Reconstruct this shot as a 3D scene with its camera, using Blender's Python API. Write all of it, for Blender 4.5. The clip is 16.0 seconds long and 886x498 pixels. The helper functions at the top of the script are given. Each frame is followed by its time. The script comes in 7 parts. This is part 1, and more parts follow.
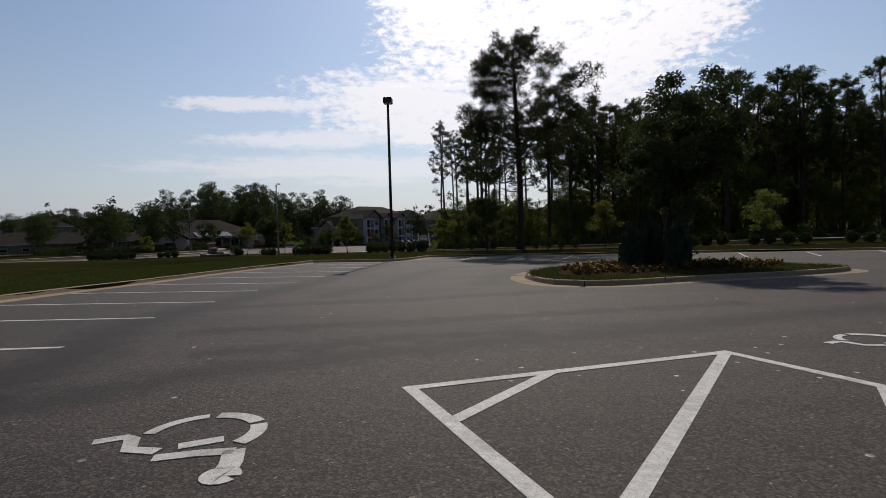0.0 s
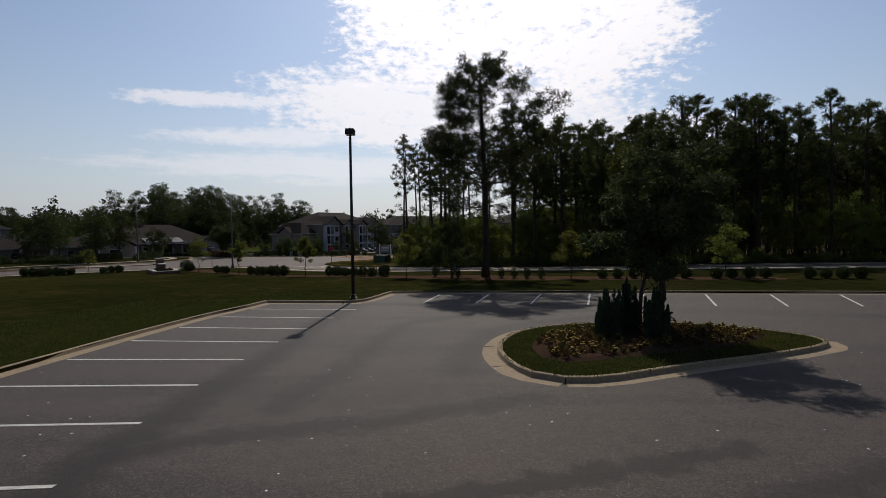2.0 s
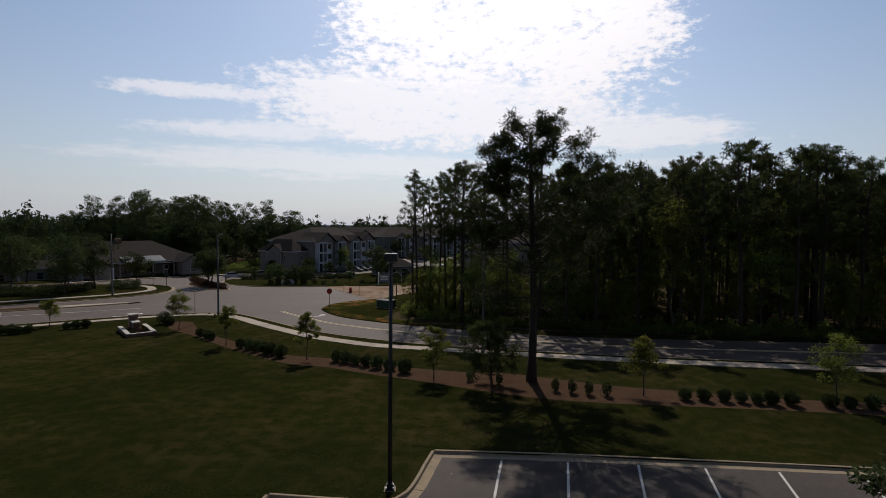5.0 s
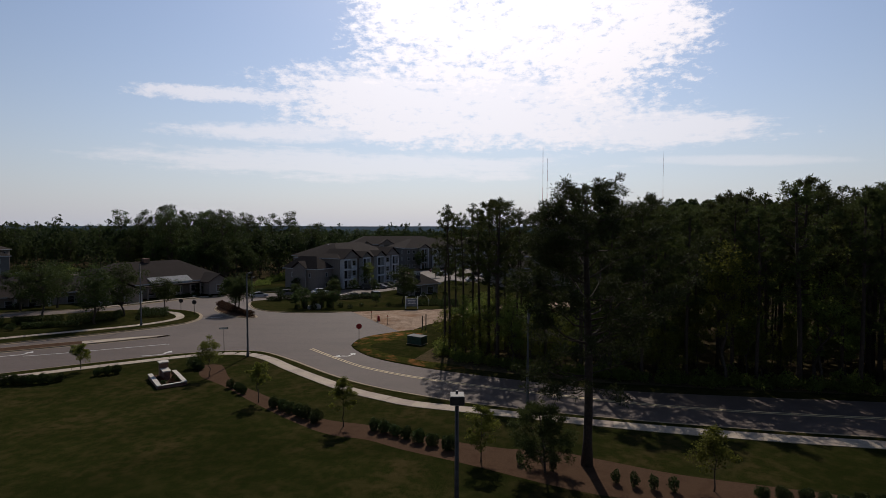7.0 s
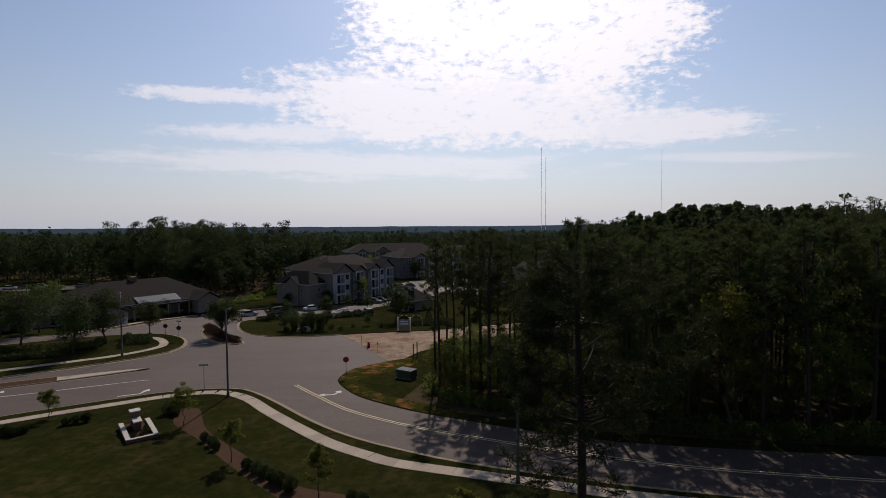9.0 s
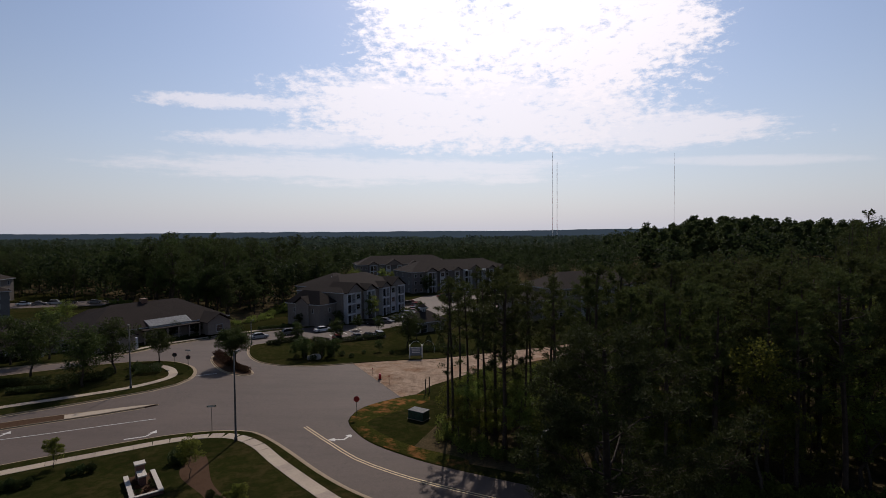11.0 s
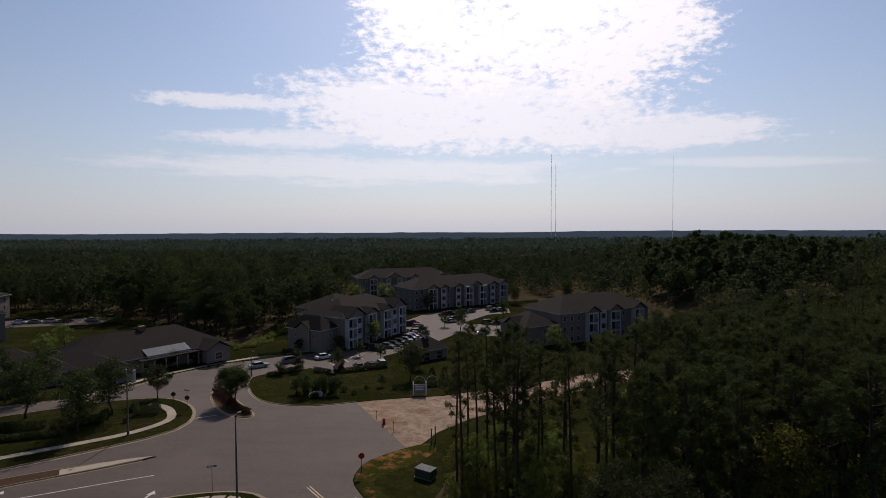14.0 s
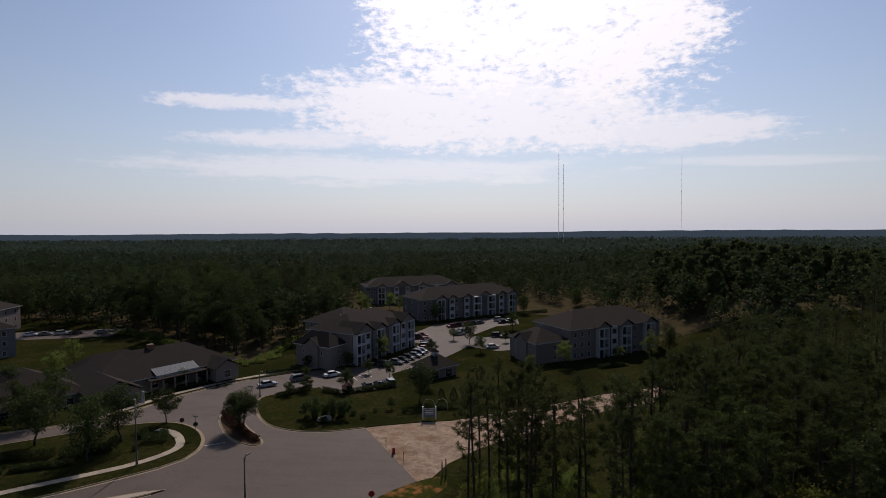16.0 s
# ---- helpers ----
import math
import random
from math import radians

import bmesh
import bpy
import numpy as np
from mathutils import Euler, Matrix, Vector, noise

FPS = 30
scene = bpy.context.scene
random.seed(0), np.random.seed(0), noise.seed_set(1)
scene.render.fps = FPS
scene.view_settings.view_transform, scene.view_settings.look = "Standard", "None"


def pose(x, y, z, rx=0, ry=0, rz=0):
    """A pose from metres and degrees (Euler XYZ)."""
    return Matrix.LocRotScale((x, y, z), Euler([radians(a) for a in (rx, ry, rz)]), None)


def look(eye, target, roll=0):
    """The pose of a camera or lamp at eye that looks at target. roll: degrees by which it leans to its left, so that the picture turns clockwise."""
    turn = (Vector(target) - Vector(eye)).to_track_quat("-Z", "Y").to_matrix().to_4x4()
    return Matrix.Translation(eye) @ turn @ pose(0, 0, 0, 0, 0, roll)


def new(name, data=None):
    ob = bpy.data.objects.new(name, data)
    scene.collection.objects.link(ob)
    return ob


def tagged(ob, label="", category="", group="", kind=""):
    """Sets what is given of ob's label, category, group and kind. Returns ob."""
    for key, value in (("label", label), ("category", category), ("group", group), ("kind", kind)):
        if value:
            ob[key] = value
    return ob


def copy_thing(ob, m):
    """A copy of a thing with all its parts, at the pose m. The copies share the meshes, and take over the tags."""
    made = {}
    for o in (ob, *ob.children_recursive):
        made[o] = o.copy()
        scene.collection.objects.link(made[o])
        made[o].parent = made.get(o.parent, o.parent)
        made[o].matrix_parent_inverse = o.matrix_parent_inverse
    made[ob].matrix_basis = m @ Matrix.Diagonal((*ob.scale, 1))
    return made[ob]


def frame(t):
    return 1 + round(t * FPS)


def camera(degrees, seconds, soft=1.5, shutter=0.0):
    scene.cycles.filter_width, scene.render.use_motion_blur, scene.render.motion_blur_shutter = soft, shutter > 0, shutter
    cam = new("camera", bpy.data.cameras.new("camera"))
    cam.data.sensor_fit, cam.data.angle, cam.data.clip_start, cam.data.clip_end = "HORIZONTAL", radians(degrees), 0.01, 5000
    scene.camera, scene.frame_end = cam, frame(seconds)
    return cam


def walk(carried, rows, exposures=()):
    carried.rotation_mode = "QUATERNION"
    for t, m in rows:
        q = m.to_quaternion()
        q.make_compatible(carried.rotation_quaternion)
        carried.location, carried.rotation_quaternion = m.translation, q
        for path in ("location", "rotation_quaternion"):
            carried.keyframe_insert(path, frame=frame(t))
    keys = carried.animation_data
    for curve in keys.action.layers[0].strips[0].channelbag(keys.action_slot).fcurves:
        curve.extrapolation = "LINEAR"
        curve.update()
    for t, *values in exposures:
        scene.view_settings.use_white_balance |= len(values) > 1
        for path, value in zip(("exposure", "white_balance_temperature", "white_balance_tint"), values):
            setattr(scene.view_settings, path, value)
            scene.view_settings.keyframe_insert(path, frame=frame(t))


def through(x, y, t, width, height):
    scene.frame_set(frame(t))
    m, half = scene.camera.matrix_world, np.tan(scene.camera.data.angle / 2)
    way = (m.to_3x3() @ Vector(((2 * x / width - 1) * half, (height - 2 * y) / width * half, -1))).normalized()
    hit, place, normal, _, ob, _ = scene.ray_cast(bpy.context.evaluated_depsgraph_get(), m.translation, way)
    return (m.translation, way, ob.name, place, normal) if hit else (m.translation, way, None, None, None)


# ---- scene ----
import collections

cam = camera(80.5, 16.0, soft=0.7)
PATH = [
    (0, (1.922, 5.888, 1.845), (1.663, 7.87, 1.76), -1.5),
    (0.5, (1.99, 6.071, 1.955), (1.781, 8.058, 1.868), -1.3),
    (1, (2.031, 6.352, 2.315), (1.867, 8.344, 2.228), -1.0),
    (1.5, (1.964, 6.747, 2.945), (1.832, 8.741, 2.863), -0.9),
    (2, (1.597, 7.37, 3.961), (1.486, 9.365, 3.879), -0.7),
    (2.5, (1.038, 8.522, 5.11), (0.951, 10.519, 5.028), -0.4),
    (3, (0.513, 9.802, 6.276), (0.448, 11.799, 6.187), -0.2),
    (3.5, (-0.057, 11.329, 7.358), (-0.101, 13.327, 7.267), -0.1),
    (3.7, (-0.341, 12.027, 7.651), (-0.376, 14.025, 7.566), -0.1),
    (5.8, (-3.448, 17.048, 12.597), (-3.542, 19.044, 12.503), 0.6),
    (6, (-3.647, 17.144, 13.035), (-3.749, 19.139, 12.941), 0.5),
    (6.5, (-4.187, 17.666, 14.214), (-4.312, 19.66, 14.121), 0.2),
    (7, (-4.36, 18.383, 15.329), (-4.497, 20.376, 15.238), 0.1),
    (7.5, (-4.256, 19.081, 16.362), (-4.407, 21.073, 16.269), -0.4),
    (8, (-3.942, 20.046, 17.462), (-4.09, 22.039, 17.367), -0.3),
    (8.5, (-3.431, 20.814, 18.374), (-3.566, 22.807, 18.28), -0.3),
    (9, (-3.271, 21.776, 19.322), (-3.405, 23.769, 19.228), -0.4),
    (11.5, (-3.782, 24.211, 24.713), (-3.965, 26.201, 24.64), -0.4),
    (12, (-3.9, 24.489, 25.915), (-4.085, 26.479, 25.844), -0.3),
    (12.5, (-4.271, 24.877, 27.099), (-4.454, 26.868, 27.029), -0.3),
    (13, (-4.53, 25.188, 28.147), (-4.706, 27.179, 28.075), -0.2),
    (13.5, (-4.742, 25.602, 29.262), (-4.912, 27.594, 29.186), -0.3),
    (14, (-5.124, 26.146, 30.254), (-5.293, 28.138, 30.179), -0.3),
    (14.5, (-5.341, 26.569, 31.286), (-5.517, 28.56, 31.21), -0.4),
    (15, (-5.657, 26.931, 32.464), (-5.842, 28.921, 32.388), -0.3),
    (15.5, (-5.741, 27.251, 33.49), (-5.935, 29.24, 33.414), -0.5),
    (16, (-5.717, 27.448, 34.717), (-5.913, 29.437, 34.641), -0.4),
]
walk(cam, [(t, look(eye, aim, roll)) for t, eye, aim, roll in PATH],
     [(0, 0.0, 6500, 11.5), (3.6, 0.0, 6500, 11), (7.5, 0.0, 6500, 14), (11.4, 0.0, 6500, 16), (16, 0.0, 6500, 16)])

# ---- world, sun ----
SUN_TO = Vector((-0.02, 1.0, 0.90)).normalized()      # the way to the sun
SUN_EL, SUN_AZ = math.asin(SUN_TO.z), math.atan2(SUN_TO.x, SUN_TO.y)


class Nodes:
    """A short hand for building node trees."""

    def __init__(self, tree):
        self.t = tree
        tree.nodes.clear()

    def add(self, kind, values=None, **settings):
        n = self.t.nodes.new(kind)
        for k, v in settings.items():
            setattr_safe(n, k, v)
        for k, v in (values or {}).items():
            self.put(n.inputs[k], v)
        return n

    def put(self, socket, v):
        if isinstance(v, bpy.types.NodeSocket):
            self.t.links.new(v, socket)
        else:
            socket.default_value = v

    def math(self, op, a, b=0.0, c=0.0, clamp=False):
        n = self.t.nodes.new("ShaderNodeMath")
        n.operation, n.use_clamp = op, clamp
        for i, v in enumerate((a, b, c)):
            self.put(n.inputs[i], v)
        return n.outputs[0]

    def mix(self, f, a, b, blend="MIX"):
        n = self.t.nodes.new("ShaderNodeMix")
        n.data_type, n.blend_type = "RGBA", blend
        self.put(n.inputs[0], f)
        self.put(n.inputs[6], a)
        self.put(n.inputs[7], b)
        return n.outputs[2]

    def noise(self, vec, scale, detail=4.0, rough=0.55, lac=2.0):
        n = self.t.nodes.new("ShaderNodeTexNoise")
        if vec is not None:
            self.t.links.new(vec, n.inputs["Vector"])
        n.inputs["Scale"].default_value, n.inputs["Detail"].default_value = scale, detail
        n.inputs["Roughness"].default_value, n.inputs["Lacunarity"].default_value = rough, lac
        return n.outputs["Fac"]

    def ramp(self, f, lo, hi):
        n = self.t.nodes.new("ShaderNodeMapRange")
        n.interpolation_type = "SMOOTHSTEP"
        self.put(n.inputs[0], f)
        self.put(n.inputs[1], lo)
        self.put(n.inputs[2], hi)
        return n.outputs[0]


def setattr_safe(node, key, value):
    if key == "operation":
        node.operation = value
    elif key == "sky_type":
        node.sky_type = value
    elif key == "wave_type":
        node.wave_type = value
    elif key == "feature":
        node.feature = value


world = bpy.data.worlds.new("sky")
scene.world = world
world.use_nodes = True
W = Nodes(world.node_tree)
sky = W.add("ShaderNodeTexSky", sky_type="NISHITA")
sky.sun_disc, sky.sun_elevation, sky.sun_rotation = False, SUN_EL, SUN_AZ
sky.altitude, sky.air_density, sky.dust_density, sky.ozone_density = 100, 1.0, 0.5, 1.5
way = W.add("ShaderNodeTexCoord").outputs["Generated"]
sep = W.add("ShaderNodeSeparateXYZ", {0: way})
azim = W.math("MULTIPLY", W.math("ARCTAN2", sep.outputs[0], sep.outputs[1]), 57.2958)
elev = W.math("MULTIPLY", W.math("ARCSINE", sep.outputs[2]), 57.2958)


def cloud_bank(az, el, rx, ry, tilt=0.0, power=2):
    """How deep a direction lies in a bank of cloud: 1 at its heart, 0 at its rim."""
    da = W.math("SUBTRACT", azim, az)
    de = W.math("ADD", W.math("SUBTRACT", elev, el), W.math("MULTIPLY", da, tilt))
    a = W.math("POWER", W.math("ABSOLUTE", W.math("DIVIDE", da, rx)), power)
    b = W.math("POWER", W.math("ABSOLUTE", W.math("DIVIDE", de, ry)), power)
    return W.math("MAXIMUM", W.math("SUBTRACT", 1.0, W.math("ADD", a, b)), -1.5)


plane = W.add("ShaderNodeCombineXYZ", {0: azim, 1: W.math("MULTIPLY", elev, 1.9), 2: 0.0}).outputs[0]
puff = W.math("SUBTRACT", W.noise(plane, 0.13, 5, 0.6), 0.5)
fine = W.math("SUBTRACT", W.noise(plane, 0.8, 6, 0.66), 0.5)
flat = W.add("ShaderNodeCombineXYZ", {0: W.math("MULTIPLY", azim, 0.22), 1: W.math("MULTIPLY", elev, 1.6), 2: 4.0}).outputs[0]
wisp = W.math("SUBTRACT", W.noise(flat, 0.55, 6, 0.62), 0.5)
cover = None
# azimuth, height, half width, half depth, tilt, squareness, thickness, puffs, grain, wisps
for az, el, rx, ry, tilt, power, thick, p, g, w in (
        (3.9, 27.5, 18.9, 15.0, 0.08, 6, 0.97, 2.1, 2.6, 0.3), (-1.5, 12.4, 22.0, 4.6, 0.03, 3, 0.84, 1.5, 2.0, 1.2), (-25.0, 12.8, 10.0, 0.85, -0.04, 2, 0.66, 1.0, 1.9, 1.6),
        (15.0, 9.7, 15.0, 2.1, 0.05, 2, 0.72, 0.8, 1.4, 2.2), (-19.5, 9.5, 13.0, 1.1, -0.03, 2, 0.6, 0.8, 1.2, 1.2), (-13.0, 6.3, 25.0, 1.7, 0.0, 2, 0.48, 0.6, 0.8, 2.2), (25.0, 6.2, 10.0, 0.6, 0.06, 2, 0.35, 0.4, 0.6, 1.0)):
    d = W.math("MULTIPLY", cloud_bank(az, el, rx, ry, tilt, power), 0.75)
    for src, k in ((puff, p), (fine, g), (wisp, w)):
        d = W.math("MULTIPLY_ADD", src, k, d)
    one = W.math("MULTIPLY", W.ramp(d, -0.1, 0.65), thick)
    cover = one if cover is None else W.math("MAXIMUM", cover, one)
# clouds are brightest towards the sun
toward = W.add("ShaderNodeVectorMath", {0: way, 1: tuple(SUN_TO)}, operation="DOT_PRODUCT").outputs["Value"]
near = W.math("POWER", W.math("MAXIMUM", toward, 0.0), 10.0)
shine = W.math("ADD", 9.3, W.math("MULTIPLY", near, 3.0))
white = W.add("ShaderNodeCombineXYZ", {0: W.math("MULTIPLY", shine, 1.0), 1: W.math("MULTIPLY", shine, 0.975), 2: W.math("MULTIPLY", shine, 1.0)}).outputs[0]
haze = W.math("MULTIPLY", W.math("POWER", 2.718, W.math("MULTIPLY", W.math("MAXIMUM", elev, 0.0), -0.10)), 0.93)
clear = W.mix(haze, sky.outputs[0], (5.75, 6.1, 6.95, 1))
lit = W.mix(cover, clear, white)
# a hazy sky is brighter on the sun's side
side = W.math("POWER", W.math("MULTIPLY", W.math("ADD", toward, 1.0), 0.5), 2.5)
glow = W.math("ADD", 0.41, W.math("MULTIPLY", side, 0.66))
lit = W.mix(1.0, lit, W.add("ShaderNodeCombineXYZ", {0: glow, 1: glow, 2: glow}).outputs[0], "MULTIPLY")
back = W.add("ShaderNodeBackground", {"Color": lit, "Strength": 0.1})
W.add("ShaderNodeOutputWorld", {0: back.outputs[0]})

sun_data = bpy.data.lights.new("sun", "SUN")
sun_data.energy, sun_data.angle, sun_data.color = 3.2, radians(0.6), (1.0, 0.925, 0.81)
sun = new("sun", sun_data)
sun.matrix_world = look(SUN_TO * 200, (0, 0, 0))

# ---- materials ----
def surface(name, dark, light, scale=3.0, rough=0.85, bump=0.2, stain=None, stain_scale=0.3, stain_amount=0.5, metal=0.0, vary=0.0, fine=0.0, spec=0.3, height=0.02):
    """A material with grain at one scale and stains at another, in metres."""
    m = bpy.data.materials.new(name)
    m.use_nodes = True
    N = Nodes(m.node_tree)
    where = N.add("ShaderNodeTexCoord").outputs["Object"]
    grain = N.noise(where, scale, 6, 0.65)
    col = N.mix(N.ramp(grain, 0.3, 0.7), (*dark, 1), (*light, 1))
    if stain:
        patch = N.ramp(N.noise(where, stain_scale, 5, 0.6), 0.48, 0.68)
        col = N.mix(N.math("MULTIPLY", patch, stain_amount), col, (*stain, 1))
    if fine:
        speck = N.noise(where, fine, 2, 0.5)
        col = N.mix(0.35, col, N.mix(N.ramp(speck, 0.35, 0.7), (*dark, 1), (*light, 1)), "MIX")
    if vary:
        r = N.add("ShaderNodeObjectInfo").outputs["Random"]
        hsv = N.add("ShaderNodeHueSaturation", {"Color": col, "Value": N.math("ADD", 1 - vary / 2, N.math("MULTIPLY", r, vary)), "Hue": N.math("ADD", 0.5 - vary * 0.03, N.math("MULTIPLY", r, vary * 0.06))})
        col = hsv.outputs[0]
    b = N.add("ShaderNodeBsdfPrincipled", {"Base Color": col, "Roughness": rough, "Metallic": metal, "Specular IOR Level": spec})
    if bump:
        bp = N.add("ShaderNodeBump", {"Strength": bump, "Distance": height, "Height": grain})
        N.put(b.inputs["Normal"], bp.outputs[0])
    N.add("ShaderNodeOutputMaterial", {0: b.outputs[0]})
    return m


def foliage(name, dark, light, through=0.35, scale=0.6):
    """Leaves: each island of the mesh a little different, some light passing through."""
    m = bpy.data.materials.new(name)
    m.use_nodes = True
    N = Nodes(m.node_tree)
    geo = N.add("ShaderNodeNewGeometry").outputs["Random Per Island"]
    clump = N.noise(N.add("ShaderNodeTexCoord").outputs["Object"], scale, 3, 0.6)
    r = N.add("ShaderNodeObjectInfo").outputs["Random"]
    f = N.math("ADD", N.math("MULTIPLY", geo, 0.55), N.math("MULTIPLY", clump, 0.45))
    col = N.mix(f, (*dark, 1), (*light, 1))
    col = N.add("ShaderNodeHueSaturation", {"Color": col, "Value": N.math("ADD", 0.75, N.math("MULTIPLY", r, 0.5)), "Hue": N.math("ADD", 0.485, N.math("MULTIPLY", r, 0.03))}).outputs[0]
    d = N.add("ShaderNodeBsdfPrincipled", {"Base Color": col, "Roughness": 0.75, "Specular IOR Level": 0.08})
    tr = N.add("ShaderNodeBsdfTranslucent", {"Color": col})
    mx = N.add("ShaderNodeMixShader", {0: through, 1: d.outputs[0], 2: tr.outputs[0]})
    N.add("ShaderNodeOutputMaterial", {0: mx.outputs[0]})
    return m


def plain_glass(name, tint, rough=0.05):
    m = bpy.data.materials.new(name)
    m.use_nodes = True
    N = Nodes(m.node_tree)
    b = N.add("ShaderNodeBsdfPrincipled", {"Base Color": (*tint, 1), "Roughness": rough, "Specular IOR Level": 0.9, "Coat Weight": 0.6, "Coat Roughness": 0.03})
    N.add("ShaderNodeOutputMaterial", {0: b.outputs[0]})
    return m


# ---- geometry helpers ----
def ground_z(x, y):
    """The lie of the land: the car park slopes a little, and the ground falls away towards the road and the houses."""
    base = float(np.interp(y, [0, 10, 14, 17, 20, 23, 36, 41, 45, 60, 85, 115, 155, 260, 420, 900, 1600, 3000, 4500], [0.76, 0.5, 0.385, 0.27, 0.18, 0.09, -0.1, -0.19, -0.24, -0.64, -1.55, -1.85, -3.7, -3.7, -6, -20, -33, -60, -85]))
    k = float(np.interp(y, [42, 60, 70, 115], [0.0, 0.016, 0.012, 0.0]))
    hill = 0.0
    if y > 420:
        hill = noise.noise((x * 0.0016, y * 0.0016, 3.1)) * min(1.0, (y - 420) / 900) * 9
    if y > 130 and x > 40:
        e = min(1.0, (x - 40) / 45) * min(1.0, (y - 130) / 60) * max(0.0, 1 - max(0.0, y - 330) / 300)
        hill += 10 * e * e * (3 - 2 * e)
        hill += 6.5 * math.exp(-((x - 112) / 42) ** 2 - ((y - 285) / 70) ** 2) * e
    return base + k * max(-60.0, min(40.0, x)) + hill


def mesh_of(name, verts, faces, material=None, smooth=False):
    me = bpy.data.meshes.new(name)
    verts = np.asarray(verts, dtype=np.float32)
    if isinstance(faces, np.ndarray):
        n, k = faces.shape
        me.vertices.add(len(verts))
        me.vertices.foreach_set("co", verts.ravel())
        me.loops.add(n * k)
        me.loops.foreach_set("vertex_index", faces.astype(np.int32).ravel())
        me.polygons.add(n)
        me.polygons.foreach_set("loop_start", np.arange(0, n * k, k, dtype=np.int32))
        me.update(calc_edges=True)
    else:
        me.from_pydata([tuple(v) for v in verts], [], faces)
    if smooth:
        me.polygons.foreach_set("use_smooth", [True] * len(me.polygons))
    if material:
        me.materials.append(material)
    return me


def bm_mesh(name, bm, material=None, smooth=False):
    me = bpy.data.meshes.new(name)
    bm.to_mesh(me)
    bm.free()
    if smooth:
        me.polygons.foreach_set("use_smooth", [True] * len(me.polygons))
    if material:
        me.materials.append(material)
    return me


def part(name, data, material, parent, label="", at=None):
    """One mesh object under a thing or under a part."""
    if isinstance(data, bmesh.types.BMesh):
        data = bm_mesh(name, data, material)
    ob = new(name, data)
    ob.parent = parent
    if at is not None:
        ob.matrix_basis = at
    if label:
        ob["label"] = label
    return ob


def thing(name, label, category, at=None, group="", kind=""):
    ob = new(name)
    ob.empty_display_size = 0.2
    if at is not None:
        ob.matrix_basis = at
    return tagged(ob, label, category, group, kind)


def box(bm, x0, x1, y0, y1, z0, z1, bevel=0.0):
    """A box with its edges taken off."""
    r = bmesh.ops.create_cube(bm, size=1.0)["verts"]
    bmesh.ops.scale(bm, vec=(x1 - x0, y1 - y0, z1 - z0), verts=r)
    bmesh.ops.translate(bm, vec=((x0 + x1) / 2, (y0 + y1) / 2, (z0 + z1) / 2), verts=r)
    if bevel:
        es = list({e for v in r for e in v.link_edges})
        bmesh.ops.bevel(bm, geom=es, offset=bevel, segments=2, affect="EDGES", profile=0.6)
    return r


def tube(bm, path, radii, sides=8, caps=True):
    """A round tube along a path with a radius at each point."""
    rings = []
    path = [Vector(p) for p in path]
    for i, p in enumerate(path):
        d = (path[min(i + 1, len(path) - 1)] - path[max(i - 1, 0)]).normalized()
        a = d.orthogonal().normalized() if abs(d.z) < 0.95 else Vector((1, 0, 0))
        a = (a - d * a.dot(d)).normalized()
        b = d.cross(a)
        rings.append([bm.verts.new(p + (a * math.cos(2 * math.pi * k / sides) + b * math.sin(2 * math.pi * k / sides)) * radii[i]) for k in range(sides)])
    for r, s in zip(rings, rings[1:]):
        for k in range(sides):
            f = bm.faces.new((r[k], r[(k + 1) % sides], s[(k + 1) % sides], s[k]))
            f.smooth = True
    if caps:
        bm.faces.new(rings[0][::-1])
        bm.faces.new(rings[-1])


def smooth_line(points, step=1.0):
    """A Catmull-Rom line through the points, cut into even steps."""
    p = [np.array(q, float) for q in points]
    p = [2 * p[0] - p[1]] + p + [2 * p[-1] - p[-2]]
    out = []
    for i in range(1, len(p) - 2):
        n = max(1, int(np.linalg.norm(p[i + 1] - p[i]) / step))
        for k in range(n):
            t = k / n
            out.append(0.5 * (2 * p[i] + (p[i + 1] - p[i - 1]) * t + (2 * p[i - 1] - 5 * p[i] + 4 * p[i + 1] - p[i + 2]) * t * t + (3 * p[i] - p[i - 1] - 3 * p[i + 1] + p[i + 2]) * t ** 3))
    out.append(p[-2])
    return [tuple(q) for q in out]


def offset_line(line, d):
    """The line moved d metres to its left."""
    out = []
    for i, q in enumerate(line):
        a, b = line[max(i - 1, 0)], line[min(i + 1, len(line) - 1)]
        tx, ty = b[0] - a[0], b[1] - a[1]
        n = math.hypot(tx, ty) or 1.0
        out.append((q[0] - ty / n * d, q[1] + tx / n * d))
    return out


def inside(poly, x, y):
    c, j = False, len(poly) - 1
    for i in range(len(poly)):
        (xi, yi), (xj, yj) = poly[i], poly[j]
        if (yi > y) != (yj > y) and x < (xj - xi) * (y - yi) / (yj - yi) + xi:
            c = not c
        j = i
    return c


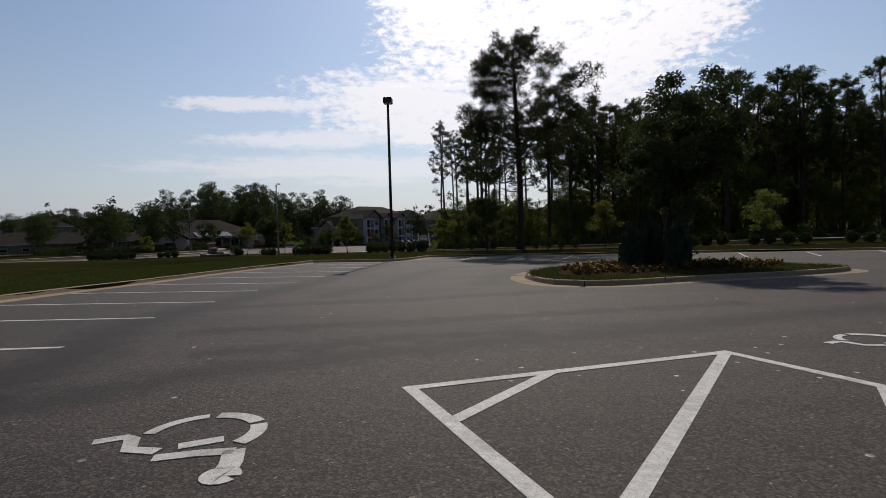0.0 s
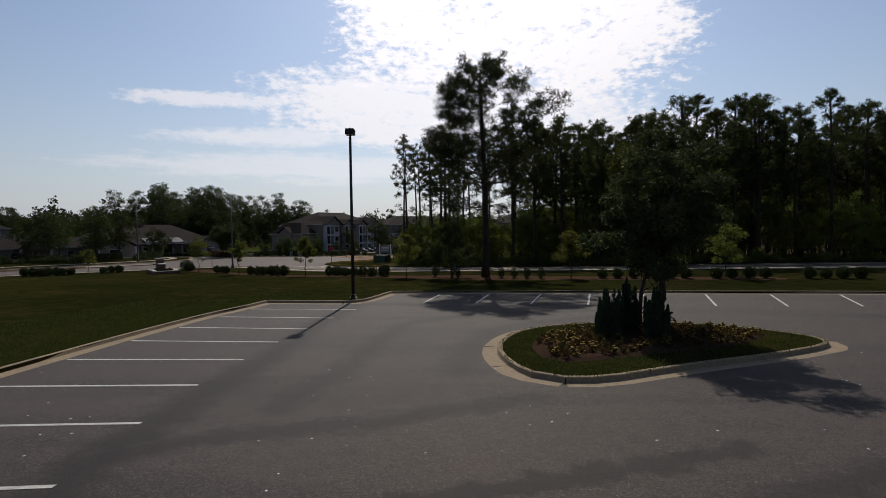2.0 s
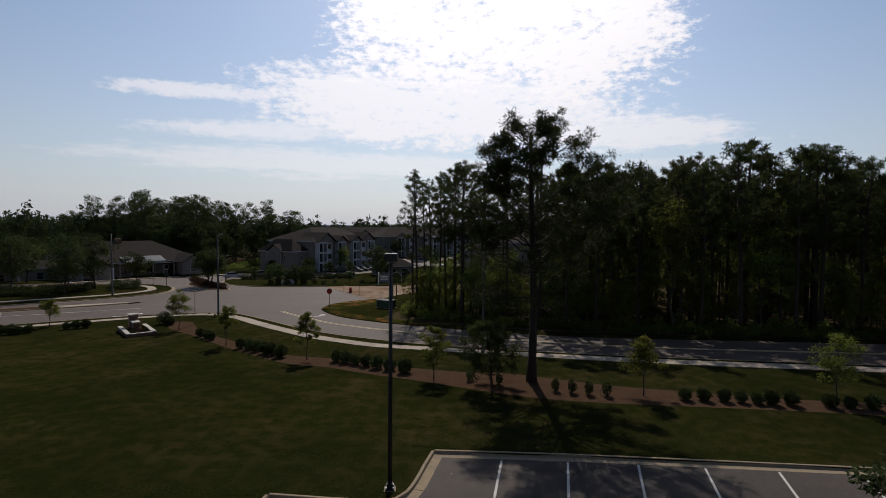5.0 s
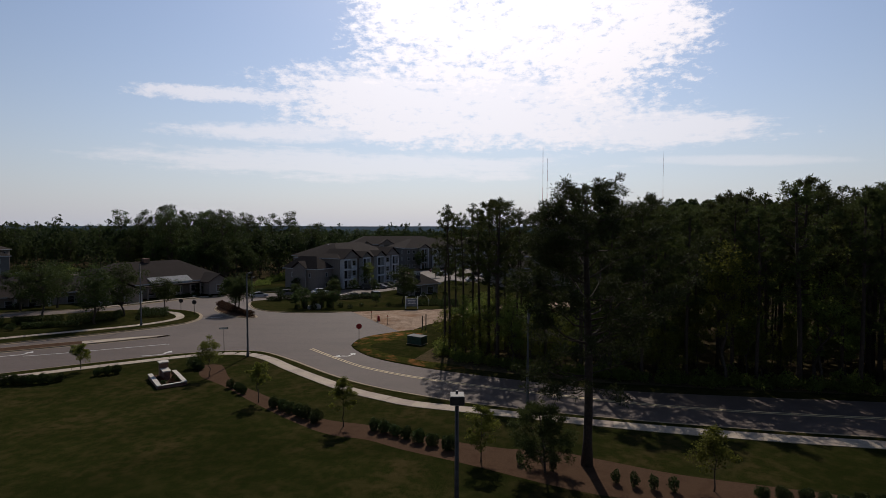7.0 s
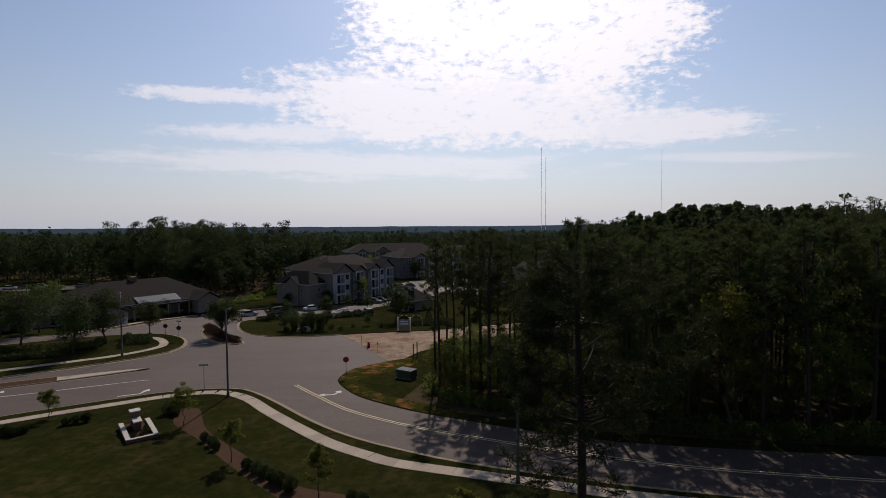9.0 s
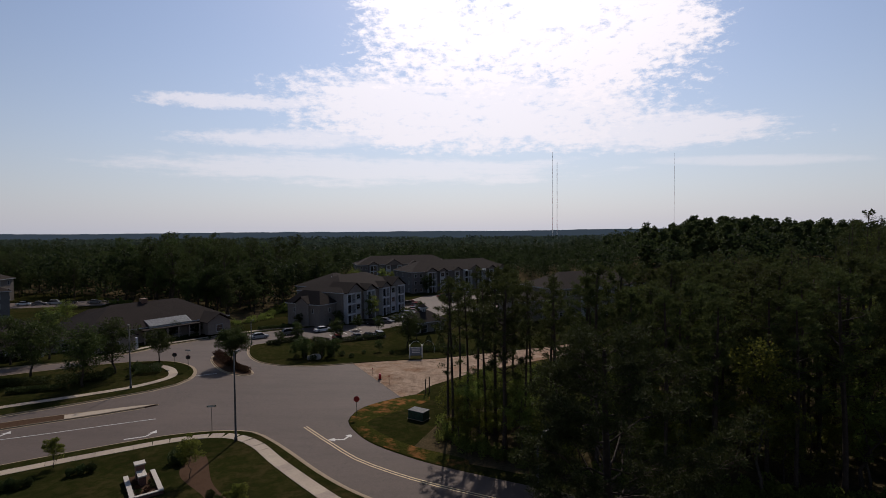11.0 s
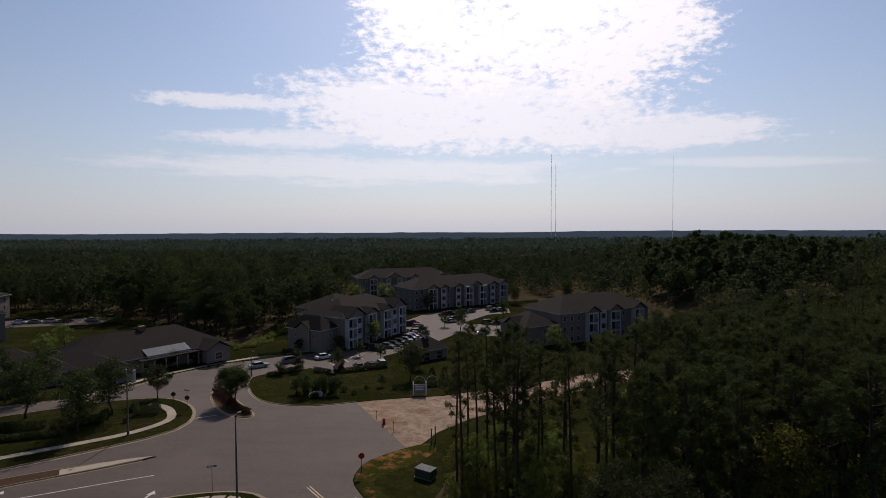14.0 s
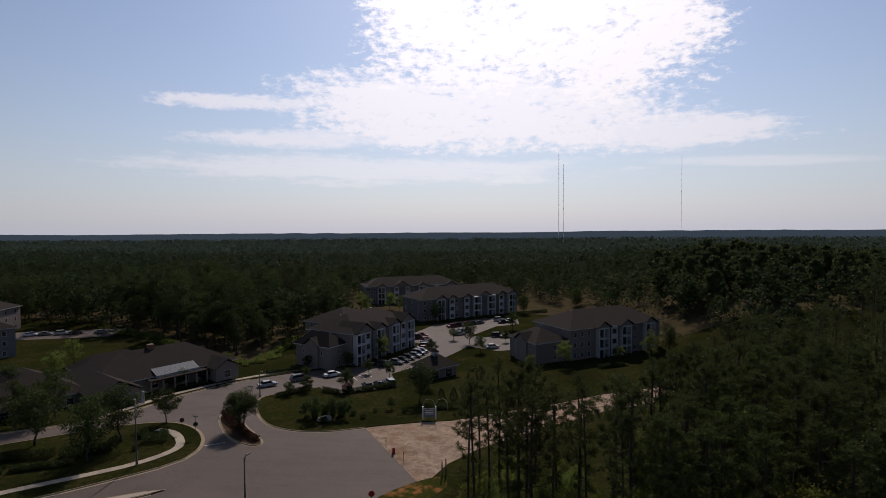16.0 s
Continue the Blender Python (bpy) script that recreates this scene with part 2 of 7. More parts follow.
# ---- surfaces of the place ----
def near_line(N, where, points):
    """The distance from a line in plan."""
    best = None
    for a, b in zip(points, points[1:]):
        ab = (b[0] - a[0], b[1] - a[1], 0.0)
        k = ab[0] ** 2 + ab[1] ** 2
        pa = N.add("ShaderNodeVectorMath", {0: where, 1: (a[0], a[1], 0.0)}, operation="SUBTRACT").outputs[0]
        pa = N.add("ShaderNodeVectorMath", {0: pa, 1: (1.0, 1.0, 0.0)}, operation="MULTIPLY").outputs[0]
        t = N.math("MULTIPLY", N.add("ShaderNodeVectorMath", {0: pa, 1: ab}, operation="DOT_PRODUCT").outputs["Value"], 1.0 / k, clamp=True)
        foot = N.add("ShaderNodeVectorMath", {0: ab, "Scale": t}, operation="SCALE").outputs[0]
        d = N.add("ShaderNodeVectorMath", {0: pa, 1: foot}, operation="DISTANCE").outputs["Value"]
        best = d if best is None else N.math("MINIMUM", best, d)
    return best


# the tracks that turning cars have worn and stained, and a sealed crack
TRACKS = (([(-2.4, 6), (-2.7, 9), (-3.1, 11.1), (-4.0, 13.1), (-4.4, 15.2), (-4.6, 18.9), (-4.6, 24), (-4.9, 28), (-4.75, 32), (-4.3, 34.9), (-2.1, 34.9), (-0.3, 34)], 1.0, 0.85),
          ([(-3.2, 8.6), (-1.8, 9.7), (-1.0, 10.7), (1.0, 11.85), (2.85, 12.7), (5.5, 14.1), (12, 17.2)], 0.7, 0.7),
          ([(-2.4, 18), (-1.9, 21.8), (-1.7, 25.4), (-1.1, 28.8), (2, 31.5), (8, 32.5)], 0.8, 0.6),
          ([(1.2, 21), (1.6, 24.5), (2.4, 27.2), (4.2, 29), (7, 30.2)], 1.0, 0.65),
          ([(-2.6, 12.9), (0.0, 13.7), (3.3, 14.9), (6.0, 16.0)], 0.5, 0.75),
          ([(-1.5, 11.5), (-0.2, 12.1), (1.9, 12.9)], 0.45, 0.75),
          ([(-4.3, 15.3), (-2.9, 16.3), (-0.4, 17.1), (2.9, 18.8)], 0.7, 0.7))
SEALED = [(5.75, 31.6), (6.3, 30.4), (7.5, 29.6)]


def asphalt_material(name, dark, light, patch, fleck=True):
    m = bpy.data.materials.new(name)
    m.use_nodes = True
    N = Nodes(m.node_tree)
    where = N.add("ShaderNodeTexCoord").outputs["Object"]
    grit = N.noise(where, 55.0, 3, 0.7)
    mid = N.noise(where, 2.2, 5, 0.65)
    long = N.add("ShaderNodeMapping", {0: where, "Scale": (0.05, 0.32, 1.0), "Rotation": (0, 0, 0.12)}).outputs[0]
    lanes = N.noise(long, 1.6, 5, 0.6)
    big = N.noise(where, 0.09, 4, 0.55)
    col = N.mix(N.ramp(grit, 0.3, 0.72), (*dark, 1), (*light, 1))
    col = N.mix(N.math("MULTIPLY", N.ramp(mid, 0.42, 0.7), 0.35), col, (*patch, 1))
    col = N.mix(N.math("MULTIPLY", N.ramp(lanes, 0.46, 0.64), 0.6 if fleck else 0.25), col, (*patch, 1))
    col = N.mix(N.math("MULTIPLY", N.ramp(big, 0.45, 0.7), 0.4), col, (*light, 1))
    if fleck:
        v = N.add("ShaderNodeTexVoronoi", {"Vector": where, "Scale": 3.0, "Randomness": 1.0})
        dot = N.ramp(v.outputs["Distance"], 0.085, 0.06)
        some = N.ramp(N.noise(where, 1.3, 2, 0.5), 0.49, 0.6)
        col = N.mix(N.math("MULTIPLY", N.math("MULTIPLY", dot, some), 0.9), col, (0.62, 0.6, 0.57, 1))
        # pebbles of the worn surface, each of its own grey
        peb = N.add("ShaderNodeTexVoronoi", {"Vector": where, "Scale": 70.0, "Randomness": 1.0})
        tone = N.add("ShaderNodeSeparateXYZ", {0: peb.outputs["Color"]}).outputs[0]
        col = N.mix(N.math("MULTIPLY", N.ramp(tone, 0.5, 1.0), 0.65), col, (0.105, 0.086, 0.074, 1))
        col = N.mix(N.math("MULTIPLY", N.ramp(tone, 0.4, 0.0), 0.72), col, (0.008, 0.007, 0.006, 1))
        col = N.mix(N.math("MULTIPLY", N.ramp(N.math("ADD", tone, N.math("MULTIPLY", N.math("SUBTRACT", mid, 0.5), 0.05)), 0.994, 0.998), 0.35), col, (0.34, 0.32, 0.29, 1))
        for line, wide, deep in TRACKS:
            d = N.math("ADD", near_line(N, where, line), N.math("MULTIPLY", N.math("SUBTRACT", mid, 0.5), 1.6))
            col = N.mix(N.math("MULTIPLY", N.ramp(d, wide, 0.05), deep), col, (*patch, 1))
        d = N.math("ADD", near_line(N, where, SEALED), N.math("MULTIPLY", N.math("SUBTRACT", mid, 0.5), 0.12))
        col = N.mix(N.ramp(d, 0.05, 0.02), col, (0.006, 0.006, 0.006, 1))
    # thin cracks
    warp = N.add("ShaderNodeVectorMath", {0: where, 1: N.add("ShaderNodeTexNoise", {"Vector": where, "Scale": 0.7}).outputs["Color"]}, operation="ADD").outputs[0]
    cr = N.add("ShaderNodeTexVoronoi", {"Vector": warp, "Scale": 0.16}, feature="DISTANCE_TO_EDGE")
    line = N.math("MULTIPLY", N.ramp(cr.outputs["Distance"], 0.006, 0.001), N.ramp(mid, 0.45, 0.62))
    col = N.mix(N.math("MULTIPLY", line, 0.6), col, (0.02, 0.02, 0.02, 1))
    b = N.add("ShaderNodeBsdfPrincipled", {"Base Color": col, "Roughness": 0.8, "Specular IOR Level": 0.25})
    bp = N.add("ShaderNodeBump", {"Strength": 0.5, "Distance": 0.012, "Height": grit})
    N.put(b.inputs["Normal"], bp.outputs[0])
    N.add("ShaderNodeOutputMaterial", {0: b.outputs[0]})
    return m


def lawn_material():
    m = bpy.data.materials.new("lawn")
    m.use_nodes = True
    N = Nodes(m.node_tree)
    where = N.add("ShaderNodeTexCoord").outputs["Object"]
    blade = N.noise(where, 14.0, 5, 0.7)
    tuft = N.noise(where, 1.1, 5, 0.65)
    patch = N.noise(where, 0.16, 5, 0.62)
    col = N.mix(N.ramp(blade, 0.3, 0.7), (0.0082, 0.0108, 0.0030, 1), (0.0235, 0.0262, 0.0076, 1))
    col = N.mix(N.math("MULTIPLY", N.ramp(tuft, 0.4, 0.7), 0.5), col, (0.044, 0.036, 0.014, 1))
    bare = N.math("MULTIPLY", N.ramp(patch, 0.42, 0.74), N.ramp(tuft, 0.35, 0.6))
    col = N.mix(N.math("MULTIPLY", bare, 0.55), col, (0.055, 0.038, 0.018, 1))
    lush = N.ramp(N.noise(where, 0.07, 5, 0.6), 0.42, 0.62)
    col = N.mix(N.math("MULTIPLY", lush, 0.5), col, (0.0075, 0.0105, 0.0028, 1))
    b = N.add("ShaderNodeBsdfPrincipled", {"Base Color": col, "Roughness": 0.95, "Specular IOR Level": 0.0})
    bp = N.add("ShaderNodeBump", {"Strength": 0.8, "Distance": 0.05, "Height": blade})
    N.put(b.inputs["Normal"], bp.outputs[0])
    N.add("ShaderNodeOutputMaterial", {0: b.outputs[0]})
    return m


M_LOT = asphalt_material("car_park_asphalt", (0.0215, 0.0150, 0.0122), (0.064, 0.0465, 0.0385), (0.0085, 0.0062, 0.0054))
M_ROAD = asphalt_material("road_asphalt", (0.055, 0.039, 0.0315), (0.101, 0.073, 0.0595), (0.040, 0.029, 0.0238), fleck=False)
M_LAWN = lawn_material()
M_KERB = surface("kerb_concrete", (0.205, 0.152, 0.095), (0.31, 0.245, 0.168), 9.0, 0.85, 0.3, (0.15, 0.13, 0.11), 1.1, 0.6, fine=60, spec=0.1)
M_WALK = surface("walk_concrete", (0.245, 0.192, 0.145), (0.34, 0.278, 0.215), 5.0, 0.85, 0.25, (0.20, 0.165, 0.135), 0.5, 0.7, fine=50, vary=0.25)



def paint_material(name, dark, light, worn):
    """Old road paint: crazed by the asphalt under it, rubbed off in spots."""
    m = bpy.data.materials.new(name)
    m.use_nodes = True
    N = Nodes(m.node_tree)
    where = N.add("ShaderNodeTexCoord").outputs["Object"]
    grain = N.noise(where, 18.0, 6, 0.65)
    col = N.mix(N.ramp(grain, 0.3, 0.7), (*dark, 1), (*light, 1))
    col = N.mix(N.math("MULTIPLY", N.ramp(N.noise(where, 3.0, 5, 0.65), 0.45, 0.7), 0.55), col, (*worn, 1))
    bend = N.add("ShaderNodeVectorMath", {0: where, 1: N.add("ShaderNodeTexNoise", {"Vector": where, "Scale": 9.0}).outputs["Color"]}, operation="ADD").outputs[0]
    craze = N.add("ShaderNodeTexVoronoi", {"Vector": bend, "Scale": 13.0}, feature="DISTANCE_TO_EDGE").outputs["Distance"]
    col = N.mix(N.math("MULTIPLY", N.ramp(craze, 0.06, 0.01), 0.5), col, (0.12, 0.11, 0.10, 1))
    col = N.mix(N.math("MULTIPLY", N.ramp(N.noise(where, 70.0, 3, 0.7), 0.58, 0.7), 0.75), col, (0.06, 0.054, 0.05, 1))
    b = N.add("ShaderNodeBsdfPrincipled", {"Base Color": col, "Roughness": 0.75, "Specular IOR Level": 0.25})
    N.put(b.inputs["Normal"], N.add("ShaderNodeBump", {"Strength": 0.4, "Distance": 0.006, "Height": grain}).outputs[0])
    N.add("ShaderNodeOutputMaterial", {0: b.outputs[0]})
    return m


M_PAINT = paint_material("road_paint", (0.44, 0.42, 0.39), (0.60, 0.58, 0.55), (0.24, 0.225, 0.21))
M_YELLOW = surface("yellow_paint", (0.46, 0.34, 0.17), (0.60, 0.47, 0.27), 14.0, 0.7, 0.3, (0.22, 0.17, 0.11), 3.0, 0.6, fine=80)
M_SAND = surface("bare_sand", (0.15, 0.105, 0.075), (0.36, 0.27, 0.20), 0.7, 0.95, 1.0, (0.17, 0.085, 0.042), 0.22, 0.75, fine=5, height=0.35, spec=0.0)
M_STRAW = surface("pine_straw", (0.038, 0.024, 0.016), (0.095, 0.058, 0.038), 16.0, 0.95, 0.8, (0.04, 0.022, 0.015), 1.2, 0.6, fine=70, spec=0.0)
M_MULCH = surface("dark_mulch", (0.022, 0.014, 0.010), (0.070, 0.044, 0.030), 14.0, 0.95, 0.9, (0.015, 0.010, 0.008), 1.0, 0.5, fine=60, spec=0.0)
M_DIRT = surface("forest_floor", (0.034, 0.027, 0.015), (0.085, 0.064, 0.036), 3.0, 0.95, 0.7, (0.016, 0.024, 0.007), 0.3, 0.8, fine=20, spec=0.0)
M_CLAY = surface("red_clay", (0.014, 0.020, 0.004), (0.045, 0.042, 0.012), 4.0, 0.95, 0.7, (0.26, 0.105, 0.042), 0.5, 0.9, fine=25, spec=0.0)

# ---- outlines in plan ----
LOT_LEFT = [(-9.6, -40), (-9.6, 4), (-10.0, 10), (-10.6, 15), (-11.1, 19.5), (-11.2, 23), (-11.0, 27), (-10.6, 31), (-10.0, 33.8), (-9.75, 35.62)]
LOT_FRONT = [(-9.75, 35.62), (-7.4, 35.42), (-5.4, 35.32)]
LOT_NOSE = [(-5.4, 35.32), (-4.75, 35.52), (-4.35, 36.1), (-4.05, 37.2), (-3.8, 38.6), (-3.5, 40.1)]
LOT_BACK = [(-3.5, 40.1), (3.0, 39.95), (12.1, 39.45), (22.2, 38.8), (40, 37.3), (75, 34)]
ISLAND = [(2.43, 24.2), (2.75, 25.35), (3.35, 26.5), (4.5, 27.5), (6.4, 28.15), (8.5, 28.25), (9.8, 27.95), (11.3, 27.3), (12.5, 26.1), (12.98, 25.15), (12.87, 24.5), (12.13, 23.77), (9.78, 22.5), (7.83, 21.6), (6.04, 20.69), (5.22, 20.24), (4.48, 19.98), (3.8, 19.97), (3.05, 20.48), (2.57, 21.7), (2.37, 23.1)]
ROAD_NEAR = [(-140, 8), (-100, 40), (-75, 60.5), (-57, 75.2), (-46, 83.3), (-41.5, 85.6), (-37, 86.6), (-33.4, 86.3), (-30.2, 84), (-26.7, 80.75), (-21.6, 75.65), (-17.6, 72.15), (-14.2, 69.8), (-11.15, 68.1), (-5, 65.2), (6.5, 61.6), (15.4, 59.6), (22.9, 58.4), (45, 55.5), (90, 51), (160, 45)]
ROAD_FAR = [(160, 54), (90, 61), (45, 65.5), (29, 67.6), (19.7, 68.7), (7.6, 70.8), (-7.3, 77), (-13, 80.2), (-18, 84.1), (-21.6, 89), (-22.5, 92.3), (-21.3, 96.5), (-17, 101)]
APRON = [(-29.8, 121.6), (-32.7, 120.2), (-36.4, 118.8), (-41.7, 118.6), (-46.8, 120.4), (-50.7, 124), (-53.6, 128.3), (-56, 133), (-58, 139), (-55.5, 143), (-48, 149.5)]
BAYS = [(-48, 149.5), (-46.5, 147), (-41, 144.6), (-34, 148.5), (-29.5, 152.5), (-31, 158), (-33, 163), (-28, 170), (-22, 178), (-17, 190), (-14.5, 197), (-5, 191), (4, 194), (5, 212), (-2, 218), (-9, 212), (-14, 214), (-5, 233), (4, 238), (4, 250), (-10, 252), (-30, 235), (-36.5, 215), (-36, 205), (-31, 200), (-31.5, 190), (-33.5, 181), (-38, 172), (-49.5, 168), (-60, 162), (-68.5, 155.5)]
CLUB_FAR = [(-68.5, 155.5), (-72.5, 150), (-75.5, 144), (-78, 138), (-80.5, 128), (-86, 119), (-100, 110), (-125, 96)]
CLUB_NEAR = [(-125, 89), (-97, 104), (-82, 114), (-74, 119.5), (-67, 121), (-61, 118), (-56.6, 112.9), (-55.1, 108.5), (-55.4, 105.5), (-57.5, 102.3), (-62, 98), (-66, 94.5), (-71.5, 90), (-86, 77.5), (-110, 57), (-150, 24)]
ENTRY_ISLAND = [(-60.7, 126.8), (-59.4, 128.2), (-57.6, 127.2), (-52.5, 120.6), (-49.0, 116.8), (-46.2, 113.6), (-45.7, 112.0), (-47.0, 111.4), (-50.9, 113.2), (-54.5, 116.8), (-58.5, 122.3)]
MEDIAN = [(-52.2, 95.9), (-55.2, 95.0), (-58.4, 93.4), (-69.2, 87.4), (-87, 74), (-122, 45), (-121, 43.4), (-85.5, 72), (-67.2, 85.4), (-57.4, 91.8), (-53.4, 94.6)]
SAND = [(-17, 101), (-29.8, 121.6), (-28, 122.6), (-20.6, 125.4), (-14, 127.2), (-2, 135), (8, 141), (18, 148.5), (28, 154), (48, 163), (52, 157), (33, 146), (16, 135), (3, 124), (-8, 113.5), (-13, 107), (-15, 102)]
STRAW = [(-37.4, 78.5), (-35.3, 73.9), (-30.6, 69.9), (-24.6, 64.2), (-16.7, 57.5), (-12.6, 56.0), (-9.9, 54.4), (-4.9, 52.0), (1.0, 49.0), (5.5, 47.8), (11.4, 47.2), (18.0, 46.6), (24, 46.0), (24, 48.0), (18, 48.9), (12.5, 50.2), (8.0, 51.4), (4.0, 53.2), (1.0, 54.5), (-2.3, 54.8), (-7.0, 56.3), (-12.4, 58.9), (-17.5, 60.6), (-22, 64.4), (-25.4, 67.3), (-30.8, 72.2), (-35.2, 78.7)]
CLAY = [(-22.3, 92.2), (-21.4, 96.3), (-17, 100.8), (-13.6, 102.6), (-12.5, 100), (-14.5, 96.5), (-17.8, 93.0), (-19.6, 90.2), (-17, 86.6), (-12.4, 82.8), (-6, 79.2), (-7.2, 77.2), (-13, 80.4), (-18, 84.3), (-21.6, 89.2)]
LEFT_WOOD = [(-260, 250), (-205, 226), (-150, 216), (-130, 206), (-110, 190), (-96, 178), (-84, 173), (-75, 172), (-74, 188), (-75, 202), (-66, 216), (-66, 226), (-74, 246), (-100, 262), (-260, 300)]
FOREST = [(-12.4, 82.8), (-10.4, 90), (-8.6, 97), (-1, 96.5), (6, 93.5), (12, 94.5), (17, 102), (26, 118), (40, 138), (60, 150), (110, 190), (170, 190), (170, 56), (90, 63), (45, 67.5), (29, 69.6), (19.7, 70.7), (7.6, 72.8), (-5.5, 78)]


def round_off(line, step=1.2):
    return smooth_line(line, step)


lot_loop = round_off(LOT_LEFT, 2.0) + LOT_FRONT[1:] + round_off(LOT_NOSE, 0.5)[1:] + LOT_BACK[1:] + [(75, -40)]
island_loop = round_off(ISLAND + [ISLAND[0]], 0.5)[:-1]
road_near, road_far = round_off(ROAD_NEAR, 1.5), round_off(ROAD_FAR, 1.5)
apron, club_far, club_near = round_off(APRON, 1.5), round_off(CLUB_FAR, 2.0), round_off(CLUB_NEAR, 2.0)
road_loop = road_near + road_far + apron + BAYS[1:] + club_far[1:] + club_near
entry_loop = round_off(ENTRY_ISLAND + [ENTRY_ISLAND[0]], 0.7)[:-1]
median_loop = round_off(MEDIAN, 2.0)
straw_loop = round_off(STRAW + [STRAW[0]], 1.0)[:-1]
clay_loop = round_off(CLAY + [CLAY[0]], 1.0)[:-1]


def rut(x, y):
    """Heaps and wheel ruts of the sand, level along its rim."""
    d = min(math.hypot(x - a[0] - (b[0] - a[0]) * t, y - a[1] - (b[1] - a[1]) * t) for a, b in zip(SAND, SAND[1:] + SAND[:1])
            for t in [max(0.0, min(1.0, ((x - a[0]) * (b[0] - a[0]) + (y - a[1]) * (b[1] - a[1])) / ((b[0] - a[0]) ** 2 + (b[1] - a[1]) ** 2)))])
    return min(1.0, d / 1.5) * (0.34 * noise.noise((x * 0.35, y * 0.35, 7.0)) + 0.16 * noise.noise((x * 0.9 + y * 0.5, y * 0.25, 2.0)))


def build_ground():
    """One sheet of land out to the skyline, cut along the outlines; the made ground fills the cuts."""
    from mathutils import geometry
    loops = [("lot", lot_loop), ("island", island_loop), ("road", road_loop), ("entry", entry_loop), ("median", median_loop), ("sand", SAND), ("straw", straw_loop), ("clay", clay_loop), ("forest", FOREST)]
    pts, edges = [], []
    for _, loop in loops:
        b = len(pts)
        pts += [Vector((p[0], p[1])) for p in loop]
        edges += [(b + i, b + (i + 1) % len(loop)) for i in range(len(loop))]
    rng = random.Random(4)

    def grid(x0, x1, y0, y1, s, skip=None):
        x = x0
        while x <= x1:
            y = y0
            while y <= y1:
                if not skip or not (skip[0] < x < skip[1] and skip[2] < y < skip[3]):
                    pts.append(Vector((x + rng.uniform(-0.2, 0.2) * s, y + rng.uniform(-0.2, 0.2) * s)))
                y += s
            x += s
    for i in range(54):
        for j in range(42):
            x, y = -29 + 1.5 * i + rng.uniform(-0.3, 0.3), 101 + 1.5 * j + rng.uniform(-0.3, 0.3)
            if inside(SAND, x, y):
                pts.append(Vector((x, y)))
    grid(-30, 40, -20, 60, 2.0)
    grid(-150, 150, -60, 270, 5.0, (-30, 40, -20, 60))
    grid(-900, 900, -400, 1500, 40.0, (-150, 150, -60, 270))
    grid(-5000, 5000, -2500, 5200, 330.0, (-900, 900, -400, 1500))
    vs, _, fs, _, _, _ = geometry.delaunay_2d_cdt(pts, edges, [], 0, 0.004)
    zones = {k: [] for k in ("ground", "lot", "island", "road", "entry", "median", "sand", "straw", "clay", "forest")}
    boxes = {k: (min(p[0] for p in l), max(p[0] for p in l), min(p[1] for p in l), max(p[1] for p in l)) for k, l in loops}
    for f in fs:
        cx, cy = sum(vs[i].x for i in f) / 3, sum(vs[i].y for i in f) / 3
        found = "ground"
        for k, loop in loops:
            x0, x1, y0, y1 = boxes[k]
            if x0 <= cx <= x1 and y0 <= cy <= y1 and inside(loop, cx, cy):
                found = k if not (found in ("sand", "clay", "road") and k == "forest") else found
                if found == "clay" and k == "forest":
                    found = "clay"
        if found == "ground" and (inside(LEFT_WOOD, cx, cy) or cy > 262 or abs(cx) > 215 or (cy > 205 and cx > 45)):
            found = "forest"
        zones[found].append(f)
    level = {(round(p[0], 2), round(p[1], 2)) for p in road_far}
    # the land's own pieces are one sheet with one material each
    out = {}
    for k, group in (("ground", ("ground", "island", "entry", "median", "straw", "clay", "forest")), ("car_park", ("lot",)), ("road", ("road",)), ("sand_lot", ("sand",))):
        ids, verts, faces, mats = {}, [], [], []
        lift = {"ground": 0.13, "car_park": 0.0, "road": 0.0, "sand_lot": 0.02}[k]
        for j, zone in enumerate(group):
            for f in zones[zone]:
                row = []
                for i in f:
                    if i not in ids:
                        ids[i] = len(verts)
                        x, y = vs[i]
                        verts.append((x, y, ground_z(x, y) + (0.02 if (round(x, 2), round(y, 2)) in level else lift) + (rut(x, y) if k == "sand_lot" else 0.0)))
                    row.append(ids[i])
                faces.append(row)
                mats.append(j)
        # close the step at the borders with a short skirt
        seen = collections.Counter(tuple(sorted((a, b))) for f in faces for a, b in zip(f, f[1:] + f[:1]))
        for q, f in enumerate(list(faces)):
            for a, b in zip(f, f[1:] + f[:1]):
                if seen[tuple(sorted((a, b)))] == 1:
                    n = len(verts)
                    verts += [verts[b], verts[a], (*verts[a][:2], verts[a][2] - 0.4), (*verts[b][:2], verts[b][2] - 0.4)]
                    faces.append([n, n + 1, n + 2, n + 3])
                    mats.append(mats[q])
        me = mesh_of(k, verts, faces, smooth=True)
        for zone in group:
            me.materials.append({"lot": M_LOT, "road": M_ROAD, "sand": M_SAND, "straw": M_STRAW, "clay": M_CLAY, "forest": M_DIRT, "entry": M_STRAW, "median": M_STRAW}.get(zone, M_LAWN))
        me.polygons.foreach_set("material_index", mats)
        out[k] = new(k, me)
    tagged(out["ground"], "mown green lawn with brown patches, falling gently towards the road", "ground", kind="structure")
    tagged(out["car_park"], "worn grey asphalt car park with pale specks and dark lanes", "car park", kind="structure")
    tagged(out["road"], "pale grey asphalt road and junction", "road", kind="structure")
    tagged(out["sand_lot"], "bare orange-tan sand patch past the end of the asphalt", "sand", kind="structure")
    return out


LAND = build_ground()


